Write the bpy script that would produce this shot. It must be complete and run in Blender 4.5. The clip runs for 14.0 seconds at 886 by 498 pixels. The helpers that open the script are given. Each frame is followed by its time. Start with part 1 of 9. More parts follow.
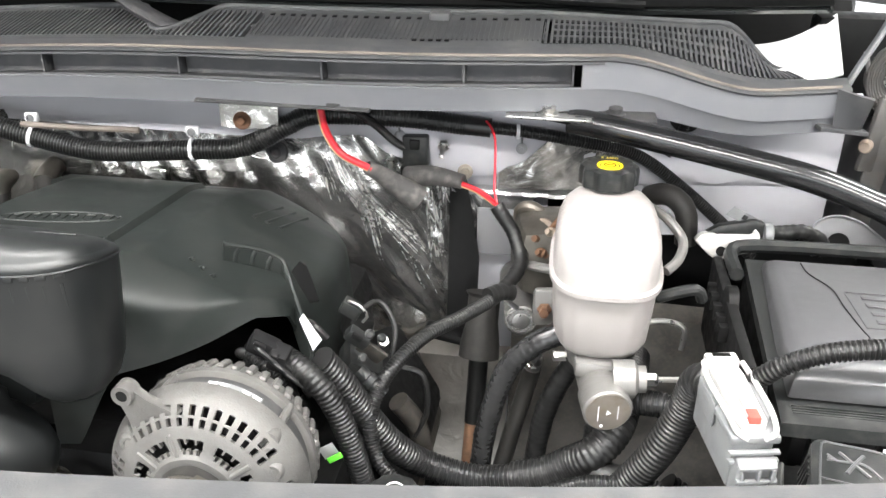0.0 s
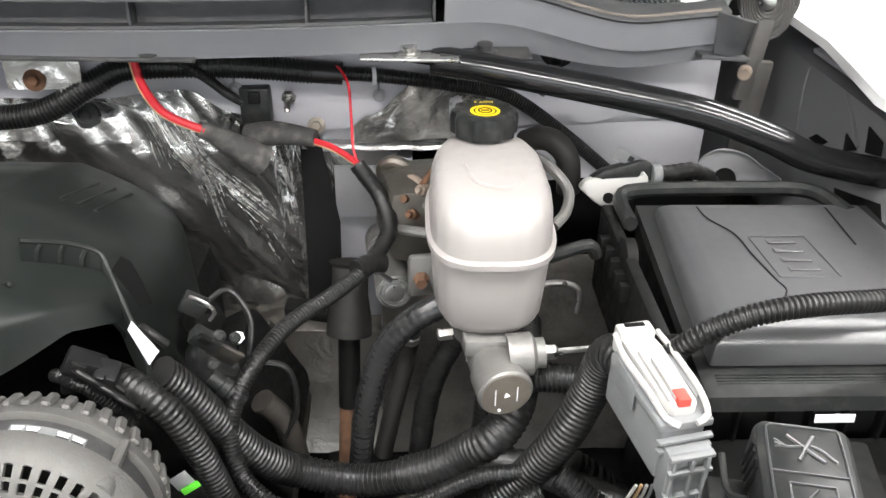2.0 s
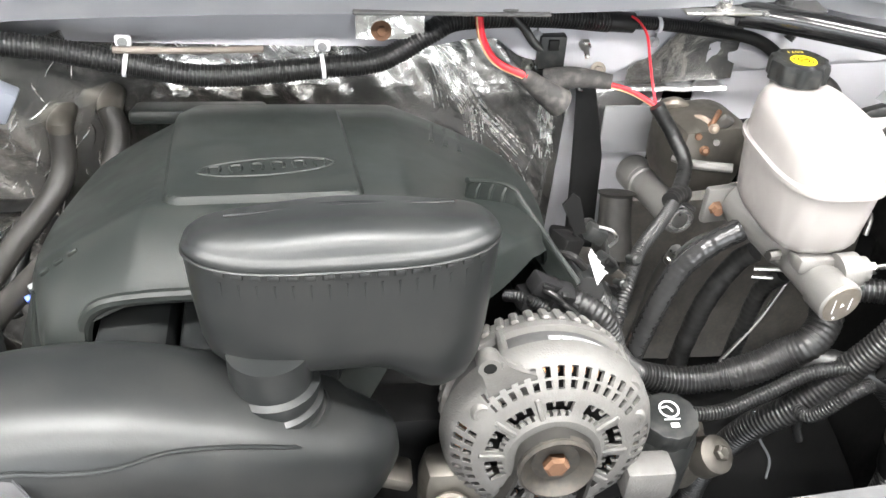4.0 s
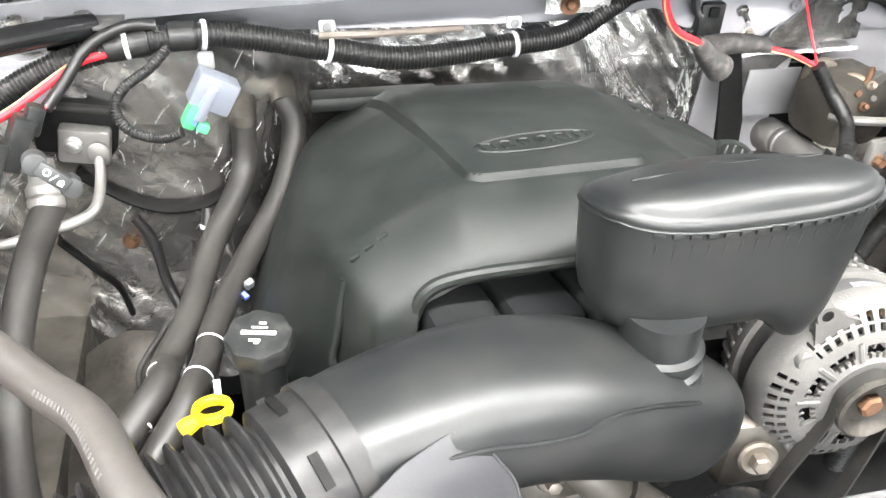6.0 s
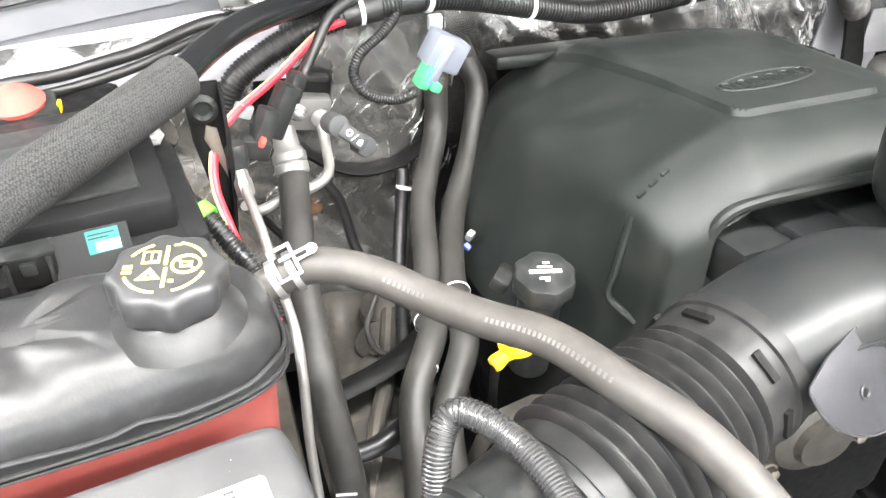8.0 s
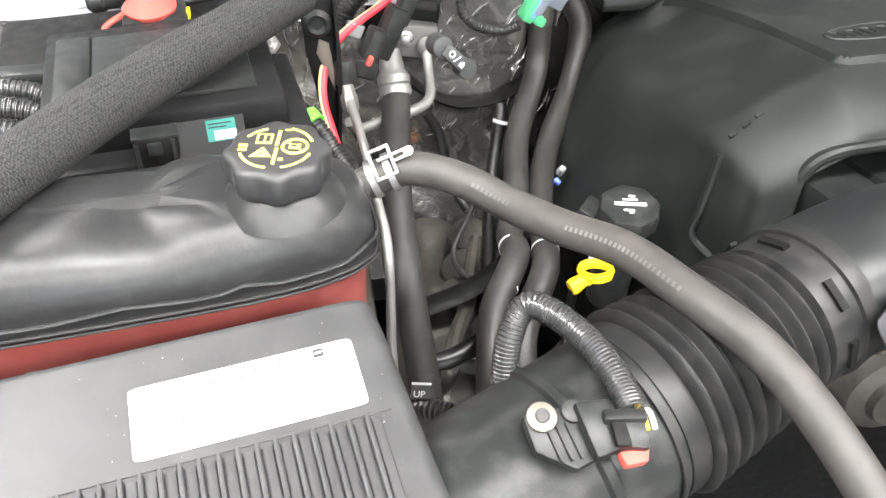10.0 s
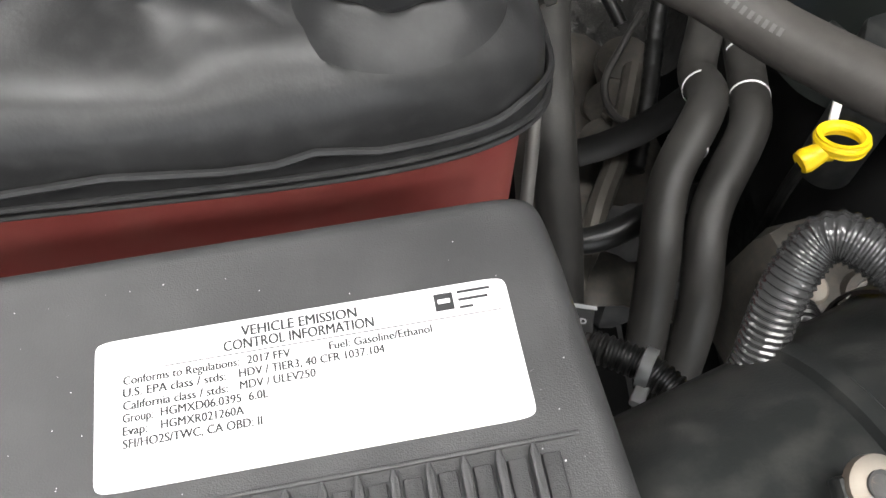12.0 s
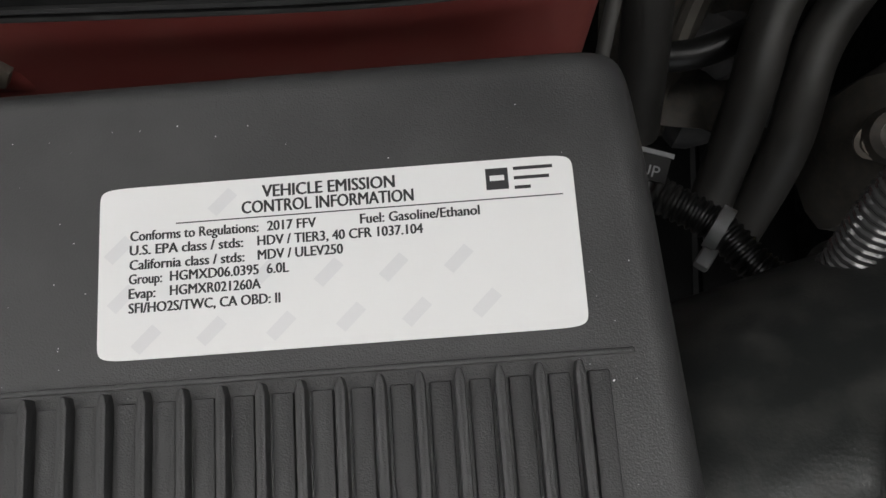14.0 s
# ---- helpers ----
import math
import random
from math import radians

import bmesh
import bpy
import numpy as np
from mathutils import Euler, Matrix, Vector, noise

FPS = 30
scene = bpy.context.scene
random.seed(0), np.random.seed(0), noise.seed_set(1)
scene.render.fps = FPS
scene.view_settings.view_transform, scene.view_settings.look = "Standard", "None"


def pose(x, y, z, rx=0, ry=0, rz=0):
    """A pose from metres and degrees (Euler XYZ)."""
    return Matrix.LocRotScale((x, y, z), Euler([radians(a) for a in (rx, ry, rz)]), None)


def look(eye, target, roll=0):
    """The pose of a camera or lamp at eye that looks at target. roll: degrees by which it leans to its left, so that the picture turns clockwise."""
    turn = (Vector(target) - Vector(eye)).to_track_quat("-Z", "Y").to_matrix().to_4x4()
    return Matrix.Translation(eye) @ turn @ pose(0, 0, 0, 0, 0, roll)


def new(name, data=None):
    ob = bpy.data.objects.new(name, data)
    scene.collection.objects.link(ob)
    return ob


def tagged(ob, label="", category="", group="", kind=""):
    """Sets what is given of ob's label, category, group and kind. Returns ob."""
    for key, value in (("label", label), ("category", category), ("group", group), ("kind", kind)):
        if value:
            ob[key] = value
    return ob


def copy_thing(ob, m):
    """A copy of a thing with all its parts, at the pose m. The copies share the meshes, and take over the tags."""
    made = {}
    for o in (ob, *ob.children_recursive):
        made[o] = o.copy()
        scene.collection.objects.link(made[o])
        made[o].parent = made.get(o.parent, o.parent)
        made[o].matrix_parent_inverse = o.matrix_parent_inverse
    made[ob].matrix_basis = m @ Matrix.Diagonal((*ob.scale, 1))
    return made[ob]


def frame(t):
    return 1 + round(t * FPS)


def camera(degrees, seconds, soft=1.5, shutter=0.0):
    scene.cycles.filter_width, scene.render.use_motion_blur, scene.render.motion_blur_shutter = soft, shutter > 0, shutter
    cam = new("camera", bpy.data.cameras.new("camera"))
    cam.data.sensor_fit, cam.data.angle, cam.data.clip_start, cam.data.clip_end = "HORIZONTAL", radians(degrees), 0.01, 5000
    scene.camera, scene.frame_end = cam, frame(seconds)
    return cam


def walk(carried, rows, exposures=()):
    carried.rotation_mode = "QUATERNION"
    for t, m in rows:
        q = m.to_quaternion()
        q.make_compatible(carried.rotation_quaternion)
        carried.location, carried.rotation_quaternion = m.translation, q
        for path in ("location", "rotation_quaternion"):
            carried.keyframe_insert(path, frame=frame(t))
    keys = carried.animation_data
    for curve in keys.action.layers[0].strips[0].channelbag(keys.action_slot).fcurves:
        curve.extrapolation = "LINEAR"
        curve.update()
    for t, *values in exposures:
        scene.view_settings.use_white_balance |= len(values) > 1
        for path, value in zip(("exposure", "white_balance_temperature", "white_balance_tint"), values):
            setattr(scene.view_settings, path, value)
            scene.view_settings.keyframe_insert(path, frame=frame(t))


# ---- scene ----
cam = camera(55.3, 14.0)
PATH = [
    (0, (0.763, -0.257, 1.44), (0.494, 1.516, 0.554), 0.5),
    (0.5, (0.759, -0.193, 1.44), (0.574, 1.594, 0.56), 0.3),
    (1, (0.752, -0.186, 1.437), (0.664, 1.597, 0.535), 0.6),
    (1.5, (0.75, -0.162, 1.416), (0.762, 1.598, 0.467), 1.0),
    (2, (0.739, -0.128, 1.403), (0.82, 1.6, 0.399), 1.2),
    (2.5, (0.7, -0.127, 1.411), (0.838, 1.558, 0.343), 1.8),
    (3, (0.611, -0.158, 1.439), (0.737, 1.498, 0.325), 1.3),
    (3.5, (0.456, -0.191, 1.454), (0.59, 1.448, 0.315), 1.9),
    (3.7, (0.389, -0.196, 1.463), (0.56, 1.432, 0.314), 2.6),
    (5.8, (0.042, -0.158, 1.435), (0.4, 1.428, 0.27), 2.5),
    (6, (-0.01, -0.16, 1.439), (0.385, 1.416, 0.272), 2.7),
    (6.5, (-0.111, -0.155, 1.456), (0.369, 1.392, 0.283), 2.8),
    (7, (-0.178, -0.145, 1.461), (0.326, 1.377, 0.266), 2.4),
    (7.5, (-0.254, -0.139, 1.46), (0.255, 1.37, 0.249), 1.9),
    (8, (-0.305, -0.143, 1.439), (0.186, 1.367, 0.224), 1.1),
    (8.5, (-0.326, -0.168, 1.426), (0.102, 1.357, 0.206), 0.5),
    (8.7, (-0.327, -0.175, 1.417), (0.068, 1.357, 0.194), 0.4),
    (10.8, (-0.307, -0.197, 1.441), (-0.064, 1.268, 0.102), 1.5),
    (11, (-0.311, -0.181, 1.442), (-0.074, 1.277, 0.093), 1.4),
    (11.5, (-0.326, -0.07, 1.344), (-0.148, 1.388, -0.014), -0.1),
    (12, (-0.331, 0.002, 1.29), (-0.282, 1.196, -0.314), 0.4),
    (12.5, (-0.333, 0.035, 1.274), (-0.342, 0.997, -0.48), -0.0),
    (13, (-0.331, 0.048, 1.27), (-0.382, 0.859, -0.557), -1.9),
    (13.5, (-0.329, 0.05, 1.271), (-0.401, 0.771, -0.593), -1.7),
    (14, (-0.328, 0.048, 1.273), (-0.414, 0.751, -0.598), -2.4),
]
EXPOSURES = [(0, 0.36), (0.5, 0.18), (1.0, -0.13), (1.5, -0.27), (2.3, -0.2), (3.0, 0.22), (3.6, 0.6), (5.8, 1.08), (6.5, 1.2), (7.5, 1.17), (8.0, 1.2), (8.7, 0.82), (10.8, 0.47), (11.2, 0.37), (11.6, 0.07), (12.0, -0.78), (12.5, -2.25), (13.0, -2.5), (14.0, -2.6)]
walk(cam, [(t, look(e, g, r)) for t, e, g, r in PATH], EXPOSURES)

# ---- light ----
world = bpy.data.worlds.new("world")
scene.world = world
world.use_nodes = True
world.node_tree.nodes["Background"].inputs[0].default_value = (0.9, 0.95, 1.0, 1)
world.node_tree.nodes["Background"].inputs[1].default_value = 0.15

V = Vector
FILL_POWER = 290.0
ORIGIN = {}


# ---- small tools for meshes ----
def finish(bm, name, angle=35):
    bmesh.ops.recalc_face_normals(bm, faces=bm.faces[:])
    me = bpy.data.meshes.new(name)
    bm.to_mesh(me)
    bm.free()
    me.polygons.foreach_set("use_smooth", [True] * len(me.polygons))
    me.set_sharp_from_angle(angle=radians(angle))
    return me


def thing(name, base, label, category, group="", kind=""):
    """An empty at the foot of a thing, under which its parts are put."""
    ob = new(name)
    ob.empty_display_size = 0.01
    ob.location = base
    ORIGIN[ob] = V(base)
    return tagged(ob, label, category, group, kind)


def part(name, bm, material, parent, label="", angle=35):
    """Links a bmesh, given in world metres, as one mesh under a thing or a part."""
    base = ORIGIN[parent]
    bmesh.ops.translate(bm, vec=-base, verts=bm.verts[:])
    ob = new(name, finish(bm, name, angle))
    ob.data.materials.append(material)
    ob.parent = parent
    ORIGIN[ob] = base
    return tagged(ob, label)


def solo(name, bm, material, label, category="", group="", kind="", angle=35):
    """A thing of one mesh; its origin lies in the middle of its box."""
    lo = V([min(v.co[i] for v in bm.verts) for i in range(3)])
    hi = V([max(v.co[i] for v in bm.verts) for i in range(3)])
    base = (lo + hi) / 2
    base.z = lo.z
    bmesh.ops.translate(bm, vec=-base, verts=bm.verts[:])
    ob = new(name, finish(bm, name, angle))
    ob.data.materials.append(material)
    ob.location = base
    ORIGIN[ob] = base
    return tagged(ob, label, category, group, kind)


def smooth_path(pts, step):
    """Points at even steps along a Catmull-Rom curve through pts."""
    p = [V(q) for q in pts]
    p = [p[0] * 2 - p[1]] + p + [p[-1] * 2 - p[-2]]
    dense = []
    for a, b, c, d in zip(p, p[1:], p[2:], p[3:]):
        n = max(4, int((c - b).length / step * 2))
        for i in range(n):
            t = i / n
            dense.append(0.5 * ((2 * b) + (c - a) * t + (2 * a - 5 * b + 4 * c - d) * t * t + (3 * b - a - 3 * c + d) * t ** 3))
    dense.append(p[-2])
    out, left = [dense[0]], step
    for a, b in zip(dense, dense[1:]):
        run = (b - a).length
        pos = 0.0
        while run - pos >= left and run > 0:
            pos += left
            out.append(a.lerp(b, pos / run))
            left = step
        left -= run - pos
    if (out[-1] - dense[-1]).length > step * 0.3:
        out.append(dense[-1])
    return out


def frames_along(pts):
    """Two side vectors for each point, carried along without twist."""
    side = None
    for i, p in enumerate(pts):
        d = (pts[min(i + 1, len(pts) - 1)] - pts[max(i - 1, 0)]).normalized()
        if side is None:
            side = d.cross(V((0, 0, 1)) if abs(d.z) < 0.9 else V((1, 0, 0))).normalized()
        else:
            side = (side - d * side.dot(d)).normalized()
        yield p, side, d.cross(side)


def add_sweep(bm, pts, radii, seg=12, flat=1.0, caps=True):
    rings = []
    for (p, u, w), r in zip(frames_along(pts), radii):
        rings.append([bm.verts.new(p + u * (r * math.cos(a)) + w * (r * flat * math.sin(a)))
                      for a in (math.tau * k / seg for k in range(seg))])
    for a, b in zip(rings, rings[1:]):
        for k in range(seg):
            bm.faces.new((a[k], a[(k + 1) % seg], b[(k + 1) % seg], b[k]))
    if caps:
        bm.faces.new(rings[0][::-1])
        bm.faces.new(rings[-1])
    return bm


def tube(pts, r, seg=14, step=0.006, flat=1.0, bm=None, end=None):
    """A smooth hose or wire; end: its radius at the far end."""
    path = smooth_path(pts, step)
    n = len(path)
    e = r if end is None else end
    return add_sweep(bm or bmesh.new(), path, [r + (e - r) * i / max(1, n - 1) for i in range(n)], seg, flat)


def loom(pts, r, pitch=0.0042, depth=0.0013, seg=14, bm=None):
    """A ribbed plastic conduit."""
    path = smooth_path(pts, pitch / 4)
    wave = (0.0, 0.0, depth, depth)
    return add_sweep(bm or bmesh.new(), path, [r - wave[i % 4] for i in range(len(path))], seg)


def wrapped(pts, r, seg=14, bm=None, wob=0.0007):
    """A bundle wound with tape: overlapping turns, slightly uneven."""
    path = smooth_path(pts, 0.003)
    return add_sweep(bm or bmesh.new(), path, [r + wob * 0.8 * ((i % 3) / 3) + wob * 0.6 * noise.noise(p * 60) for i, p in enumerate(path)], seg)


def loft(sections, bm=None, caps=True, closed=True):
    bm = bm or bmesh.new()
    rings = [[bm.verts.new(p) for p in s] for s in sections]
    n = len(rings[0])
    for a, b in zip(rings, rings[1:]):
        for k in range(n if closed else n - 1):
            bm.faces.new((a[k], a[(k + 1) % n], b[(k + 1) % n], b[k]))
    if caps:
        bm.faces.new(rings[0][::-1])
        bm.faces.new(rings[-1])
    return bm


def squircle(c, u, w, a, b, n=4.0, k=40):
    """A rounded rectangle of half sizes a, b round c in the plane of u and w."""
    out = []
    for i in range(k):
        t = math.tau * i / k
        cx, sx = math.cos(t), math.sin(t)
        out.append(V(c) + V(u) * (a * math.copysign(abs(cx) ** (2 / n), cx)) + V(w) * (b * math.copysign(abs(sx) ** (2 / n), sx)))
    return out


def lathe(profile, base, axis=(0, 0, 1), seg=32, lobes=0, amp=0.0, bm=None, caps=True):
    """Turns (radius, height, lobed?) round an axis that stands on base."""
    bm = bm or bmesh.new()
    q = V((0, 0, 1)).rotation_difference(V(axis).normalized())
    rings = []
    for row in profile:
        r, h = row[:2]
        lob = amp if len(row) > 2 and row[2] else 0.0
        ring = []
        for k in range(seg):
            a = math.tau * k / seg
            rr = r * (1 + lob * math.cos(lobes * a))
            ring.append(bm.verts.new(V(base) + q @ V((rr * math.cos(a), rr * math.sin(a), h))))
        rings.append(ring)
    for a, b in zip(rings, rings[1:]):
        for k in range(seg):
            bm.faces.new((a[k], a[(k + 1) % seg], b[(k + 1) % seg], b[k]))
    if caps:
        bm.faces.new(rings[0][::-1])
        bm.faces.new(rings[-1])
    return bm


def rbox(c, s, bev=0.003, rot=(0, 0, 0), bm=None, seg=2):
    """A box with rounded edges; s: its full sizes."""
    b = bmesh.new()
    bmesh.ops.create_cube(b, size=1.0)
    bmesh.ops.scale(b, vec=V(s), verts=b.verts[:])
    if bev > 0:
        bmesh.ops.bevel(b, geom=b.edges[:], offset=min(bev, min(s) * 0.45), segments=seg, profile=0.5, affect="EDGES")
    bmesh.ops.transform(b, matrix=pose(*c, *rot), verts=b.verts[:])
    return b if bm is None else merge(bm, b)


def merge(bm, other):
    me = bpy.data.meshes.new("join")
    other.to_mesh(me)
    other.free()
    bm.from_mesh(me)
    bpy.data.meshes.remove(me)
    return bm


def prism(poly, z0, z1, bev=0.002, m=None, bm=None):
    """An upright plate over a plan outline, with rounded rims."""
    b = bmesh.new()
    lo = [b.verts.new((x, y, z0)) for x, y in poly]
    hi = [b.verts.new((x, y, z1)) for x, y in poly]
    b.faces.new(lo[::-1])
    b.faces.new(hi)
    n = len(poly)
    for k in range(n):
        b.faces.new((lo[k], lo[(k + 1) % n], hi[(k + 1) % n], hi[k]))
    if bev > 0:
        bmesh.ops.bevel(b, geom=b.edges[:], offset=bev, segments=2, profile=0.5, affect="EDGES")
    if m is not None:
        bmesh.ops.transform(b, matrix=m, verts=b.verts[:])
    return b if bm is None else merge(bm, b)


def sheet(rows, thick, bm=None):
    """A skin through rows of points, thickened downwards along its normals."""
    b = bmesh.new()
    grid = [[b.verts.new(p) for p in r] for r in rows]
    for r0, r1 in zip(grid, grid[1:]):
        for k in range(len(r0) - 1):
            b.faces.new((r0[k], r0[k + 1], r1[k + 1], r1[k]))
    bmesh.ops.recalc_face_normals(b, faces=b.faces[:])
    bmesh.ops.solidify(b, geom=b.faces[:], thickness=thick)
    return b if bm is None else merge(bm, b)


def lettering(text, size, m, bm=None, align="LEFT", extrude=0.0001, bold=0.0):
    """Built-in letters as a mesh, laid by the matrix m."""
    cu = bpy.data.curves.new("letters", "FONT")
    cu.body, cu.size, cu.align_x, cu.extrude, cu.resolution_u = text, 1.0, align, extrude / size, 3
    cu.offset = bold / size
    m = m @ Matrix.Scale(size, 4)
    ob = bpy.data.objects.new("letters", cu)
    scene.collection.objects.link(ob)
    bpy.context.view_layer.update()
    me = bpy.data.meshes.new_from_object(ob.evaluated_get(bpy.context.evaluated_depsgraph_get()))
    bpy.data.objects.remove(ob)
    bpy.data.curves.remove(cu)
    b = bmesh.new()
    b.from_mesh(me)
    bpy.data.meshes.remove(me)
    bmesh.ops.transform(b, matrix=m, verts=b.verts[:])
    return b if bm is None else merge(bm, b)


def flat_on(c, u, w):
    """A matrix whose x runs along u, whose y runs along w, at c."""
    u = V(u).normalized()
    n = u.cross(V(w)).normalized()
    w = n.cross(u)
    m = Matrix((u, w, n)).transposed().to_4x4()
    m.translation = V(c)
    return m


# ---- materials ----
def surface(name, colour, rough=0.5, metal=0.0, vary=0.12, grain=300.0, bump=0.15, bump_dist=0.0004, big=14.0, rough_vary=0.1,
            dust=0.0, dust_colour=(0.35, 0.33, 0.3), coat=0.0, spec=0.5, trans=0.0, ior=1.45, sss=0.0):
    m = bpy.data.materials.new(name)
    m.use_nodes = True
    nt = m.node_tree
    b = nt.nodes["Principled BSDF"]
    tc = nt.nodes.new("ShaderNodeTexCoord")

    def noisy(scale, detail=4.0):
        n = nt.nodes.new("ShaderNodeTexNoise")
        n.inputs["Scale"].default_value = scale
        n.inputs["Detail"].default_value = detail
        nt.links.new(tc.outputs["Object"], n.inputs["Vector"])
        return n.outputs["Fac"]

    def ramp(fac, lo, hi, a=0.3, c=0.7):
        r = nt.nodes.new("ShaderNodeMapRange")
        r.inputs["From Min"].default_value, r.inputs["From Max"].default_value = a, c
        r.inputs["To Min"].default_value, r.inputs["To Max"].default_value = lo, hi
        nt.links.new(fac, r.inputs["Value"])
        return r.outputs["Result"]

    coarse, fine = noisy(big), noisy(grain, 2.0)
    mix = nt.nodes.new("ShaderNodeMix")
    mix.data_type = "RGBA"
    mix.inputs["A"].default_value = (*[c * (1 - vary) for c in colour], 1)
    mix.inputs["B"].default_value = (*[min(1, c * (1 + vary)) for c in colour], 1)
    nt.links.new(ramp(coarse, 0, 1), mix.inputs["Factor"])
    col = mix.outputs["Result"]
    mid = noisy(big * 6)
    if dust > 0:
        mx = nt.nodes.new("ShaderNodeMix")
        mx.data_type = "RGBA"
        mx.inputs["B"].default_value = (*dust_colour, 1)
        nt.links.new(col, mx.inputs["A"])
        nt.links.new(ramp(mid, 0, dust, 0.45, 0.75), mx.inputs["Factor"])
        col = mx.outputs["Result"]
    nt.links.new(col, b.inputs["Base Color"])
    nt.links.new(ramp(mid, max(0.02, rough - rough_vary), min(1, rough + rough_vary)), b.inputs["Roughness"])
    b.inputs["Metallic"].default_value = metal
    b.inputs["Specular IOR Level"].default_value = spec
    b.inputs["Coat Weight"].default_value = coat
    b.inputs["Coat Roughness"].default_value = 0.15
    b.inputs["Transmission Weight"].default_value = trans
    b.inputs["IOR"].default_value = ior
    if sss > 0:
        b.inputs["Subsurface Weight"].default_value = sss
        b.inputs["Subsurface Radius"].default_value = (0.02, 0.02, 0.02)
        b.inputs["Subsurface Scale"].default_value = 0.3
    if bump > 0:
        bn = nt.nodes.new("ShaderNodeBump")
        bn.inputs["Strength"].default_value = bump
        bn.inputs["Distance"].default_value = bump_dist
        nt.links.new(fine, bn.inputs["Height"])
        nt.links.new(bn.outputs["Normal"], b.inputs["Normal"])
    return m


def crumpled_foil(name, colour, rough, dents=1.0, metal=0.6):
    """Metal-faced film: soft dents, fine crinkle, and dull dusty patches whose tone also paints highlights and darks.
    """
    m = bpy.data.materials.new(name)
    m.use_nodes = True
    nt = m.node_tree
    b = nt.nodes["Principled BSDF"]
    tc = nt.nodes.new("ShaderNodeTexCoord")
    n = nt.nodes.new("ShaderNodeTexNoise")
    n.inputs["Scale"].default_value, n.inputs["Detail"].default_value, n.inputs["Distortion"].default_value = 34.0, 3.0, 0.8
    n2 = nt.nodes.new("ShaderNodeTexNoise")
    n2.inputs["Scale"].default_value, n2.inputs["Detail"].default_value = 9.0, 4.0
    v = nt.nodes.new("ShaderNodeTexVoronoi")
    v.feature = "DISTANCE_TO_EDGE"
    v.inputs["Scale"].default_value = 55.0
    for x in (n, n2, v):
        nt.links.new(tc.outputs["Object"], x.inputs["Vector"])
    low = nt.nodes.new("ShaderNodeMath")
    low.operation = "MINIMUM"
    low.inputs[1].default_value = 0.12
    nt.links.new(v.outputs["Distance"], low.inputs[0])
    add = nt.nodes.new("ShaderNodeMath")
    add.operation = "MULTIPLY_ADD"
    add.inputs[1].default_value = 0.35
    nt.links.new(low.outputs[0], add.inputs[0])
    nt.links.new(n.outputs["Fac"], add.inputs[2])
    bn = nt.nodes.new("ShaderNodeBump")
    bn.inputs["Strength"].default_value, bn.inputs["Distance"].default_value = 0.5 * dents, 0.008
    nt.links.new(add.outputs[0], bn.inputs["Height"])
    nt.links.new(bn.outputs["Normal"], b.inputs["Normal"])
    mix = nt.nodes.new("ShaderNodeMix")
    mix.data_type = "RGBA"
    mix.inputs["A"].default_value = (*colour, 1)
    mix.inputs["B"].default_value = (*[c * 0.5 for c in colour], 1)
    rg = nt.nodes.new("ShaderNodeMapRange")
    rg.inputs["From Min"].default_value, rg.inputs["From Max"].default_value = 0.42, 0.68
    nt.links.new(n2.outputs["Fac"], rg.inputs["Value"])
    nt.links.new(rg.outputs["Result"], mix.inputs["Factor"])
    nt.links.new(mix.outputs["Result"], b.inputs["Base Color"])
    b.inputs["Metallic"].default_value = metal
    b.inputs["Roughness"].default_value = rough
    return m


def woven(name, colour):
    """Coarse woven sleeve: raised knots, the shade in the gaps between them put into the colour."""
    m = surface(name, colour, 0.9, vary=0.25, bump=0.0, spec=0.25)
    nt = m.node_tree
    b = nt.nodes["Principled BSDF"]
    tc = nt.nodes.new("ShaderNodeTexCoord")
    v = nt.nodes.new("ShaderNodeTexVoronoi")
    v.inputs["Scale"].default_value = 560.0
    v.inputs["Randomness"].default_value = 0.45
    nt.links.new(tc.outputs["Object"], v.inputs["Vector"])
    bn = nt.nodes.new("ShaderNodeBump")
    bn.invert = True
    bn.inputs["Strength"].default_value, bn.inputs["Distance"].default_value = 1.0, 0.0016
    nt.links.new(v.outputs["Distance"], bn.inputs["Height"])
    nt.links.new(bn.outputs["Normal"], b.inputs["Normal"])
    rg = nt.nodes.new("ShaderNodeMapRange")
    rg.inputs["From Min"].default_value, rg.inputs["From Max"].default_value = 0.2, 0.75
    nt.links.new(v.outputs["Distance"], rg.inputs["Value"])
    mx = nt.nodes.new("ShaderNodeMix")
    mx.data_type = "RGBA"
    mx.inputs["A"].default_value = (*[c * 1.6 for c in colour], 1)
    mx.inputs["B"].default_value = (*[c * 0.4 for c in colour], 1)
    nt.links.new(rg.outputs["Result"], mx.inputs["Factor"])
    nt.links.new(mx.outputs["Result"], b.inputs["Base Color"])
    return m


def glow(name, colour, strength):
    m = bpy.data.materials.new(name)
    m.use_nodes = True
    b = m.node_tree.nodes["Principled BSDF"]
    b.inputs["Base Color"].default_value = (0.9, 0.9, 0.9, 1)
    b.inputs["Emission Color"].default_value = (*colour, 1)
    b.inputs["Emission Strength"].default_value = strength
    return m


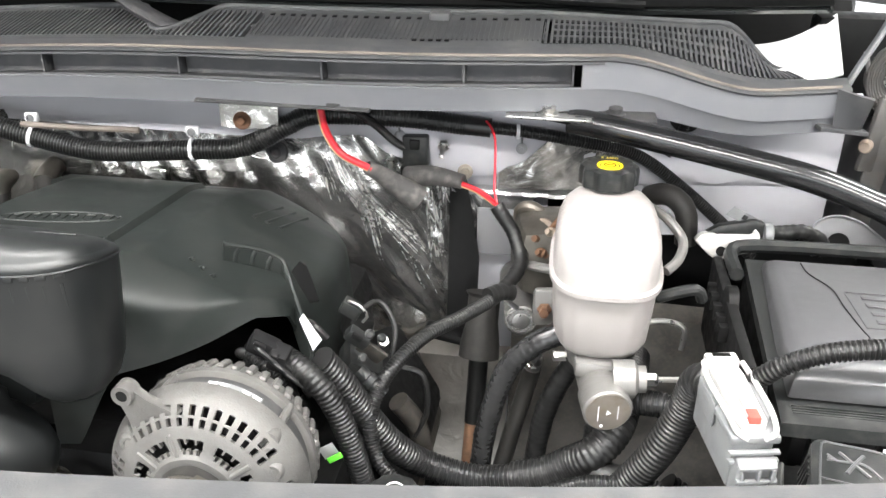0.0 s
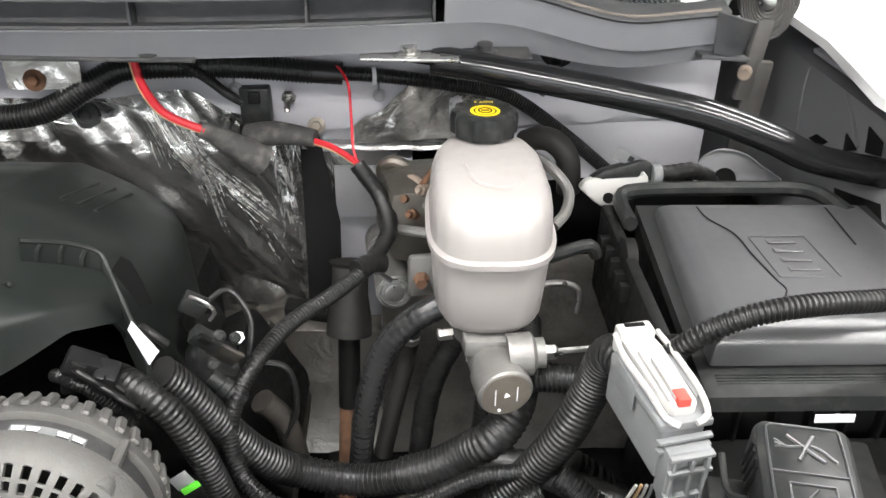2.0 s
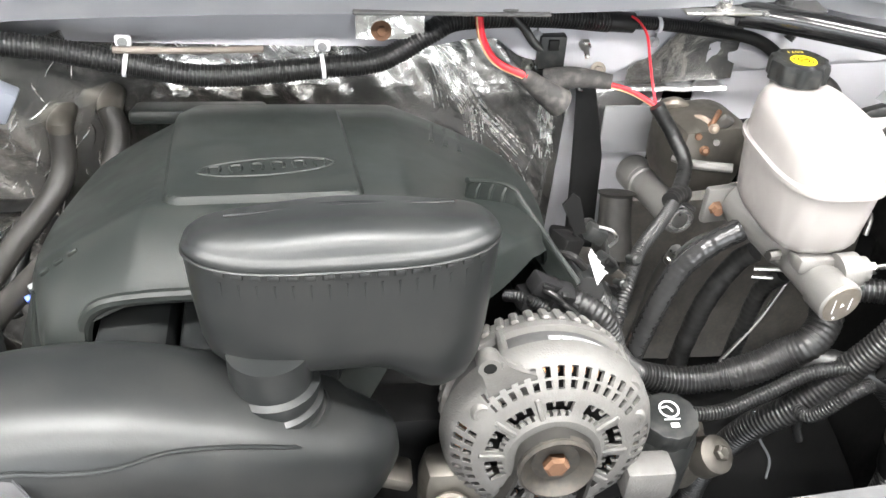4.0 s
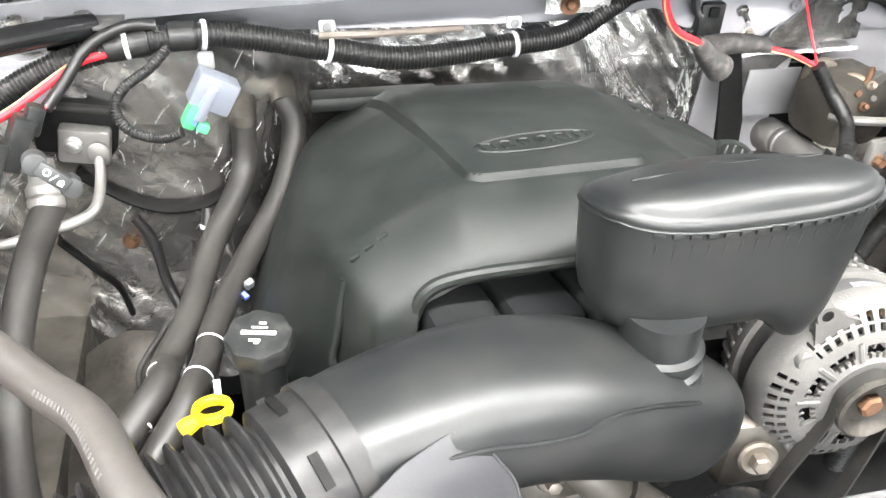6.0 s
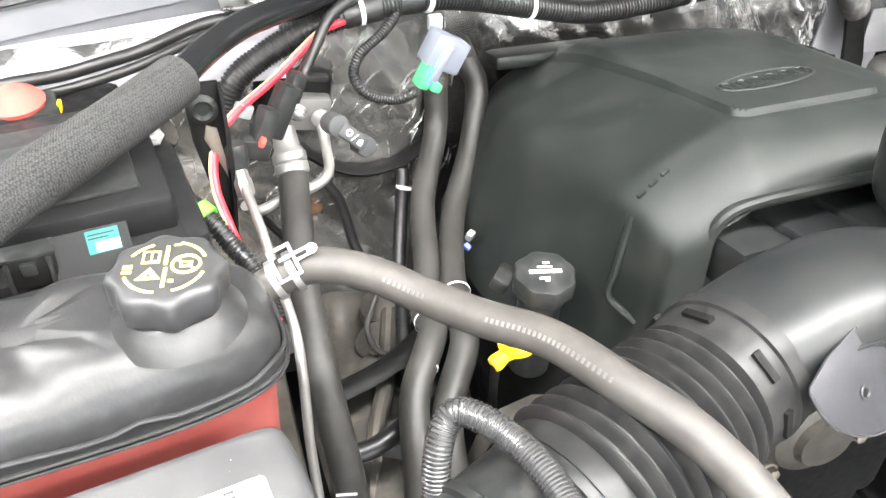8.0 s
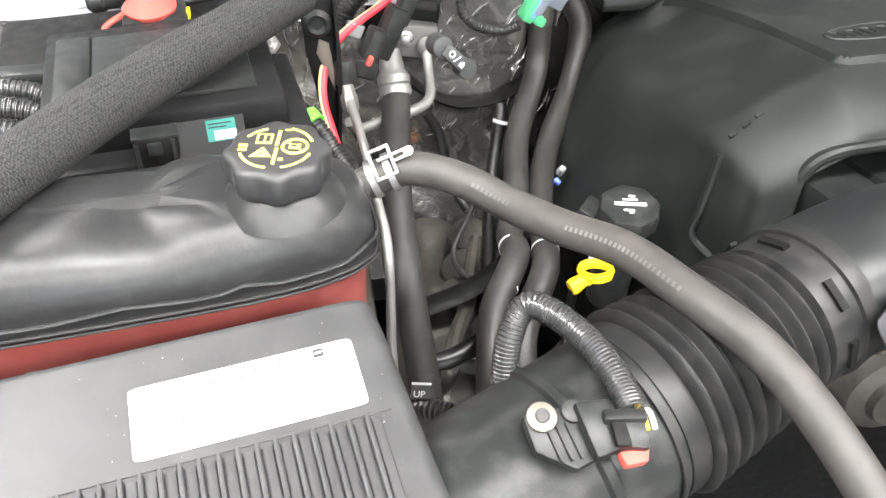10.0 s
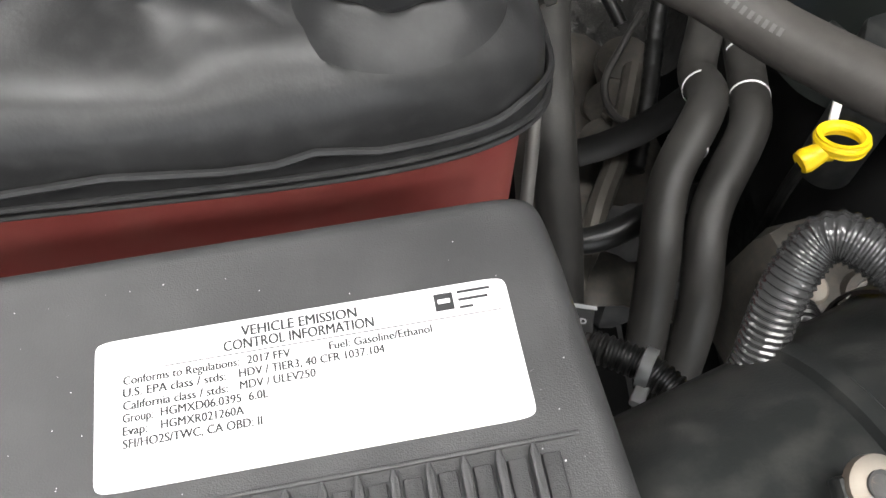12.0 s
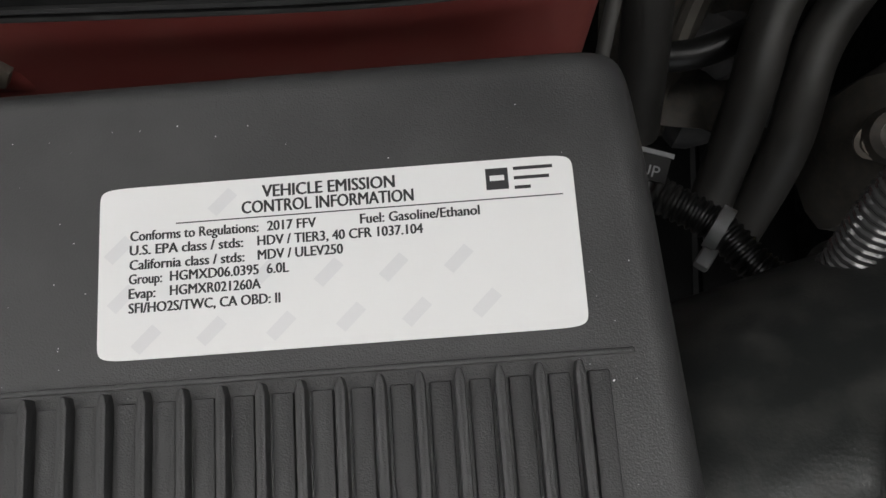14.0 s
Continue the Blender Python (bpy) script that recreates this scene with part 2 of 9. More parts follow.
PLASTIC = surface("black_plastic", (0.014, 0.015, 0.015), 0.38, dust=0.05, grain=900, bump=0.2, spec=0.3)
COVER = surface("cover_plastic", (0.0094, 0.0115, 0.0107), 0.48, big=4, dust=0.02, grain=1100, bump=0.35, rough_vary=0.06, spec=0.31)
DUCTP = surface("duct_plastic", (0.0085, 0.0095, 0.0098), 0.42, dust=0.02, grain=700, bump=0.12, rough_vary=0.025, big=4)
TABP = surface("scuffed_tab_plastic", (0.022, 0.022, 0.0245), 0.5, dust=0.05, dust_colour=(0.09, 0.09, 0.095), grain=500, bump=0.15, spec=0.4)
# Black plastic; its near-black also paints the shade in holes and the deep bay.
DEEP = surface("black_plastic_and_shade", (0.006, 0.006, 0.006), 0.55, grain=500, spec=0.16)
RUBBER = surface("hose_rubber", (0.020, 0.019, 0.018), 0.55, dust=0.10, dust_colour=(0.12, 0.115, 0.10), grain=500, bump=0.25, rough_vary=0.06, spec=0.3)
OLDRUB = surface("dusty_rubber", (0.021, 0.020, 0.0185), 0.5, dust=0.12, dust_colour=(0.10, 0.09, 0.078), grain=400, bump=0.2, spec=0.5)
LOOM = surface("loom_plastic", (0.011, 0.011, 0.011), 0.34, rough_vary=0.04, dust=0.015, grain=800, bump=0.1, spec=0.45)
TAPE = surface("harness_tape", (0.011, 0.011, 0.011), 0.36, rough_vary=0.05, dust=0.015, grain=260, bump=0.3, bump_dist=0.0006, spec=0.45)
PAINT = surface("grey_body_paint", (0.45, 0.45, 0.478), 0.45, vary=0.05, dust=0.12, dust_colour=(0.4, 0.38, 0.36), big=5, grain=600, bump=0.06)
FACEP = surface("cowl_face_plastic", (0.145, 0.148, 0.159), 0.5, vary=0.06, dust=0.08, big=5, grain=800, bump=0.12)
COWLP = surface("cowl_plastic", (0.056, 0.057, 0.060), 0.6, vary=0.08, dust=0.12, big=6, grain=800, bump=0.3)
# The grey body paint again, darkened to put the right fender's shade into colour.
SHADED_PAINT = surface("shaded_grey_paint", (0.20, 0.20, 0.21), 0.42, vary=0.06, dust=0.15, dust_colour=(0.3, 0.28, 0.26), big=5, grain=600, bump=0.06)
DARKP = surface("dark_bracket_paint", (0.035, 0.035, 0.036), 0.55, vary=0.1, dust=0.1, grain=500, bump=0.2)
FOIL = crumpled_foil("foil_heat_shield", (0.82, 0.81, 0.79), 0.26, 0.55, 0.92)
CREASE = surface("glint_foil_crease", (0.92, 0.91, 0.89), 0.28, metal=0.75, vary=0.05, bump=0.0)
GLOSSB = surface("glossy_black_paint", (0.008, 0.008, 0.0085), 0.18, vary=0.05, rough_vary=0.005, bump=0.0, spec=0.7)
CASTM = surface("dusty_cast_metal", (0.062, 0.058, 0.052), 0.5, vary=0.35, bump=0.3, metal=0.55, dust=0.3, dust_colour=(0.17, 0.14, 0.11), grain=240, big=30)
BROWNM = surface("dirty_brown_metal", (0.10, 0.092, 0.08), 0.5, vary=0.4, bump=0.15, metal=0.6)
SHINYTAPE = crumpled_foil("silvery_tape", (0.075, 0.075, 0.076), 0.24, 0.45)
LIDP = surface("grained_lid_plastic", (0.041, 0.041, 0.042), 0.44, vary=0.18, dust=0.16, dust_colour=(0.10, 0.10, 0.10), grain=2000, bump=0.4, bump_dist=0.0004, big=9)
RESP = surface("resonator_plastic", (0.009, 0.0102, 0.0105), 0.42, spec=0.55, dust=0.02, grain=900, bump=0.15, rough_vary=0.03, big=4)
# Base colour lifted so that the lid's reflected sheen is partly painted in.
BOXP = surface("fuse_lid_plastic", (0.052, 0.052, 0.0545), 0.36, spec=0.95, vary=0.1, rough_vary=0.03, dust=0.0, grain=900, bump=0.25)
BELLP = surface("bellows_rubber", (0.012, 0.012, 0.0123), 0.42, dust=0.03, grain=600, bump=0.15, spec=0.37)
HINGE = surface("dark_hinge_steel", (0.11, 0.106, 0.102), 0.55, metal=0.4, vary=0.3, dust=0.2, dust_colour=(0.14, 0.11, 0.08), grain=240, bump=0.3)
TAN = surface("tan_corroded_steel", (0.26, 0.21, 0.17), 0.7, metal=0.2, vary=0.3, dust=0.3, dust_colour=(0.22, 0.13, 0.07), grain=260, bump=0.4)
BLUEGREY = surface("blue_grey_plastic", (0.125, 0.135, 0.16), 0.45, vary=0.05, grain=400, bump=0.1)
CAPGREY = surface("grey_cap_plastic", (0.026, 0.027, 0.028), 0.55, vary=0.08, grain=500, bump=0.15)
SEAL = surface("stained_seal", (0.15, 0.128, 0.11), 0.75, vary=0.4, bump=0.1)
BODYW = surface("white_body_paint", (0.75, 0.75, 0.74), 0.15, vary=0.03, bump=0.0, spec=0.6)
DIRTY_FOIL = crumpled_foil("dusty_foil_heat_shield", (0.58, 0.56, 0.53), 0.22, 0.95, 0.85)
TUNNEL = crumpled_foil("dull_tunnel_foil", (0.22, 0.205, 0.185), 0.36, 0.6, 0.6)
ALUC = surface("pitted_cast_aluminium", (0.115, 0.112, 0.108), 0.58, metal=0.3, vary=0.16, dust=0.35, dust_colour=(0.135, 0.125, 0.112), grain=500, bump=0.7, bump_dist=0.0006, big=24)
HOSEINK = surface("faded_hose_print", (0.085, 0.082, 0.078), 0.6, vary=0.3, grain=600)
HOSEG = surface("dusty_coolant_hose", (0.042, 0.039, 0.036), 0.5, dust=0.25, dust_colour=(0.10, 0.092, 0.082), grain=500, bump=0.2, rough_vary=0.06, spec=0.35)
ALU = surface("cast_aluminium", (0.18, 0.175, 0.168), 0.46, metal=0.5, vary=0.1, dust=0.25, dust_colour=(0.22, 0.205, 0.185), grain=420, bump=0.6, big=20)
CLAMP = surface("zinc_clamp_steel", (0.34, 0.335, 0.33), 0.4, metal=0.8, vary=0.2, grain=300, bump=0.1)
FUSEP = surface("black_fuse_box_plastic", (0.010, 0.010, 0.0104), 0.45, vary=0.1, dust=0.06, dust_colour=(0.06, 0.06, 0.06), grain=600, bump=0.2, spec=0.15)
STEEL = surface("plated_steel", (0.55, 0.54, 0.52), 0.32, metal=1.0, vary=0.1, grain=300, bump=0.1)
DULL = surface("dull_steel", (0.20, 0.18, 0.155), 0.5, metal=0.7, vary=0.25, dust=0.4, dust_colour=(0.2, 0.15, 0.1), grain=200, bump=0.4)
RUST = surface("rusty_steel", (0.11, 0.055, 0.03), 0.85, metal=0.1, vary=0.35, dust=0.4, dust_colour=(0.17, 0.10, 0.06), grain=220, bump=0.5, big=60)
WHITE = surface("white_translucent_plastic", (0.265, 0.248, 0.240), 0.38, vary=0.03, grain=300, bump=0.05, sss=0.25)
WPLAS = surface("white_plastic", (0.42, 0.415, 0.40), 0.42, vary=0.04, dust=0.08, grain=400, bump=0.08)
LGREY = surface("light_grey_plastic", (0.17, 0.175, 0.18), 0.5, vary=0.06, dust=0.15, grain=500, bump=0.15)
GREYB = surface("grey_rubber_boot", (0.048, 0.046, 0.045), 0.8, vary=0.1, dust=0.25, grain=300, bump=0.25)
REDW = surface("red_wire", (0.52, 0.018, 0.03), 0.4, vary=0.08, grain=300, bump=0.05)
TANW = surface("tan_wire", (0.45, 0.30, 0.16), 0.5, vary=0.08, grain=300, bump=0.05)
YELLOW = surface("yellow_plastic", (0.85, 0.58, 0.01), 0.4, vary=0.04, grain=300, bump=0.05)
INK_Y = surface("yellow_print", (0.78, 0.60, 0.10), 0.6, vary=0.05)
INK_W = surface("white_print", (0.72, 0.72, 0.72), 0.6, vary=0.05)
INK_K = surface("black_print", (0.02, 0.02, 0.022), 0.5, vary=0.05)
INK_G = surface("pale_grey_print", (0.55, 0.55, 0.56), 0.5, vary=0.05)
PAPER = surface("label_film", (0.70, 0.70, 0.70), 0.4, vary=0.02, grain=200, bump=0.03)
WMARK = surface("watermark_print", (0.635, 0.635, 0.645), 0.4, vary=0.03)
TEAL = surface("teal_sticker", (0.003, 0.105, 0.09), 0.6, vary=0.05)
GREENP = surface("green_plastic", (0.05, 0.26, 0.12), 0.4, vary=0.05)
LIME = surface("lime_tape", (0.10, 0.55, 0.03), 0.5, vary=0.05)
BLUEP = surface("blue_plastic", (0.10, 0.16, 0.60), 0.4, vary=0.05)
CORAL = surface("coral_plastic", (0.46, 0.075, 0.06), 0.65, vary=0.05, spec=0.2)
COOLANT = surface("coolant_through_plastic", (0.23, 0.052, 0.046), 0.42, vary=0.12, dust=0.1, dust_colour=(0.5, 0.25, 0.2), big=9, grain=300, bump=0.08, sss=0.0)
CAPB = surface("worn_cap_plastic", (0.026, 0.026, 0.027), 0.45, vary=0.1, dust=0.08, dust_colour=(0.10, 0.10, 0.10), grain=500, bump=0.15)
TANKP = surface("tank_plastic", (0.0155, 0.0155, 0.016), 0.42, dust=0.09, dust_colour=(0.12, 0.12, 0.12), grain=500, bump=0.18, big=22, rough_vary=0.07)
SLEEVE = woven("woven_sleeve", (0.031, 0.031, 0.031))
TIE = surface("nylon_tie", (0.66, 0.66, 0.68), 0.45, vary=0.05)
CONCRETE = surface("shop_floor_concrete", (0.16, 0.155, 0.15), 0.6, vary=0.2, big=1.5, grain=80, bump=0.2)
WALLP = surface("shop_wall_paint", (0.34, 0.35, 0.36), 0.6, vary=0.04, big=2, grain=120, bump=0.05)
SIDING = surface("white_steel_siding", (0.70, 0.74, 0.78), 0.4, vary=0.04, big=2, grain=200, bump=0.03)
TUBELIGHT = glow("lamp_diffuser", (1.0, 0.985, 0.96), 122.0)
GLASS = surface("windshield_glass", (0.02, 0.022, 0.022), 0.03, vary=0.05, bump=0.0, rough_vary=0.01, coat=1.0)
COPPER = surface("copper_winding", (0.75, 0.36, 0.16), 0.35, metal=1.0, vary=0.1)


# ---- the shop round the truck ----
def shop():
    solo("floor", rbox((0.3, 0, -0.05), (14, 14, 0.1), 0), CONCRETE, "grey concrete shop floor", kind="structure")
    for name, c, s in (("wall_west", (-6.8, 0, 2), (0.2, 14, 4.2)), ("wall_east", (7.4, 0, 2), (0.2, 14, 4.2))):
        solo(name, rbox(c, s, 0), WALLP, "plain white painted shop wall", kind="structure")
    # front wall with a wide opening, added unseen to hold a fill lamp
    south = thing("wall_south", (0.3, -6.1, 0), "white painted shop wall with an added wide opening", "wall", kind="structure")
    for c, s in (((-4.7, -6.1, 2.05), (4.0, 0.2, 4.1)), ((5.3, -6.1, 2.05), (4.0, 0.2, 4.1)), ((0.3, -6.1, 3.75), (6.0, 0.2, 0.7))):
        part("wall_piece", rbox(c, s, 0), WALLP, south)
    # Unseen area lamp added to throw fill light into the bay from the front.
    fill_lamp = new("front_fill", bpy.data.lights.new("front_fill", "AREA"))
    fill_lamp.data.shape, fill_lamp.data.size, fill_lamp.data.size_y = "RECTANGLE", 5.9, 3.3
    fill_lamp.data.energy, fill_lamp.data.color = FILL_POWER, (0.93, 0.97, 1.0)
    fill_lamp.matrix_world = look((0.3, -6.05, 1.72), (0.3, 0, 1.72))
    # ribbed white siding behind the truck
    pts = []
    x = -6.7
    while x < 7.4:
        pts += [(x, 6.4), (x + 0.10, 6.4), (x + 0.13, 6.36), (x + 0.17, 6.36), (x + 0.20, 6.4)]
        x += 0.22
    solo("wall_north", sheet([[V((a, b, -0.1)) for a, b in pts], [V((a, b, 4.1)) for a, b in pts]], 0.03), SIDING, "white ribbed steel siding wall", kind="structure", angle=20)
    solo("ceiling", rbox((0.3, 0, 4.15), (14, 14, 0.1), 0), WALLP, "plain white shop ceiling", kind="structure")
    first = None
    for lx, ly in ((-2.6, -3.4), (0.4, -3.4), (3.4, -3.4), (-2.6, -0.6), (0.4, -0.6), (3.4, -0.6), (-2.6, 2.4), (3.4, 2.4)):
        if first is None:
            first = thing("ceiling_light", (lx, ly, 4.0), "long white fluorescent ceiling light, switched on", "ceiling light", "shop lights")
            part("housing", rbox((lx, ly, 4.07), (2.4, 0.52, 0.06), 0.01), WALLP, first)
            part("diffuser", rbox((lx, ly, 4.02), (2.34, 0.27, 0.05), 0.02), TUBELIGHT, first, "glowing white diffuser")
        else:
            copy_thing(first, pose(lx, ly, 4.0))


shop()


# ---- body of the truck ----
def back(x):
    """How far the cowl lies back from its foremost line, at x."""
    return 0.27 * (x - 0.38) ** 2 if x > 0.38 else 0.10 * (x - 0.38) ** 2


def ease(t):
    t = min(1.0, max(0.0, t))
    return t * t * (3 - 2 * t)


def sag(x):
    """How far the cowl falls away towards the fenders."""
    return 0.046 * ease((x - 0.80) / 0.20) if x > 0.38 else 0.12 * (0.38 - x) ** 2


def deck(x, v):
    """A point of the cowl's top deck: v runs from the lip to the windshield."""
    front = V((x, 0.700 + back(x), 1.2165 - sag(x)))
    rear = V((x, 0.800 + back(x), 1.2350 - (0.065 * max(0.0, x - 0.72) if x > 0.38 else sag(x)) - 0.058 * ease((x - 0.950) / 0.09)))
    return front.lerp(rear, v)


def well(x):
    """Where the deck's rear edge stands: it dips round the wiper's spindle."""
    return 1.0 - 0.80 * max(0.0, math.cos((x - 0.262) / 0.055 * math.pi / 2)) ** 1.3 if abs(x - 0.262) < 0.055 else 1.0


def cowl():
    """The cowl sheet, swept across the truck along its curved line."""
    xs = [-0.75 + 0.0125 * i for i in range(152)]

    def strip(profile, x0=-9, x1=9, drop=1.0):
        return [[V((x, y + back(x), z - drop * sag(x))) for x in xs if x0 <= x <= x1] for y, z in profile]

    def bed(v0, v1, x0, x1, lift=0.0, n=4):
        return [[deck(x, min(well(x), v0 + (v1 - v0) * k / n)) + V((0, 0, lift)) for x in xs if x0 <= x <= x1] for k in range(n + 1)]

    cow = thing("cowl_panel", (0.4, 0.7, 1.15), "dark grey plastic windshield cowl panel with vent grilles", "cowl panel", kind="structure")
    part("front_lip", sheet(strip([(0.700, 1.2165), (0.691, 1.2155), (0.686, 1.2130), (0.677, 1.2122), (0.669, 1.2110), (0.666, 1.2085), (0.669, 1.2060), (0.674, 1.2055)], -9, 1.105), 0.003), COWLP, cow)
    seal = [V((x, 0.6745 + back(x), 1.2125 - sag(x) + 0.0008 * noise.noise(V((x * 14, 0, 0))))) for x in xs if x < 1.10]
    part("rubber_seal", tube(seal, 0.0022, 8, 0.0125), SEAL, cow, "brown stained rubber seal")
    part("upper_flange", sheet(strip([(0.668, 1.206), (0.678, 1.2055)], -9, 0.80), 0.003), COWLP, cow)
    part("slot_back", sheet(strip([(0.678, 1.2065), (0.704, 1.2035), (0.704, 1.172), (0.676, 1.1755)], -0.25, 0.77), 0.003), COWLP, cow)
    for x in (-0.24, -0.06, 0.12, 0.30, 0.475, 0.64, 0.765):
        part("slot_rib", rbox((x, 0.692 + back(x), 1.189 - (sag(x) if x < 0.38 else 0)), (0.003, 0.022, 0.030), 0.0005), COWLP, cow)
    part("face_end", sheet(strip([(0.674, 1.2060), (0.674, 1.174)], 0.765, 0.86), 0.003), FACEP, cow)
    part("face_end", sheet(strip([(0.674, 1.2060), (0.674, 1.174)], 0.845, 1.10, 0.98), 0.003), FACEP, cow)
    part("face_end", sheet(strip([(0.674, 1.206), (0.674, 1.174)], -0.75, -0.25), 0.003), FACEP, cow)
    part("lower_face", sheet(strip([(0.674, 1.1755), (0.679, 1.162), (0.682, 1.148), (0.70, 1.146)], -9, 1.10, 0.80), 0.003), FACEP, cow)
    flap = [[V((1.082 + 0.036 * u, 0.797 - 0.03 * u * (1 - v) + 0.012 * u * u, 1.168 - 0.046 * v - 0.006 * u)) for u in (0, 0.25, 0.5, 0.75, 1)] for v in (0, 0.15, 0.5, 0.85, 1)]
    part("end_flap", sheet(flap, 0.004), COWLP, cow)
    part("end_tab", rbox((1.095, 0.80, 1.116), (0.06, 0.02, 0.005), 0.001, (0, 6, 8)), COWLP, cow)
    # top deck: plain between the grilles, open where the slats are
    part("deck_front", sheet(bed(0.0, 0.10, -0.75, 1.06), 0.003), COWLP, cow)
    part("deck_back", sheet(bed(0.86, 1.0, -0.75, 1.06), 0.003), COWLP, cow)
    part("plain_deck", sheet(bed(0.10, 0.86, 0.375, 0.73), 0.003), COWLP, cow)
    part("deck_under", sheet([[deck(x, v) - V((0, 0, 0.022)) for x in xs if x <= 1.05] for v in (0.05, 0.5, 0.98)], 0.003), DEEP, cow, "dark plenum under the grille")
    rim = [deck(x, well(x)) + V((0, 0, 0.002)) for x in xs if x <= 1.05]
    part("rear_bead", tube(rim, 0.0036, 8, 0.005), COWLP, cow)
    for k in range(26):
        x = 0.388 + 0.0132 * k
        if abs(x - 0.597) > 0.02:
            part("deck_dash", rbox(deck(x, 0.78) + V((0, 0, 0.0022)), (0.0058, 0.0055, 0.0012), 0.0003, (11, 0, 0)), DEEP, cow)
    for k in range(5):
        part("deck_dash", rbox(deck(0.578 + 0.0095 * k, 0.12) + V((0, 0, 0.0022)), (0.0055, 0.005, 0.0012), 0.0003, (11, 0, 0)), DEEP, cow)
    bm = bmesh.new()
    for k in range(60):
        x = 0.379 + 0.0059 * k
        a, b = deck(x, 0.16), deck(x, 0.70)
        rbox((a + b) / 2 + V((0, 0, 0.0018)), (0.0014, (b - a).length, 0.0012), 0, (11, 0, 0), bm)
    tagged(part("deck_ribs", bm, COWLP, cow), kind="stuff")
    for lo, hi, bars in ((-0.75, 0.375, (0.44,)), (0.73, 1.045, (0.30, 0.50, 0.68))):
        for v in bars:
            part("grille_bar", sheet(bed(v, v + 0.07, lo, hi, 0.0, 1), 0.004), COWLP, cow)
        bm = bmesh.new()
        x = lo
        while x < hi:
            top = min(well(x), 0.88)
            a, b = deck(x, 0.08), deck(x, top)
            d = b - a
            rbox((a + b) / 2 - V((0, 0, 0.001)), (0.0030, d.length, 0.006), 0, (math.degrees(math.atan2(d.z, d.y)), 0, 0), bm)
            x += 0.0067
        tagged(part("grille_slats", bm, COWLP, cow), kind="stuff")


cowl()


def firewall_y(x, z):
    """Depth of the firewall's skin."""
    def along(rows):
        for (z0, y0), (z1, y1) in zip(rows, rows[1:]):
            if z >= z1:
                return y0 + (y1 - y0) * (z0 - z) / (z0 - z1)
        return rows[-1][1]
    left = along([(1.10, 0.71), (1.06, 0.72), (0.96, 0.745), (0.80, 0.79), (0.4, 0.83)])
    mid = along([(1.10, 0.884), (1.070, 0.878), (1.045, 0.868), (1.020, 0.858), (0.97, 0.850), (0.84, 0.878), (0.70, 0.900), (0.4, 0.91)])
    right = along([(1.10, 0.835), (0.90, 0.86), (0.4, 0.92)])
    a = min(1, max(0, (x + 0.06) / 0.12))
    b = min(1, max(0, (x - 0.585) / 0.03))
    return left * (1 - a) + (mid * (1 - b) + right * b) * a


def shelf_foot(x):
    """Lower edge of the painted sheet above the quilt."""
    rows = [(-1, 1.078), (0.40, 1.074), (0.487, 1.078), (0.539, 1.047), (0.587, 1.021), (0.666, 1.020), (0.693, 1.033), (0.759, 1.078), (0.79, 1.100), (1, 1.105)]
    for (x0, z0), (x1, z1) in zip(rows, rows[1:]):
        if x <= x1:
            return z0 + (z1 - z0) * ease((x - x0) / (x1 - x0))
    return 1.105


def panel_y(x):
    """Depth of the painted sheet behind the harness."""
    return 0.797 + 0.15 * (x - 0.55)


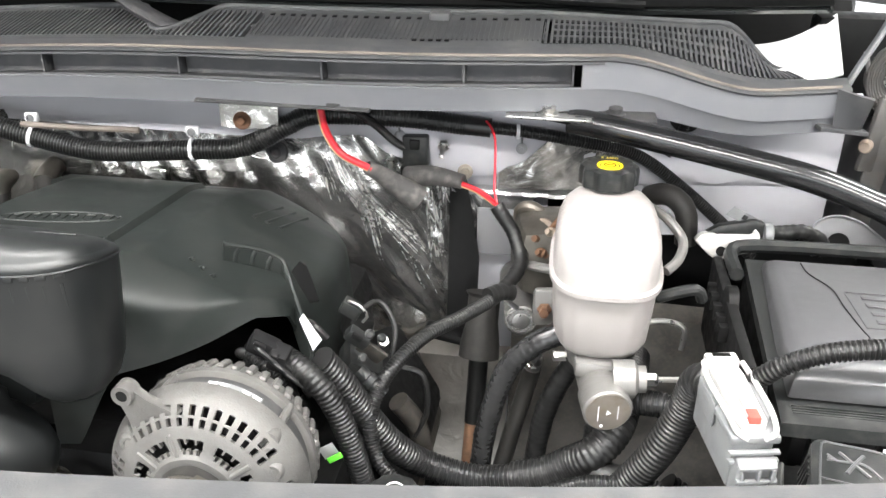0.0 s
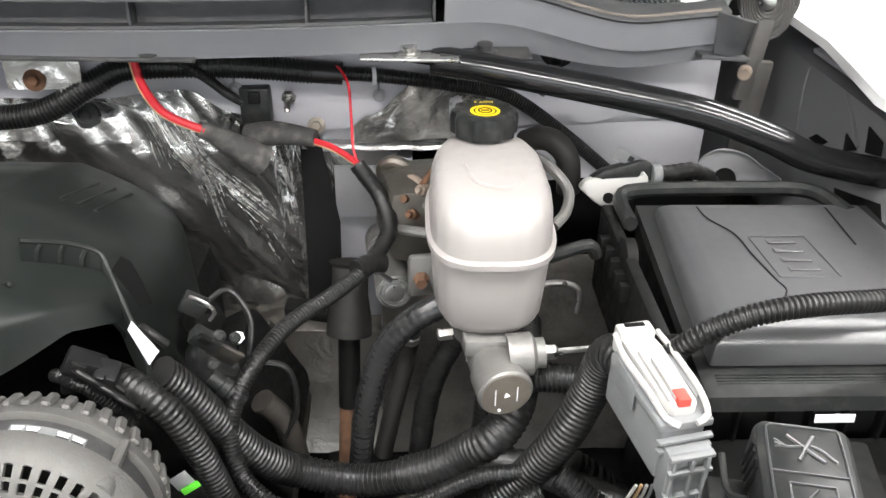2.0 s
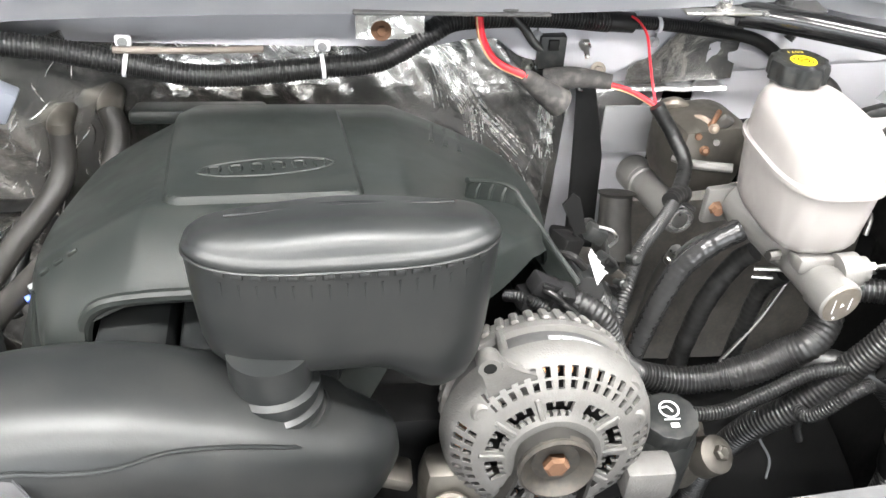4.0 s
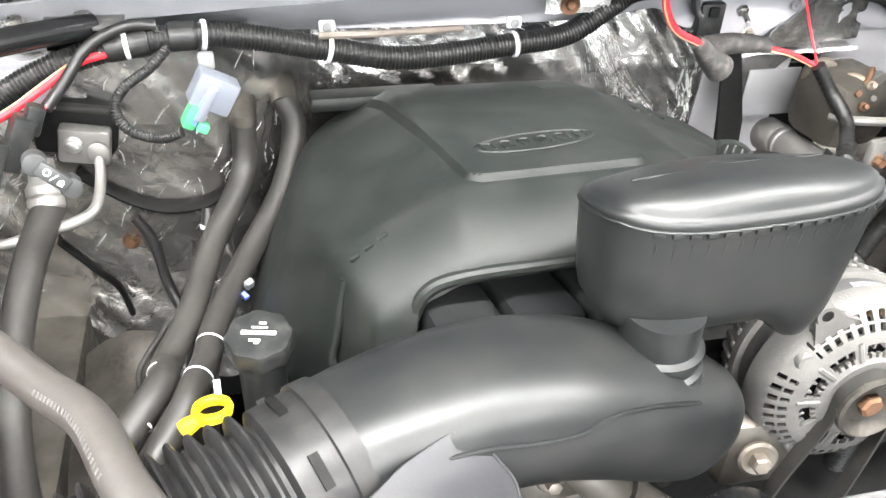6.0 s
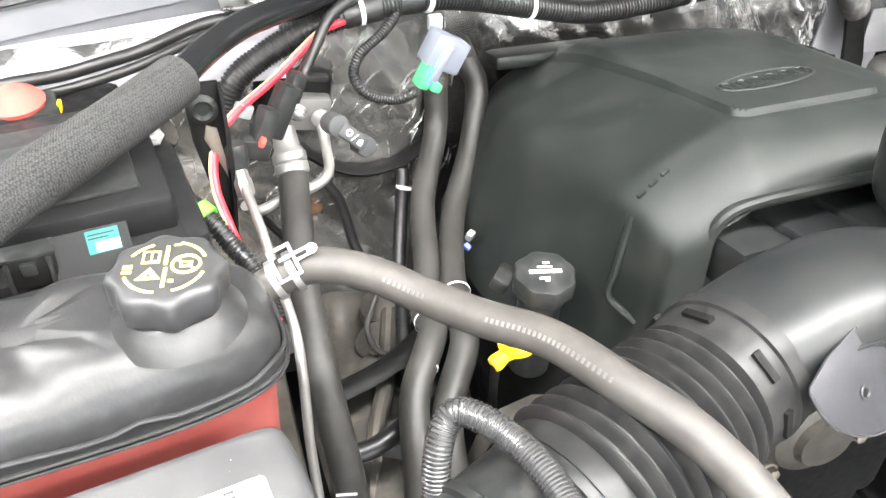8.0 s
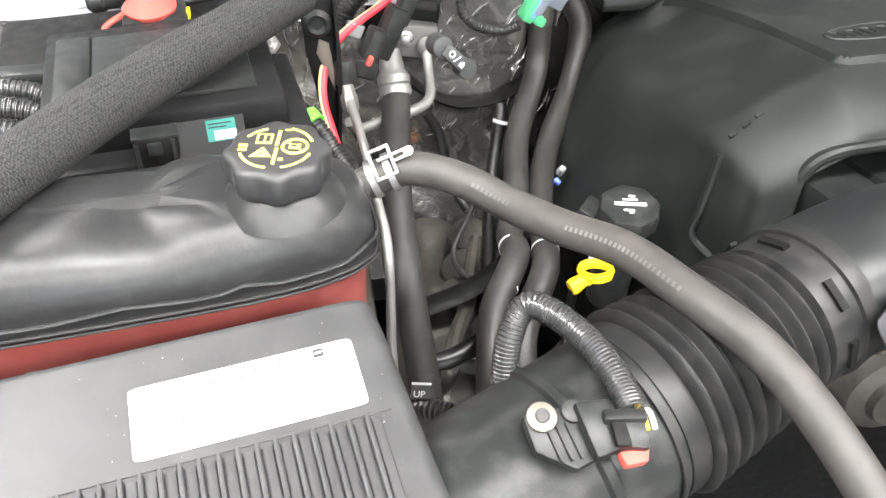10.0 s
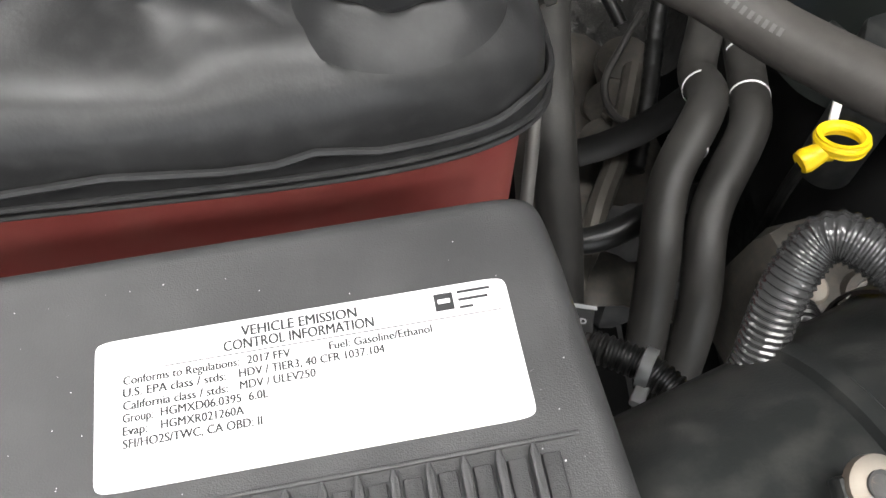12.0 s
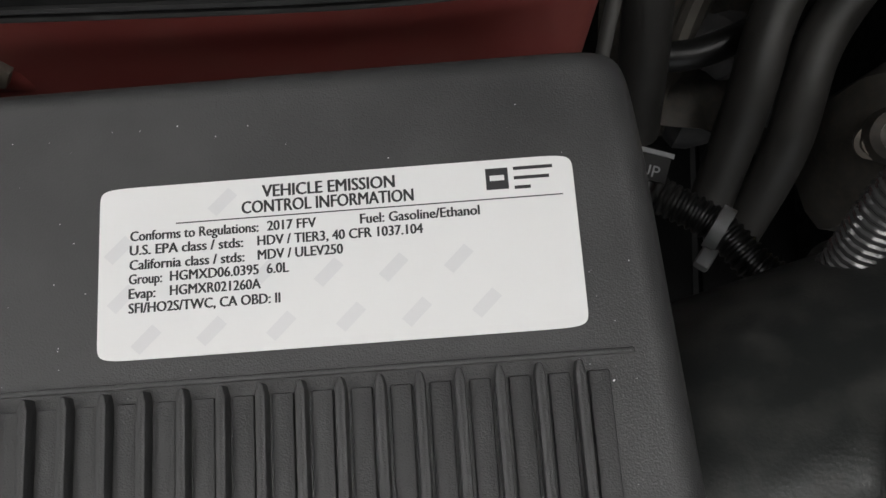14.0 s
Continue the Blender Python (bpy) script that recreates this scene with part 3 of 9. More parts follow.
def firewall():
    def crease(x, z):
        """Sharp folds that run slantwise down the foil, and softer dents."""
        a, l = x * 0.82 + z * 0.57, x * 0.57 - z * 0.82
        f = 0.016 * abs(noise.noise(V((a * 34, l * 4, 3)))) + 0.014 * abs(noise.noise(V((a * 17, l * 6, 8)))) + 0.0035 * abs(noise.noise(V((x * 70, z * 60, 2))))
        return f + 0.008 * noise.noise(V((x * 9, z * 9, 1)))

    def scrap(x, z, seed):
        return 0.004 * abs(noise.noise(V((x * 45, z * 45, seed)))) + 0.003 * noise.noise(V((x * 20, z * 20, seed))) + 0.002 * abs(noise.noise(V((x * 110, z * 110, seed))))

    rows = []
    for i in range(92):
        z = 1.09 - 0.00625 * i
        rows.append([V((x, firewall_y(x, z) - crease(x, z) * (0.15 if x >= 0.60 else 1 if x > 0.05 else 0.85), z)) for x in (-0.75 + 0.00625 * k for k in range(240))])
    fw = thing("wall_firewall", (0.1, 0.9, 0.5), "silver foil heat shield quilt over the firewall", "firewall", kind="structure")
    bare = [[p + V((0, 0, 0)) for p in r[218:]] for r in rows]
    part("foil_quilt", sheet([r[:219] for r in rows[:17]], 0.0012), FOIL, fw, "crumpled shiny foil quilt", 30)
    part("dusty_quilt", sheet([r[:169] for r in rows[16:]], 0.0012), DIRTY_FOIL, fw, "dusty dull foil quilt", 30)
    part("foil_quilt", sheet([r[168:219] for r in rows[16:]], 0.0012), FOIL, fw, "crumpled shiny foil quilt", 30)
    part("bare_sheet", sheet(bare, 0.004), PAINT, fw, "grey painted sheet steel")
    # raised creases of the foil, coloured lighter than it to stand in for glints
    rnd = random.Random(11)

    def creases(count, box, heading, spread, lengths, radius):
        bm = bmesh.new()
        for k in range(count):
            x, z = rnd.uniform(box[0], box[1]), rnd.uniform(box[2], box[3])
            h = radians(heading + rnd.uniform(-spread, spread))
            ln, r, bend = rnd.uniform(*lengths), rnd.uniform(*radius), rnd.uniform(-0.5, 0.5)
            pts, rad = [], []
            for i in range(15):
                t = i / 14 - 0.5
                px = x + math.cos(h + bend * t) * ln * t + 0.0008 * noise.noise(V((k, t * 6, 0)))
                pz = z + math.sin(h + bend * t) * ln * t + 0.0008 * noise.noise(V((k, t * 6, 9)))
                pts.append(V((px, firewall_y(px, pz) - crease(px, pz) * (1 if px > 0.05 else 0.85) - 0.0022, pz)))
                rad.append(r * (0.12 + 0.88 * (1 - (2 * t) ** 2)))
            add_sweep(bm, pts, rad, 6)
        return bm
    def strands(path, count, spread, radius):
        """Creases that run side by side along one sweep of the foil, each over a part of it."""
        bm = bmesh.new()
        line = smooth_path([(x, 0, z) for x, z in path], 0.004)
        n = len(line)
        for k in range(count):
            off, drift = rnd.gauss(0, spread), rnd.uniform(-0.25, 0.25)
            a = rnd.uniform(0, 0.65)
            b = min(1.0, a + rnd.uniform(0.15, 0.6))
            i0, i1 = int(a * (n - 1)), int(b * (n - 1))
            r = rnd.uniform(*radius)
            pts, rad = [], []
            for i in range(i0, i1 + 1):
                d = (line[min(i + 1, n - 1)] - line[max(i - 1, 0)]).normalized()
                t = (i - i0) / max(1, i1 - i0)
                side = V((-d.z, 0, d.x)) * (off * (1 + drift * t) + 0.0012 * noise.noise(V((k * 3.1, i * 0.12, 0))))
                px, pz = line[i].x + side.x, line[i].z + side.z
                pts.append(V((px, firewall_y(px, pz) - crease(px, pz) - 0.0014, pz)))
                rad.append(r * (0.15 + 0.85 * (1 - (2 * t - 1) ** 2)) * (0.7 + 0.6 * abs(noise.noise(V((k, i * 0.3, 4))))))
            if len(pts) > 3:
                add_sweep(bm, pts, rad, 6)
        return bm
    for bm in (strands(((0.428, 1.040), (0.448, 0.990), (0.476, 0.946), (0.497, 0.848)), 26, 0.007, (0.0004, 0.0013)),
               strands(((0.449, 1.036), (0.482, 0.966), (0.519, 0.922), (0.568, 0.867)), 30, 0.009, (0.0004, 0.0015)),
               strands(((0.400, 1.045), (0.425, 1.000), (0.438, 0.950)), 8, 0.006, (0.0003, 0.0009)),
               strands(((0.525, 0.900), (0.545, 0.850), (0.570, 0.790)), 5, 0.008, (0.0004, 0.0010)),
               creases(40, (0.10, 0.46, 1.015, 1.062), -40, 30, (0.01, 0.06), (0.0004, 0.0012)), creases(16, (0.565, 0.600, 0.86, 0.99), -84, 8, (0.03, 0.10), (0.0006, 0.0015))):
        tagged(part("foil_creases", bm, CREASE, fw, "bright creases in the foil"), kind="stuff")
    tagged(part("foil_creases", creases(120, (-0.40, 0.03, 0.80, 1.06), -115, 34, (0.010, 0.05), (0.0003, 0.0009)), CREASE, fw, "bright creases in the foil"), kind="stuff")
    # painted shelf above the quilt, its foot cut in a curve
    xs = [-0.75 + 0.0125 * k for k in range(160)]
    rows = []
    for a, v in ((0.0, 0.0), (0.1, 0.10), (0.85, 0.17), (1.0, 0.24), (1.03, 0.6), (1.12, 0.94), (1.18, 1.0)):
        row = []
        for x in xs:
            if x < 0.795:
                top = 0.735 + back(x) * 0.75
                deep = top + (panel_y(x) - top) * a
                shallow = top + 0.037 * min(1, v * 1.2)
                w = ease((x - 0.40) / 0.05)
                row.append(V((x, shallow * (1 - w) + deep * w, 1.150 + (shelf_foot(x) - 1.150) * v)))
        rows.append(row)
    part("painted_shelf", sheet(rows, 0.004), PAINT, fw, "grey painted sheet steel")
    rows = [[V((x, 0.684 + back(x), 1.1495 - 0.8 * sag(x))) for x in xs if x < -0.20], [V((x, 0.690 + 0.6 * back(x), 1.098 - 0.3 * sag(x))) for x in xs if x < -0.20],
            [V((x, 0.684 + 0.2 * back(x), 1.070)) for x in xs if x < -0.20], [V((x, 0.684 + 0.2 * back(x), 1.035)) for x in xs if x < -0.20]]
    part("painted_apron", sheet(rows, 0.003), PAINT, fw, "grey painted sheet steel")
    rows = []
    for a, z in ((0.0, 1.150), (0.1, 1.143), (0.9, 1.138), (1.0, 1.130), (1.0, 1.030)):
        rows.append([V((x, (0.735 + back(x) * 0.75) * (1 - a) + panel_y(x) * a, z)) for x in xs if 0.785 < x < 1.135])
    for d, z in ((0.002, 1.018), (0.014, 1.008), (0.016, 0.93)):
        rows.append([V((x, panel_y(x) + d, z + 0.003 * math.sin(x * 70) * (d < 0.01))) for x in xs if 0.785 < x < 1.135])
    part("painted_end", sheet(rows, 0.004), PAINT, fw, "grey painted sheet steel")
    for x in (0.955, 1.03, 1.10):
        part("dimple", lathe([(0.012, 0), (0.010, 0.003), (0.004, 0.004)], (x, panel_y(x) + 0.003, 1.034), (0, -1, 0.2), 20), PAINT, fw)
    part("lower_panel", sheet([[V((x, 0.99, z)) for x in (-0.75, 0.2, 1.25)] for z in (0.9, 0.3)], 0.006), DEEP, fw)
    # bright foil gore over a ledge, the torn piece below it and a tab by the harness
    cols = [0.675 + 0.006 * k for k in range(27)]
    part("foil_patch", sheet([[V((x, panel_y(x) - 0.001 - scrap(x, z, 3.0), z)) for x, z in ((x, 1.003 + (max(1.012, shelf_foot(x) + 0.004) - 1.003) * v) for x in cols)] for v in (k / 14 for k in range(15))], 0.002), FOIL, fw, "bright crumpled foil patch", 25)
    part("foil_ledge", sheet([[V((x, y, z + 0.003 * noise.noise(V((x * 40, y * 30, 1))))) for x in (0.612 + 0.006 * k for k in range(35))] for y, z in ((0.838, 0.998), (0.820, 0.996), (0.810, 1.001), (0.807, 0.997))], 0.002), FOIL, fw, "folded foil edge", 25)
    rows = []
    for k in range(16):
        v = k / 15
        x0, x1 = 0.612 + 0.034 * v, 0.735 - 0.085 * v
        rows.append([V((x, 0.828 - scrap(x, 0.997 - 0.093 * v, 9.0), 0.997 - 0.093 * v)) for x in (x0 + (x1 - x0) * i / 16 for i in range(17))])
    part("foil_scrap", sheet(rows, 0.002), FOIL, fw, "torn bright foil", 25)
    part("foil_tab", sheet([[V((0.322 + 0.006 * k, 0.738 - scrap(0.006 * k, 0.006 * j, 5.0), 1.150 - 0.006 * j)) for k in range(14)] for j in range(10)], 0.002), FOIL, fw, "bright foil tab", 25)
    part("stained_edge", tube([(0.06, 0.706, 1.094), (0.14, 0.708, 1.093), (0.22, 0.712, 1.093)], 0.004, 6, 0.01), SEAL, fw, "tan stained seal")


firewall()


def fenders():
    right = thing("fender_right", (1.25, 0.4, 0.6), "grey painted inner fender panel of the truck", "fender", kind="structure")
    rows = [[V((x, y, z)) for y in (-0.2, 0.1, 0.4, 0.6, 0.8, 1.0, 1.3)] for x, z in ((1.20, 0.45), (1.215, 0.85), (1.225, 1.03), (1.235, 1.085), (1.30, 1.095), (1.31, 1.12), (1.42, 1.14), (1.50, 1.10), (1.53, 0.9))]
    part("panel", sheet(rows, 0.004), SHADED_PAINT, right)
    # Dark plates on the panel paint the shade in its stamped openings.
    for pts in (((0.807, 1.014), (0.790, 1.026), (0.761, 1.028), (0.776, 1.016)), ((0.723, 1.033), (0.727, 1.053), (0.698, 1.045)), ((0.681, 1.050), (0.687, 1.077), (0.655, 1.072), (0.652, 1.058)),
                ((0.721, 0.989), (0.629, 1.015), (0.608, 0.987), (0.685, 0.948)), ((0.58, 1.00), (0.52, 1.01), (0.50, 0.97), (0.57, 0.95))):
        part("hole_shade", prism([(-y, z) for y, z in pts], 0.0, 0.002, 0.0004, flat_on((1.2235, 0, 0), (0, -1, 0), (0, 0, 1)) @ pose(0, 0, 0)), DEEP, right, "dark plate for the shade in a stamped opening")
    part("pressed_rib", tube([(1.2355, 0.87, 1.082), (1.2305, 0.863, 1.055), (1.2252, 0.843, 1.010)], 0.0025, 8), SHADED_PAINT, right)
    part("pressed_rib", tube([(1.2355, 0.770, 1.082), (1.233, 0.742, 1.068), (1.228, 0.706, 1.045)], 0.003, 8), SHADED_PAINT, right)
    part("pressed_rib", tube([(1.224, 0.56, 1.045), (1.222, 0.565, 0.95), (1.22, 0.57, 0.85)], 0.006, 8, 0.01, 0.5), SHADED_PAINT, right)
    rows = [[V((x + dx, y, z)) for y in (-0.3, 0.2, 0.62, 0.70, 0.80, 0.92, 1.4) for dx in (0.02 * math.sin(y * 9),)] for x, z in ((1.195, 1.125), (1.198, 1.134), (1.215, 1.138), (1.24, 1.130), (1.262, 1.134), (1.30, 1.160), (1.42, 1.168), (1.54, 1.12), (1.58, 0.9))]
    part("outer_skin", sheet(rows, 0.003), BODYW, right, "glossy white body paint")
    part("flange_edge", rbox((1.27, 0.62, 1.108), (0.075, 0.5, 0.006), 0.002, (0, -8, 0)), PAINT, right)
    lump = thing("fender_bracket", (1.12, 0.745, 0.97), "grey painted stamped bracket behind the fuse box", "bracket")
    fm = flat_on((1.10, 0.745, 0.99), (1, 0, 0), (0, 0.35, 1))
    part("plate", prism([(-0.033, -0.004), (-0.027, 0.020), (-0.005, 0.032), (0.024, 0.027), (0.050, 0.010), (0.069, -0.002), (0.032, -0.013), (-0.027, -0.020)], -0.004, 0.0, 0.001, fm), SHADED_PAINT, lump)
    part("fold", tube([fm @ V((x, y, 0.002)) for x, y in ((-0.033, -0.004), (-0.027, 0.020), (-0.005, 0.032), (0.024, 0.027), (0.050, 0.010), (0.069, -0.002))], 0.0015, 8), SHADED_PAINT, lump)
    # A dark disc paints the bracket hole's shade.
    part("hole_shade", lathe([(0.0135, 0), (0.0135, 0.0015)], fm @ V((0.003, -0.002, 0)), fm.to_3x3() @ V((0, 0, 1)), 24), DEEP, lump, "dark disc for the shade in a round hole")
    left = thing("fender_left", (-0.75, 0.4, 0.6), "grey painted inner fender panel of the truck", "fender", kind="structure")
    rows = [[V((x, y, z)) for y in (-0.2, 0.1, 0.4, 0.6, 0.8, 1.0, 1.3)] for x, z in ((-0.68, 0.45), (-0.685, 0.9), (-0.69, 1.05), (-0.76, 1.075), (-0.77, 1.10), (-0.88, 1.12), (-0.96, 1.08), (-0.99, 0.88))]
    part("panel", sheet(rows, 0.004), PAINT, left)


fenders()


def under():
    # Dark tray added to fill the bottom of the bay with shade.
    tray = thing("undertray", (0.27, 0.4, 0.29), "near-black tray added for the shade below the engine bay", "undertray", kind="structure")
    for x in (-0.4, 0.27, 0.94):
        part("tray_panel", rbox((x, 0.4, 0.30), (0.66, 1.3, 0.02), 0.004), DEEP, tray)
    man = thing("exhaust_manifold", (-0.15, 0.5, 0.62), "dull brown cast exhaust manifold with a dusty heat shield", "exhaust manifold")
    rows = [[V((-0.245 + 0.012 * a, 0.36 + 0.02 * k, 0.700 + 0.030 * math.sin(a * 0.32) + 0.010 * math.sin(k * 0.9) + 0.008 * noise.noise(V((a * 0.5, k * 0.5, 4))))) for a in range(14)] for k in range(17)]
    part("heat_shield", sheet(rows, 0.003), CASTM, man, "dusty brown heat shield", 50)
    for c, r in (((-0.150, 0.575, 0.735), 0.030), ((-0.165, 0.53, 0.735), 0.024), ((-0.135, 0.62, 0.75), 0.028), ((-0.19, 0.45, 0.72), 0.026)):
        part("boss", lathe([(r, -0.03), (r, 0.0), (r * 0.85, 0.010), (r * 0.4, 0.014)], c, (-0.3, -0.2, 0.9), 24), CASTM, man)
    part("rib_pipe", tube([(-0.21, 0.36, 0.72), (-0.185, 0.44, 0.745), (-0.16, 0.50, 0.750), (-0.13, 0.60, 0.76)], 0.010, 10), BROWNM, man)
    part("shield_bolt", lathe([(0.007, 0), (0.007, 0.010), (0.005, 0.012)], (-0.158, 0.548, 0.748), (-0.3, -0.2, 0.9), 6), DULL, man)
    stp = thing("cross_strap", (-0.15, 0.50, 0.75), "black strap across the gap beside the engine", "strap")
    part("strap", tube([(-0.215, 0.485, 0.765), (-0.17, 0.492, 0.775), (-0.13, 0.51, 0.782), (-0.09, 0.54, 0.785)], 0.015, 8, 0.006, 0.4), DEEP, stp)
    lpw = thing("loose_lead", (-0.16, 0.56, 0.74), "thin black lead looped over the manifold", "lead")
    part("lead", tube([(-0.125, 0.63, 0.80), (-0.145, 0.60, 0.79), (-0.165, 0.565, 0.775), (-0.16, 0.535, 0.765), (-0.14, 0.52, 0.765)], 0.0035, 8), RUBBER, lpw)
    # Filler mass whose near-black colour stands in for the shade under the cover.
    blk = thing("engine_block", (0.27, 0.5, 0.32), "engine block filler, near black for the shade under the cover", "engine")
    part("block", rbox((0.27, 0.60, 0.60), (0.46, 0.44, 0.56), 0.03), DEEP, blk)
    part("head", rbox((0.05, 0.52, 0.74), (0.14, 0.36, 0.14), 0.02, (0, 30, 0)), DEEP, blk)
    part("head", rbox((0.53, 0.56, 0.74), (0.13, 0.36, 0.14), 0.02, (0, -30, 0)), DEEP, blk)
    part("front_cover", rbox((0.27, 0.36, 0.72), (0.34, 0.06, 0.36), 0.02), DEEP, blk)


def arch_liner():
    # Black sheets added to close the lower right of the bay in shade.
    ln = thing("wheel_arch_liner", (1.1, 0.4, 0.5), "wavy black liner added to fill the shade below the fuse box", "arch liner", kind="structure")
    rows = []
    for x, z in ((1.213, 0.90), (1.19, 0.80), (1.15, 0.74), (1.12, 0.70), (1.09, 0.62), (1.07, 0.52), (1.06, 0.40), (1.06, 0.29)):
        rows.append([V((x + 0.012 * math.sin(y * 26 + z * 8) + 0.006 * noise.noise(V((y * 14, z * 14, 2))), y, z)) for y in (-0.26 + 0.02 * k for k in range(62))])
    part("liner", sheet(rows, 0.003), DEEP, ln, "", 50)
    shelf = thing("splash_shield", (0.86, 0.5, 0.40), "near-black splash shield added to fill the shade under the brake pipes", "splash shield", kind="structure")
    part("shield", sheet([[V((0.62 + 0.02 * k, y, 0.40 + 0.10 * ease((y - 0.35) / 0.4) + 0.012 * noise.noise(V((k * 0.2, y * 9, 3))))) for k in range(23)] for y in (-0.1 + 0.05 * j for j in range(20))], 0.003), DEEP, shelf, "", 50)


under()
arch_liner()


# ---- engine cover ----
def cover_top(x, y):
    z = 1.077 - 0.165 * (y - 0.40)
    if y > 0.66:
        z -= 0.35 * (y - 0.66) ** 1.3
    if y < 0.42:
        z -= 0.30 * (0.42 - y) + 4.0 * (0.42 - y) ** 2
    if x > 0.36:
        z -= 0.40 * (x - 0.36)
    if x < 0.14:
        z -= 0.55 * (0.14 - x)
    return z


def closed_curve(pts, n):
    p = [V((x, y, 0)) for x, y in pts]
    out = []
    m = len(p)
    for i in range(m):
        a, b, c, d = p[i - 1], p[i], p[(i + 1) % m], p[(i + 2) % m]
        for k in range(n):
            t = k / n
            out.append(0.5 * ((2 * b) + (c - a) * t + (2 * a - 5 * b + 4 * c - d) * t * t + (3 * b - a - 3 * c + d) * t ** 3))
    return out


def engine_cover():
    cov = thing("engine_cover", (0.26, 0.55, 0.9), "large matte black plastic engine cover with raised centre plate", "engine cover")
    outline = closed_curve([(0.046, 0.385), (0.056, 0.356), (0.080, 0.340), (0.20, 0.340), (0.33, 0.352), (0.44, 0.395), (0.505, 0.49), (0.512, 0.62), (0.48, 0.72),
                            (0.40, 0.79), (0.25, 0.815), (0.10, 0.812), (0.055, 0.785), (0.027, 0.68), (0.018, 0.54), (0.034, 0.43)], 16)
    c = V((0.26, 0.55, 0))
    layers = [(0.02 * k, 0) for k in range(1, 47)] + [(0.94, 0.0006), (0.96, 0.0022), (0.978, 0.0055), (0.990, 0.012), (0.997, 0.024), (1.002, 0.045), (1.012, 0.08), (1.022, 0.12), (1.032, 0.16)]
    bm = bmesh.new()
    rings = []
    for s, depth in layers:
        ring = []
        for p in outline:
            q = c + (p - c) * s
            lip = max(0.016, 0.056 - 0.46 * (q.x - 0.388)) / 0.16
            w = ease((q.x - 0.29) / 0.07) * (1 - ease((q.y - 0.45) / 0.05))
            d = depth * (1 - w + w * lip)
            z = cover_top(q.x, q.y) - d
            if q.x < 0.16:
                q.x -= 0.32 * d * ease((q.y - 0.37) / 0.12)
            ring.append(bm.verts.new((q.x, q.y, z)))
        rings.append(ring)
    mid = bm.verts.new((c.x, c.y, cover_top(c.x, c.y)))
    n = len(outline)
    for k in range(n):
        bm.faces.new((mid, rings[0][k], rings[0][(k + 1) % n]))
    for li, (a, b) in enumerate(zip(rings, rings[1:])):
        for k in range(n):
            m = (a[k].co + b[(k + 1) % n].co) / 2
            if li >= 48 and 0.098 < m.x < 0.295 and m.y < 0.40:
                continue
            bm.faces.new((a[k], a[(k + 1) % n], b[(k + 1) % n], b[k]))
    bmesh.ops.recalc_face_normals(bm, faces=bm.faces[:])
    bmesh.ops.solidify(bm, geom=bm.faces[:], thickness=0.003)
    part("shell", bm, COVER, cov, angle=40)
    lip = [(0.089, 0.352, 0.93), (0.092, 0.350, 0.97), (0.097, 0.348, 1.005), (0.110, 0.347, 1.027), (0.14, 0.347, 1.035), (0.20, 0.347, 1.038), (0.26, 0.349, 1.038), (0.287, 0.352, 1.030), (0.298, 0.355, 1.0), (0.300, 0.356, 0.93)]
    part("opening_rim", tube(lip, 0.0062, 10, 0.004), COVER, cov)
    # raised centre plate
    bl, fl, fr, br = V((0.110, 0.72, 0)), V((0.152, 0.418, 0)), V((0.328, 0.428, 0)), V((0.300, 0.72, 0))
    rows = []
    us = [0, 0.01, 0.025, 0.04, 0.055, 0.075, 0.10, 0.13] + [0.13 + 0.74 * k / 18 for k in range(1, 18)] + [0.87, 0.90, 0.925, 0.945, 0.96, 0.975, 0.99, 1]
    vs = [0, 0.006, 0.014, 0.022, 0.03, 0.042, 0.056, 0.075, 0.10] + [0.10 + 0.90 * k / 24 for k in range(1, 25)]
    wide, deep, corner = 0.175, 0.31, 0.020
    for v in vs:
        row = []
        for u in us:
            p = (fl.lerp(fr, u)).lerp(bl.lerp(br, u), v)
            # distance from the plate's edge, with rounded front corners
            ex, ey = min(u, 1 - u) * wide, v * deep
            edge = corner - math.hypot(corner - ex, corner - ey) if ex < corner and ey < corner else min(ex, ey)
            rim = ease((edge - 0.001) / 0.006)
            row.append(V((p.x, p.y, cover_top(p.x, p.y) + 0.0085 * rim - 0.002 + 0.06 * max(0.0, 0.14 - p.x) * rim)))
        rows.append(row)
    part("centre_plate", sheet(rows, 0.002), COVER, cov, angle=24)
    # oval badge in relief, with a plain bar in place of its word
    bm = bmesh.new()
    a, b = V((0.172, 0.482, 0)), V((0.300, 0.506, 0))
    mid2, u = (a + b) / 2, (b - a).normalized()
    w = V((-u.y, u.x, 0))

    def onplate(p, lift=0.0068):
        return V((p.x, p.y, cover_top(p.x, p.y) + lift))
    ell = [onplate(mid2 + u * 0.062 * math.cos(t) + w * 0.021 * math.sin(t)) for t in (math.tau * k / 40 for k in range(41))]
    add_sweep(bm, ell, [0.0013] * 41, 6)
    part("badge_ring", bm, COVER, cov)
    for k in range(6):
        p = mid2 + u * (-0.048 + 0.0192 * k)
        part("badge_bar", tube([onplate(p - w * 0.008 - u * 0.004), onplate(p + w * 0.008 - u * 0.004), onplate(p + w * 0.008 + u * 0.006), onplate(p - w * 0.006 + u * 0.005)], 0.0014, 6, 0.004), COVER, cov)
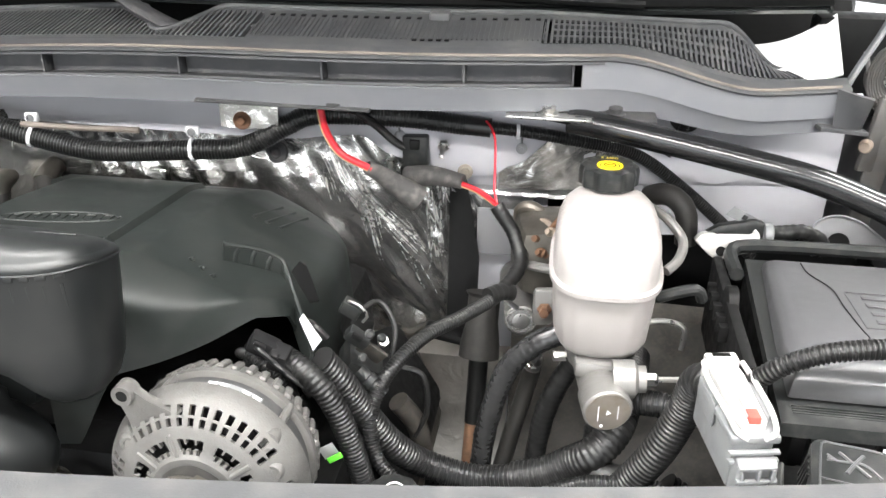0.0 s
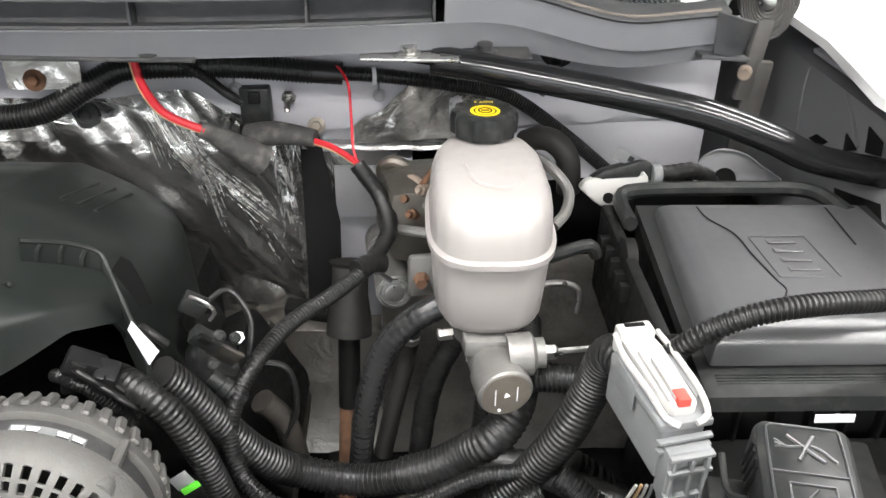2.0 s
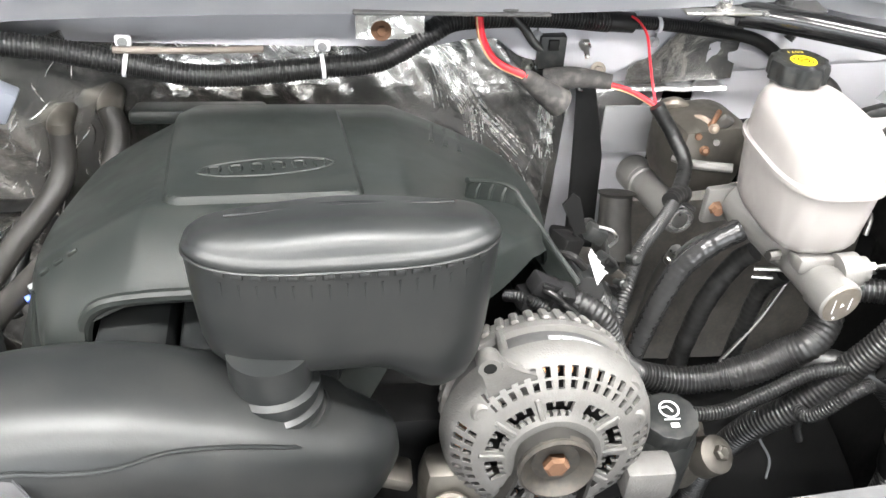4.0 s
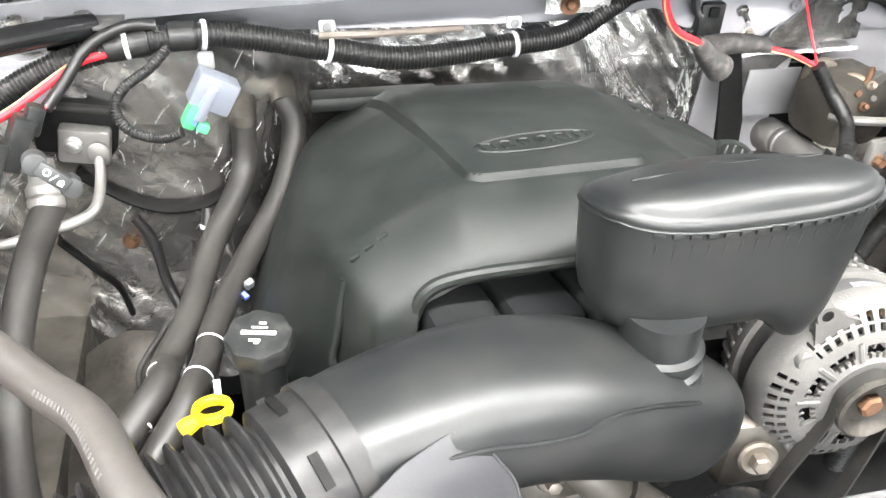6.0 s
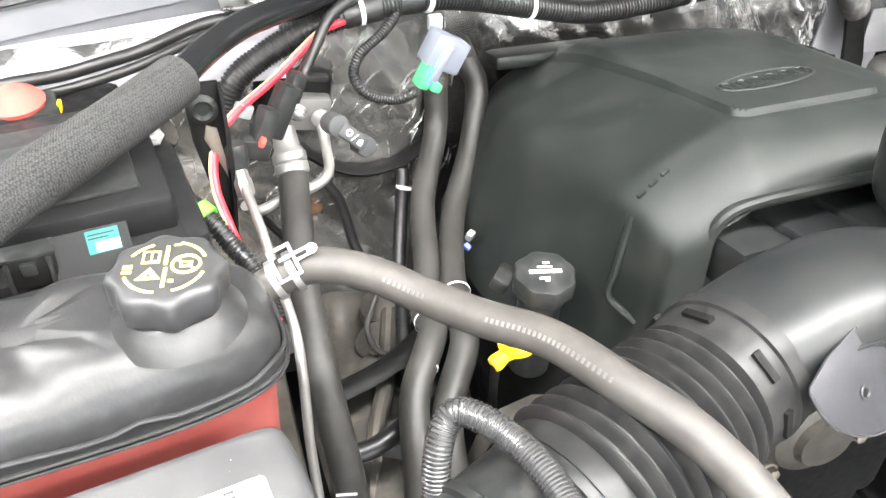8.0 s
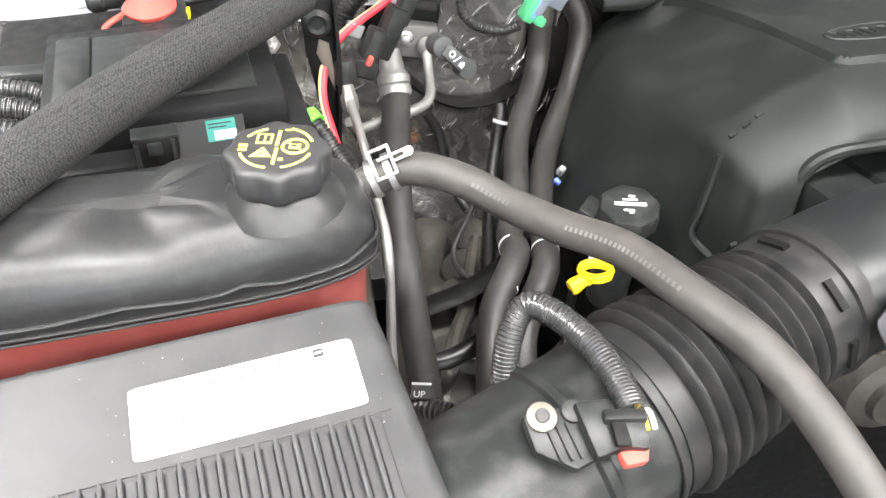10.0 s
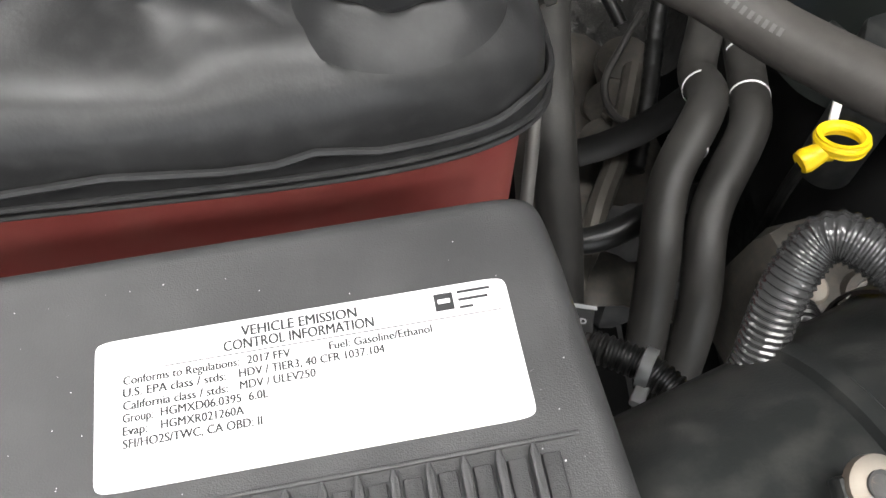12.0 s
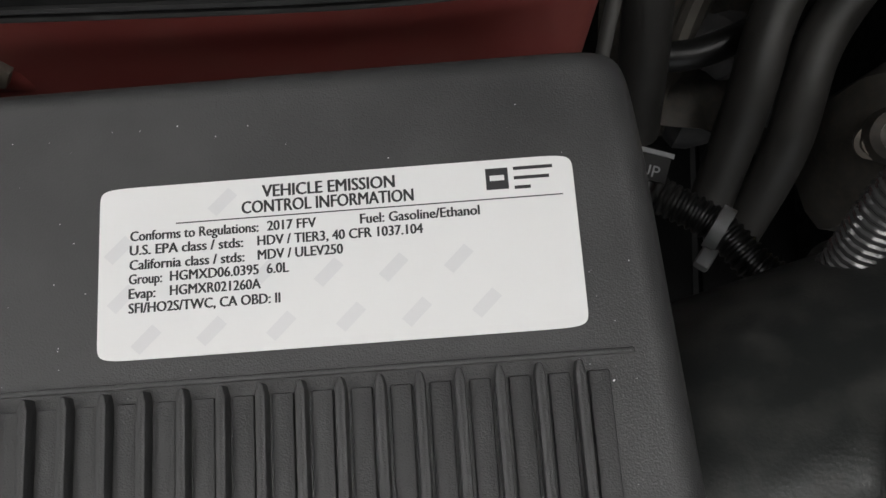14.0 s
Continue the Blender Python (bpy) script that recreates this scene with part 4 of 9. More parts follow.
    # three drain nibs on each shoulder and the long rib on the side
    for pts in (((0.056, 0.4005), (0.068, 0.4035), (0.080, 0.4065)), ((0.40, 0.452), (0.414, 0.444), (0.428, 0.436))):
        for x, y in pts:
            part("nib", rbox((x, y, cover_top(x, y) + 0.0005), (0.0095, 0.0045, 0.0045), 0.0014, (0, -25, 14 if x < 0.2 else -28)), COVER, cov)
    part("side_rib", tube([(0.047, 0.396, 1.006), (0.043, 0.393, 0.985), (0.037, 0.390, 0.950), (0.033, 0.388, 0.920), (0.050, 0.362, 0.905)], 0.0042, 8), COVER, cov)
    for k in range(3):
        x = 0.40 + 0.016 * k
        part("rear_rib", tube([(x, 0.62, cover_top(x, 0.62)), (x + 0.008, 0.70, cover_top(x + 0.008, 0.70))], 0.003, 6), COVER, cov)
    # stepped wing at the alternator side
    top = smooth_path([(0.421, 0.485, 1.056), (0.450, 0.502, 1.044), (0.472, 0.510, 1.030), (0.482, 0.500, 1.018), (0.505, 0.465, 0.994), (0.528, 0.432, 0.970)], 0.006)
    low = [p + V((-0.003, -0.004, -0.015)) for p in top]
    n = len(top)
    part("wing", tube(top, 0.0032, 8), COVER, cov)
    part("wing_face", sheet([[p.lerp(q, 0.1) for p, q in zip(top[:n], low[:n])], [p.lerp(q, 0.5) - V((0, 0, 0.004)) for p, q in zip(top[:n], low[:n])], [q - V((0, 0, 0.012)) for q in low[:n]]], 0.003), COVER, cov)
    # Dark sheet laid on the wing for the shade inside its slot.
    part("wing_slot", sheet([[V((0.514, 0.450, 1.062)), V((0.521, 0.450, 1.057))], [V((0.505, 0.450, 1.050)), V((0.527, 0.450, 1.038))], [V((0.522, 0.450, 1.016)), V((0.532, 0.450, 1.019))]], 0.002), DEEP, cov, "dark sheet for the shade in a slot")
    part("wing_wall", sheet([[p - V((0, 0, 0.002)) for p in top[8:n]], [p + V((0.004, 0.008, -0.05)) for p in top[8:n]]], 0.003), COVER, cov)
    for k in range(3):
        p = top[3 + 3 * k]
        part("wing_scallop", tube([p + V((-0.001, -0.003, -0.001)), p + V((-0.004, -0.006, -0.006)), p + V((-0.005, -0.007, -0.014))], 0.0026, 8), COVER, cov)
    # ragged rear flange with a notch
    part("rear_flange", rbox((0.13, 0.775, 0.985), (0.16, 0.05, 0.018), 0.006, (-12, 0, 0)), COVER, cov)
    part("rear_step", rbox((0.20, 0.76, 0.978), (0.06, 0.06, 0.022), 0.006, (-12, 0, 0)), PLASTIC, cov)

    man = thing("intake_manifold", (0.2, 0.4, 0.9), "black plastic intake manifold runners under the cover", "intake manifold")
    for x in (0.128, 0.195, 0.262):
        part("runner", rbox((x, 0.405, 0.972), (0.060, 0.19, 0.05), 0.010, (-8, 0, 6)), RESP, man)
    part("plenum", rbox((0.18, 0.46, 0.93), (0.24, 0.22, 0.06), 0.02), DEEP, man)


engine_cover()


# ---- air intake ----
def resonator():
    res = thing("intake_resonator", (0.31, 0.27, 1.06), "black plastic air intake resonator box with ribbed edge", "resonator")
    f = V((math.cos(0.06), math.sin(0.06), 0))
    g = V((-f.y, f.x, 0))
    c0 = V((0.306, 0.285, -0.009))

    def tilt(p):
        """The lid falls away towards the rear."""
        return p - V((0, 0, 0.024 * max(0.0, ((p - c0).dot(g) + 0.03) / 0.085) * max(0.0, (p.z - 1.09) / 0.06)))
    def sunk(p):
        """The floor of the box steps down over the alternator."""
        return p - V((0, 0, 0.031 * ease((p.x - 0.325) / 0.05) * ease((1.085 - p.z) / 0.04)))
    secs = []
    for z, a, b in ((1.053, 0.070, 0.028), (1.055, 0.080, 0.037), (1.060, 0.087, 0.044), (1.069, 0.0925, 0.0490), (1.082, 0.0955, 0.0515), (1.12, 0.0985, 0.0540), (1.1515, 0.1000, 0.0550)):
        secs.append([sunk(tilt(p)) for p in squircle(c0 + V((0, 0, z)), f, g, a + 0.006, b, 3.0, 72)])
    part("lower_half", loft(secs), RESP, res, angle=50)
    secs = []
    for z, a, b in ((1.1525, 0.1000, 0.0550), (1.1555, 0.1005, 0.0555), (1.1585, 0.0995, 0.0545), (1.1600, 0.0970, 0.0520), (1.1615, 0.0958, 0.0508), (1.1650, 0.0945, 0.0495), (1.1690, 0.0905, 0.0455), (1.1715, 0.0845, 0.0395),
                    (1.1735, 0.076, 0.032), (1.1748, 0.062, 0.022), (1.1756, 0.04, 0.011)):
        s = squircle(c0 + V((0, 0, z)), f, g, a + 0.006, b, 3.0, 72)
        secs.append([tilt(p) + V((0, 0, 0.0022 * math.cos((p - c0).dot(f) * 40) * ease((z - 1.158) / 0.012))) for p in s])
    part("upper_half", loft(secs), RESP, res, angle=50)
    seam = [tilt(p) for p in squircle(c0 + V((0, 0, 1.1522)), f, g, 0.1064, 0.0554, 3.0, 72)]
    bm = bmesh.new()
    add_sweep(bm, seam + [seam[0]], [0.0012] * 73, 6, caps=False)
    part("seam", bm, DUCTP, res)
    part("parting_line", tube([tilt(c0 + f * x + g * (0.006 + 0.05 * x) + V((0, 0, 1.1748 + 0.0016 * math.cos(x * 45) - 0.02 * max(0, abs(x) - 0.06)))) for x in (-0.078 + 0.012 * k for k in range(14))], 0.0010, 6), DUCTP, res)
    for k in range(16):
        x = -0.080 + 0.0112 * k
        front = (1 - abs(x / 0.1050) ** 3.0) ** (1 / 3.0)
        p = c0 + f * x - g * 0.0542 * front
        turn = 3.4 + math.degrees(math.atan2(math.copysign(x * x, x) / 0.1050 ** 2 * 0.55, front))
        part("tooth", rbox((p.x, p.y - 0.0006, 1.1405), (0.0076, 0.0040, 0.0046), 0.0012, (0, 0, turn)), DUCTP, res)
        part("flute", tube([(p.x, p.y + 0.0008, 1.134), (p.x, p.y + 0.0018, 1.115), (p.x, p.y + 0.0038, 1.088)], 0.0019, 6, 0.012, 1.0, None, 0.0008), RESP, res)
    part("neck", lathe([(0.037, 0), (0.037, 0.005), (0.034, 0.006), (0.034, 0.012), (0.036, 0.013), (0.036, 0.018), (0.032, 0.020), (0.032, 0.027), (0.034, 0.028), (0.034, 0.033), (0.029, 0.035), (0.029, 0.062)], (0.253, 0.247, 1.006)), DUCTP, res)


def intake_duct():
    duct = thing("intake_duct", (0.15, 0.22, 0.95), "smooth black plastic air intake duct, moulded in two halves", "air duct")
    path = [(0.012, 0.192, 1.018), (0.05, 0.203, 1.025), (0.10, 0.214, 1.030), (0.155, 0.222, 1.025), (0.21, 0.233, 1.002), (0.258, 0.246, 0.972), (0.292, 0.262, 0.950), (0.30, 0.29, 0.945)]
    pts = smooth_path(path, 0.008)
    n = len(pts)
    secs = []
    for i, (p, u, w) in enumerate(frames_along(pts)):
        t = i / (n - 1)
        a = 0.052 + 0.006 * math.sin(t * math.pi)
        b = 0.052 - 0.004 * math.sin(t * math.pi)
        if t > 0.86:
            k = (t - 0.86) / 0.14
            a *= 1 - 0.35 * k ** 2
            b *= 1 - 0.35 * k ** 2
        secs.append(squircle(p, u, w, a, b, 2.5, 36))
    part("body", loft(secs), DUCTP, duct, angle=60)
    part("seam", tube([(0.060, 0.1545, 1.0530), (0.1045, 0.1600, 1.0522), (0.131, 0.1622, 1.0478), (0.1625, 0.1663, 1.0452), (0.192, 0.1763, 1.0462), (0.223, 0.1865, 1.0378), (0.260, 0.1998, 1.0207), (0.281, 0.2110, 1.0040), (0.2925, 0.2180, 0.9850), (0.297, 0.2220, 0.9650)], 0.0016, 6), DUCTP, duct)
    part("saddle", lathe([(0.052, 0), (0.048, 0.016), (0.040, 0.024), (0.038, 0.03)], (0.253, 0.247, 0.985)), DUCTP, duct)
    # flat tongue with a rivet
    tongue = thing("duct_tab", (0.075, 0.14, 0.99), "flat black plastic tab with a centre rivet beside the duct", "tab")
    m = flat_on((0.076, 0.137, 1.033), (0.94, 0.25, -0.12), (-0.18, 0.60, 0.78))
    poly = [(-0.0249, 0.0314), (-0.0478, 0.0185), (-0.0490, 0.0130), (-0.042, -0.003), (-0.031, -0.0145), (-0.015, -0.0235), (0.0027, -0.0288), (0.019, -0.0295), (0.033, -0.0267), (0.0415, -0.021), (0.0464, -0.012), (0.0466, -0.002), (0.0436, 0.0085), (0.031, 0.0277), (0.010, 0.043)]
    part("plate", prism(poly, -0.0022, 0.0, 0.0008, m), TABP, tongue)
    part("edge_bead", tube([m @ V((x, y, 0.0)) for x, y in poly[1:14]], 0.0011, 6, 0.003), TABP, tongue, "rounded moulded edge")
    part("fold", prism([(0.0318, 0.0277), (0.0105, 0.0433), (0.0090, 0.0412), (0.0300, 0.0258)], -0.008, 0.0006, 0.0006, m), TABP, tongue)
    part("rivet", lathe([(0.0050, 0), (0.0050, 0.0012), (0.0038, 0.0018), (0.0030, 0.0008), (0.0026, -0.0004)], m @ V((0.0016, 0, 0)), m.to_3x3() @ V((0, 0, 1)), 20, caps=False), TABP, tongue, "ringed rivet")
    part("rivet_hole", lathe([(0.0028, 0.0002), (0.0028, 0.0006)], m @ V((0.0016, 0, 0)), m.to_3x3() @ V((0, 0, 1)), 16), DEEP, tongue)


BEL_A, BEL_B = V((0.012, 0.192, 1.018)), V((-0.135, 0.128, 0.998))


def bellows():
    ax = (BEL_B - BEL_A)
    ln = ax.length
    prof = [(0.052, -0.012), (0.0575, -0.012), (0.0585, 0.0), (0.0585, 0.002), (0.056, 0.003), (0.056, 0.030), (0.054, 0.031)]
    ribs = 9
    x = 0.033
    pitch = (ln - 0.033 - 0.016) / ribs
    for k in range(ribs):
        g = 0.001 * k
        prof += [(0.0485 + g, x), (0.0480 + g, x + pitch * 0.22), (0.0555 + g, x + pitch * 0.42), (0.0590 + g, x + pitch * 0.55), (0.0595 + g, x + pitch * 0.68), (0.0575 + g, x + pitch * 0.82), (0.0500 + g, x + pitch * 0.95)]
        x += pitch
    prof += [(0.0605, x), (0.0615, x + 0.003), (0.0615, x + 0.016), (0.057, x + 0.016)]
    bel = thing("intake_bellows", tuple(BEL_A.lerp(BEL_B, 0.5) - V((0, 0, 0.06))), "ribbed black rubber intake bellows", "bellows")
    part("bellows", lathe(prof, BEL_A, ax, 56), BELLP, bel, angle=40)
    q = ax.normalized()
    up = (V((0, 0, 1)) - q * q.z).normalized()
    side = q.cross(up)
    # Dark flush blocks that paint the shade in the collar's slots.
    for a in (20, -35, -80, 70):
        d = up * math.cos(radians(a)) + side * math.sin(radians(a))
        p = BEL_A + q * 0.016 + d * 0.057
        m = flat_on(p, q, d.cross(q))
        b = bmesh.new()
        bmesh.ops.create_cube(b, size=1.0)
        bmesh.ops.scale(b, vec=(0.006, 0.022, 0.0030), verts=b.verts[:])
        bmesh.ops.transform(b, matrix=m, verts=b.verts[:])
        part("slot_shade", b, DEEP, bel)
    # clamp band and sensor housing
    house = thing("sensor_housing", (-0.19, 0.10, 0.93), "black plastic air flow sensor housing with a plugged sensor", "air flow sensor")
    part("band", lathe([(0.0615, 0), (0.0628, 0.0005), (0.0628, 0.0045), (0.0615, 0.005)], BEL_B + q * 0.004, ax, 48, caps=False), BELLP, house, "dark clamp band")
    part("tube", lathe([(0.060, 0), (0.060, 0.05), (0.063, 0.052), (0.063, 0.058), (0.060, 0.06), (0.062, 0.13), (0.07, 0.17)], BEL_B - q * 0.002, ax, 48), PLASTIC, house)


bellows()
resonator()
intake_duct()


def air_box():
    """Air cleaner box with ribbed lid and the emission sticker; the lid leans towards the front."""
    u = V((0.98876, 0.14692, 0.02780))
    w = V((-0.14932, 0.97993, 0.13208))
    n = u.cross(w).normalized()
    o = V((-0.299, 0.109, 1.066))
    box = thing("air_cleaner_box", tuple(o + V((-0.13, -0.12, -0.25))), "black plastic air cleaner box with ribbed lid", "air cleaner box")

    def at(a, b, z):
        return o + u * a + w * b + n * z
    x0, x1, y0, y1 = -0.36, 0.0285, -0.26, 0.0785
    secs = []
    for z, inset in ((-0.30, 0.014), (-0.10, 0.004), (-0.03, -0.002), (-0.012, 0.0), (-0.006, 0.0016), (-0.0028, 0.0040), (-0.0010, 0.0068), (-0.0003, 0.0096)):
        ring = squircle(at((x0 + x1) / 2, (y0 + y1) / 2, z), u, w, (x1 - x0) / 2 - inset, (y1 - y0) / 2 - inset, 40, 240)
        # the end beside the hoses leans inwards towards the rear
        secs.append([p - u * (0.0085 * max(0.0, (p - o).dot(w) + 0.03) / 0.10 * ease(((p - o).dot(u) + 0.10) / 0.11)) for p in ring])
    part("lid", loft(secs), LIDP, box, angle=50)
    for k in range(34):
        a = -0.0041 - 0.00987 * k
        top = -0.0094
        part("lid_fin", prism([(-0.0013, -0.24), (0.0013, -0.24), (0.0013, -0.003), (0.0006, 0.0), (-0.0006, 0.0), (-0.0013, -0.003)], -0.001, 0.0046, 0.0006, flat_on(at(a, top, 0.0), u, w)), LIDP, box)
        part("lid_panel", prism([(-0.0027, -0.24), (0.0027, -0.24), (0.0027, -0.0028), (-0.0027, -0.0028)], -0.001, 0.0014, 0.0005, flat_on(at(a + 0.00493, top, 0.0), u, w)), LIDP, box)
    part("fin_step", prism([(-0.34, -0.0085), (0.0105, -0.0085), (0.0105, -0.0070), (-0.34, -0.0070)], -0.001, 0.0007, 0.0005, flat_on(at(0, 0, 0), u, w)), LIDP, box)
    rnd = random.Random(5)
    bm = bmesh.new()
    for k in range(150):
        r = rnd.uniform(0.00005, 0.00015) * (2.0 if k % 11 == 0 else 1.0)
        rbox(at(rnd.uniform(-0.16, 0.012), rnd.uniform(-0.10, 0.064), r * 0.5), (r * 2, r * 1.4, r), 0, (0, 0, rnd.uniform(0, 90)), bm)
    tagged(part("dust_flecks", bm, INK_W, box, "white dust flecks"), kind="stuff")
    W, H = 0.1257, 0.0460
    lab = thing("emission_sticker", tuple(at(-0.0627, 0.0217, 0.0)), "white printed vehicle emission control sticker on the box lid", "sticker")
    M = flat_on(at(0, -0.0012, 0), u, w)
    poly = squircle((-W / 2, H / 2, 0), (1, 0, 0), (0, 1, 0), W / 2, H / 2, 24, 96)
    part("film", prism([(p.x, p.y) for p in poly], -0.0002, 0.0003, 0, M), PAPER, lab)
    # the print is set out on a field of 119 by 45.8 mm
    F = M @ Matrix.Diagonal((W / 0.119, H / 0.0458, 1, 1))

    def text(s, size, x, y, material=INK_K, sx=0.86):
        bm = lettering(s, size, Matrix(), extrude=0.00004)
        lettering(s, size, pose(0.07 * size, 0.015 * size, -0.00003), bm, extrude=0.00004)
        lo, hi = min(v.co.x for v in bm.verts), max(v.co.x for v in bm.verts)
        fit = sx / (hi - lo)
        bmesh.ops.transform(bm, matrix=F @ pose(x - 0.119, y, 0.0004) @ Matrix.Diagonal((fit, 1, 1, 1)) @ pose(-lo, 0, 0), verts=bm.verts[:])
        part("print", bm, material, lab)

    def bar(name, x, y, sx, sy, material, z=0.0004, turn=0.0):
        part(name, prism([(-sx / 2, -sy / 2), (sx / 2, -sy / 2), (sx / 2, sy / 2), (-sx / 2, sy / 2)], z - 0.0001, z, 0, F @ pose(x - 0.119, y, 0, 0, 0, turn)), material, lab)
    text("VEHICLE EMISSION", 0.0048, 0.0410, 0.0404, sx=0.0335)
    text("CONTROL INFORMATION", 0.0048, 0.0358, 0.0363, sx=0.0432)
    bar("print_rule", 0.0676, 0.0351, 0.0967, 0.0003, INK_K)
    for words, x, y, wide in (("Conforms to Regulations:", 0.0078, 0.0311, 0.0322), ("2017 FFV", 0.0421, 0.0312, 0.0123), ("Fuel: Gasoline/Ethanol", 0.0653, 0.0312, 0.0298),
                              ("U.S. EPA class / stds:", 0.0077, 0.0273, 0.0284), ("HDV / TIER3, 40 CFR 1037.104", 0.0396, 0.0274, 0.0412),
                              ("California class / stds:", 0.0077, 0.0234, 0.0287), ("MDV / ULEV250", 0.0396, 0.0236, 0.0212),
                              ("Group:", 0.0076, 0.0196, 0.0083), ("HGMXD06.0395  6.0L", 0.0178, 0.0198, 0.0295),
                              ("Evap:", 0.0076, 0.0158, 0.0067), ("HGMXR021260A", 0.0178, 0.0160, 0.0225), ("SFI/HO2S/TWC, CA OBD: II", 0.0076, 0.0120, 0.0374)):
        text(words, 0.0038, x, y, sx=wide)
    # the maker's mark as a plain dark square, its name as bars
    bar("mark", 0.1000, 0.0405, 0.0056, 0.0058, INK_K)
    bar("mark_bar", 0.1000, 0.0407, 0.0036, 0.0014, PAPER, 0.0005)
    for i, ln in enumerate((0.0098, 0.0088, 0.0040)):
        bar("print_bar", 0.1042 + ln / 2, 0.0430 - 0.0026 * i, ln, 0.0009, INK_K)
    # pale slanting watermark bars in the film
    for x, y in ((0.012, 0.005), (0.028, 0.006), (0.045, 0.006), (0.062, 0.007), (0.078, 0.007), (0.057, 0.019), (0.073, 0.019), (0.089, 0.020), (0.031, 0.040), (0.005, 0.029), (0.006, 0.016), (0.095, 0.008), (0.042, 0.021)):
        bar("watermark_bar", x, y, 0.0075, 0.0032, WMARK, 0.00035, 45)
    return at, u, w


AT, LU, LW = air_box()


# ---- helpers for small repeated things ----
def zip_tie(path, i, r, tail=True, group="harness ties"):
    """A nylon tie round a bundle, at the i-th point of its path."""
    p = V(path[i])
    d = (V(path[min(i + 1, len(path) - 1)]) - V(path[max(0, i - 1)])).normalized()
    t = thing("cable_tie", tuple(p - V((0, 0, r))), "pale nylon cable tie strapped round a black harness", "cable tie", group)
    part("strap", lathe([(r + 0.0005, -0.0022), (r + 0.0016, -0.0022), (r + 0.0016, 0.0022), (r + 0.0005, 0.0022)], p, d, 24), TIE, t)
    if tail:
        c = p + V((0, 0.006, r + 0.010))
        part("anchor", rbox(c, (0.018, 0.008, 0.013), 0.003), TIE, t)
        part("anchor_hole", lathe([(0.0055, 0), (0.0055, 0.0012), (0.003, 0.0014), (0.0025, -0.001)], c - V((0, 0.0045, 0)), (0, -1, 0), 16), LGREY, t)
    return t


def bolt(name, c, axis, r, material, label, h=0.006, washer=1.6):
    b = thing(name, tuple(c), label, "bolt", "bolts in the bay")
    part("washer", lathe([(r * washer, 0), (r * washer, 0.0015), (r * washer * 0.9, 0.002)], c, axis, 20), material, b)
    part("head", lathe([(r, 0.002), (r, h), (r * 0.8, h + 0.001)], c, axis, 6), material, b)
    return b


# ---- harnesses and wires along the cowl ----
HARN = [(-0.270, 0.660, 1.050), (-0.244, 0.670, 1.067), (-0.193, 0.680, 1.088), (-0.131, 0.685, 1.103), (-0.057, 0.690, 1.107), (0.002, 0.700, 1.096), (0.070, 0.710, 1.077),
        (0.159, 0.715, 1.060), (0.284, 0.725, 1.066), (0.352, 0.733, 1.072), (0.408, 0.745, 1.100), (0.445, 0.757, 1.112), (0.548, 0.778, 1.108), (0.632, 0.790, 1.098)]
HARN2 = [(0.632, 0.790, 1.098), (0.707, 0.800, 1.091), (0.785, 0.810, 1.078), (0.854, 0.830, 1.058), (0.913, 0.840, 1.018), (0.994, 0.850, 0.949), (1.03, 0.85, 0.91)]
main = thing("main_harness", (0.3, 0.72, 1.05), "ribbed black conduit wiring harness along the cowl", "wiring harness")
part("conduit", loom([(-0.285, 0.655, 1.02)] + HARN, 0.0135), LOOM, main)
part("thin_conduit", loom(HARN2, 0.0085, 0.0036, 0.001), LOOM, main)
part("tape_joint", wrapped([(0.615, 0.788, 1.100), (0.665, 0.794, 1.095)], 0.0125), TAPE, main)
part("tape_joint", wrapped([(-0.15, 0.684, 1.100), (-0.11, 0.686, 1.105)], 0.0145), TAPE, main)
part("tape_joint", wrapped([(-0.09, 0.688, 1.107), (-0.065, 0.690, 1.107)], 0.0148), TAPE, main)
for i in (6, 8):
    zip_tie(HARN, i, 0.0135)
for p, q in (((-0.131, 0.685, 1.103), (-0.09, 0.688, 1.106)), ((-0.057, 0.690, 1.107), (-0.03, 0.694, 1.104))):
    zip_tie([p, q], 0, 0.0138, tail=False)
zip_tie([(0.700, 0.799, 1.091), (0.707, 0.800, 1.091)], 0, 0.0088, tail=False)
for x, y, z in ((0.545, 0.792, 1.078), (0.705, 0.816, 1.062)):
    an = thing("harness_anchor", (x, y, z - 0.012), "grey plastic harness anchor pushed into the firewall", "anchor", "harness anchors")
    part("star", lathe([(0.0075, 0), (0.0075, 0.002), (0.003, 0.003), (0.003, 0.006)], (x, y, z), (0, -1, 0.2), 24, 4, 0.35), SHADED_PAINT, an)
    part("strap", tube([(x, y - 0.004, z + 0.008), (x, y - 0.006, z + 0.03)], 0.0028, 8, 0.01, 0.5), LGREY, an)

rw = thing("branch_conduit", (0.52, 0.76, 1.05), "thin black conduit branching to a firewall plug", "wiring harness")
part("conduit", loom([(0.499, 0.740, 1.126), (0.521, 0.760, 1.101), (0.539, 0.780, 1.075), (0.554, 0.790, 1.061)], 0.0055, 0.003, 0.0008), LOOM, rw)
plug = thing("firewall_plug", (0.565, 0.80, 1.03), "black firewall electrical plug with a latch", "connector")
part("body", rbox((0.566, 0.795, 1.058), (0.034, 0.022, 0.045), 0.003), PLASTIC, plug)
part("latch", rbox((0.566, 0.783, 1.070), (0.014, 0.006, 0.014), 0.002), DEEP, plug)
part("foot", rbox((0.566, 0.79, 1.030), (0.040, 0.018, 0.016), 0.003), DEEP, plug)
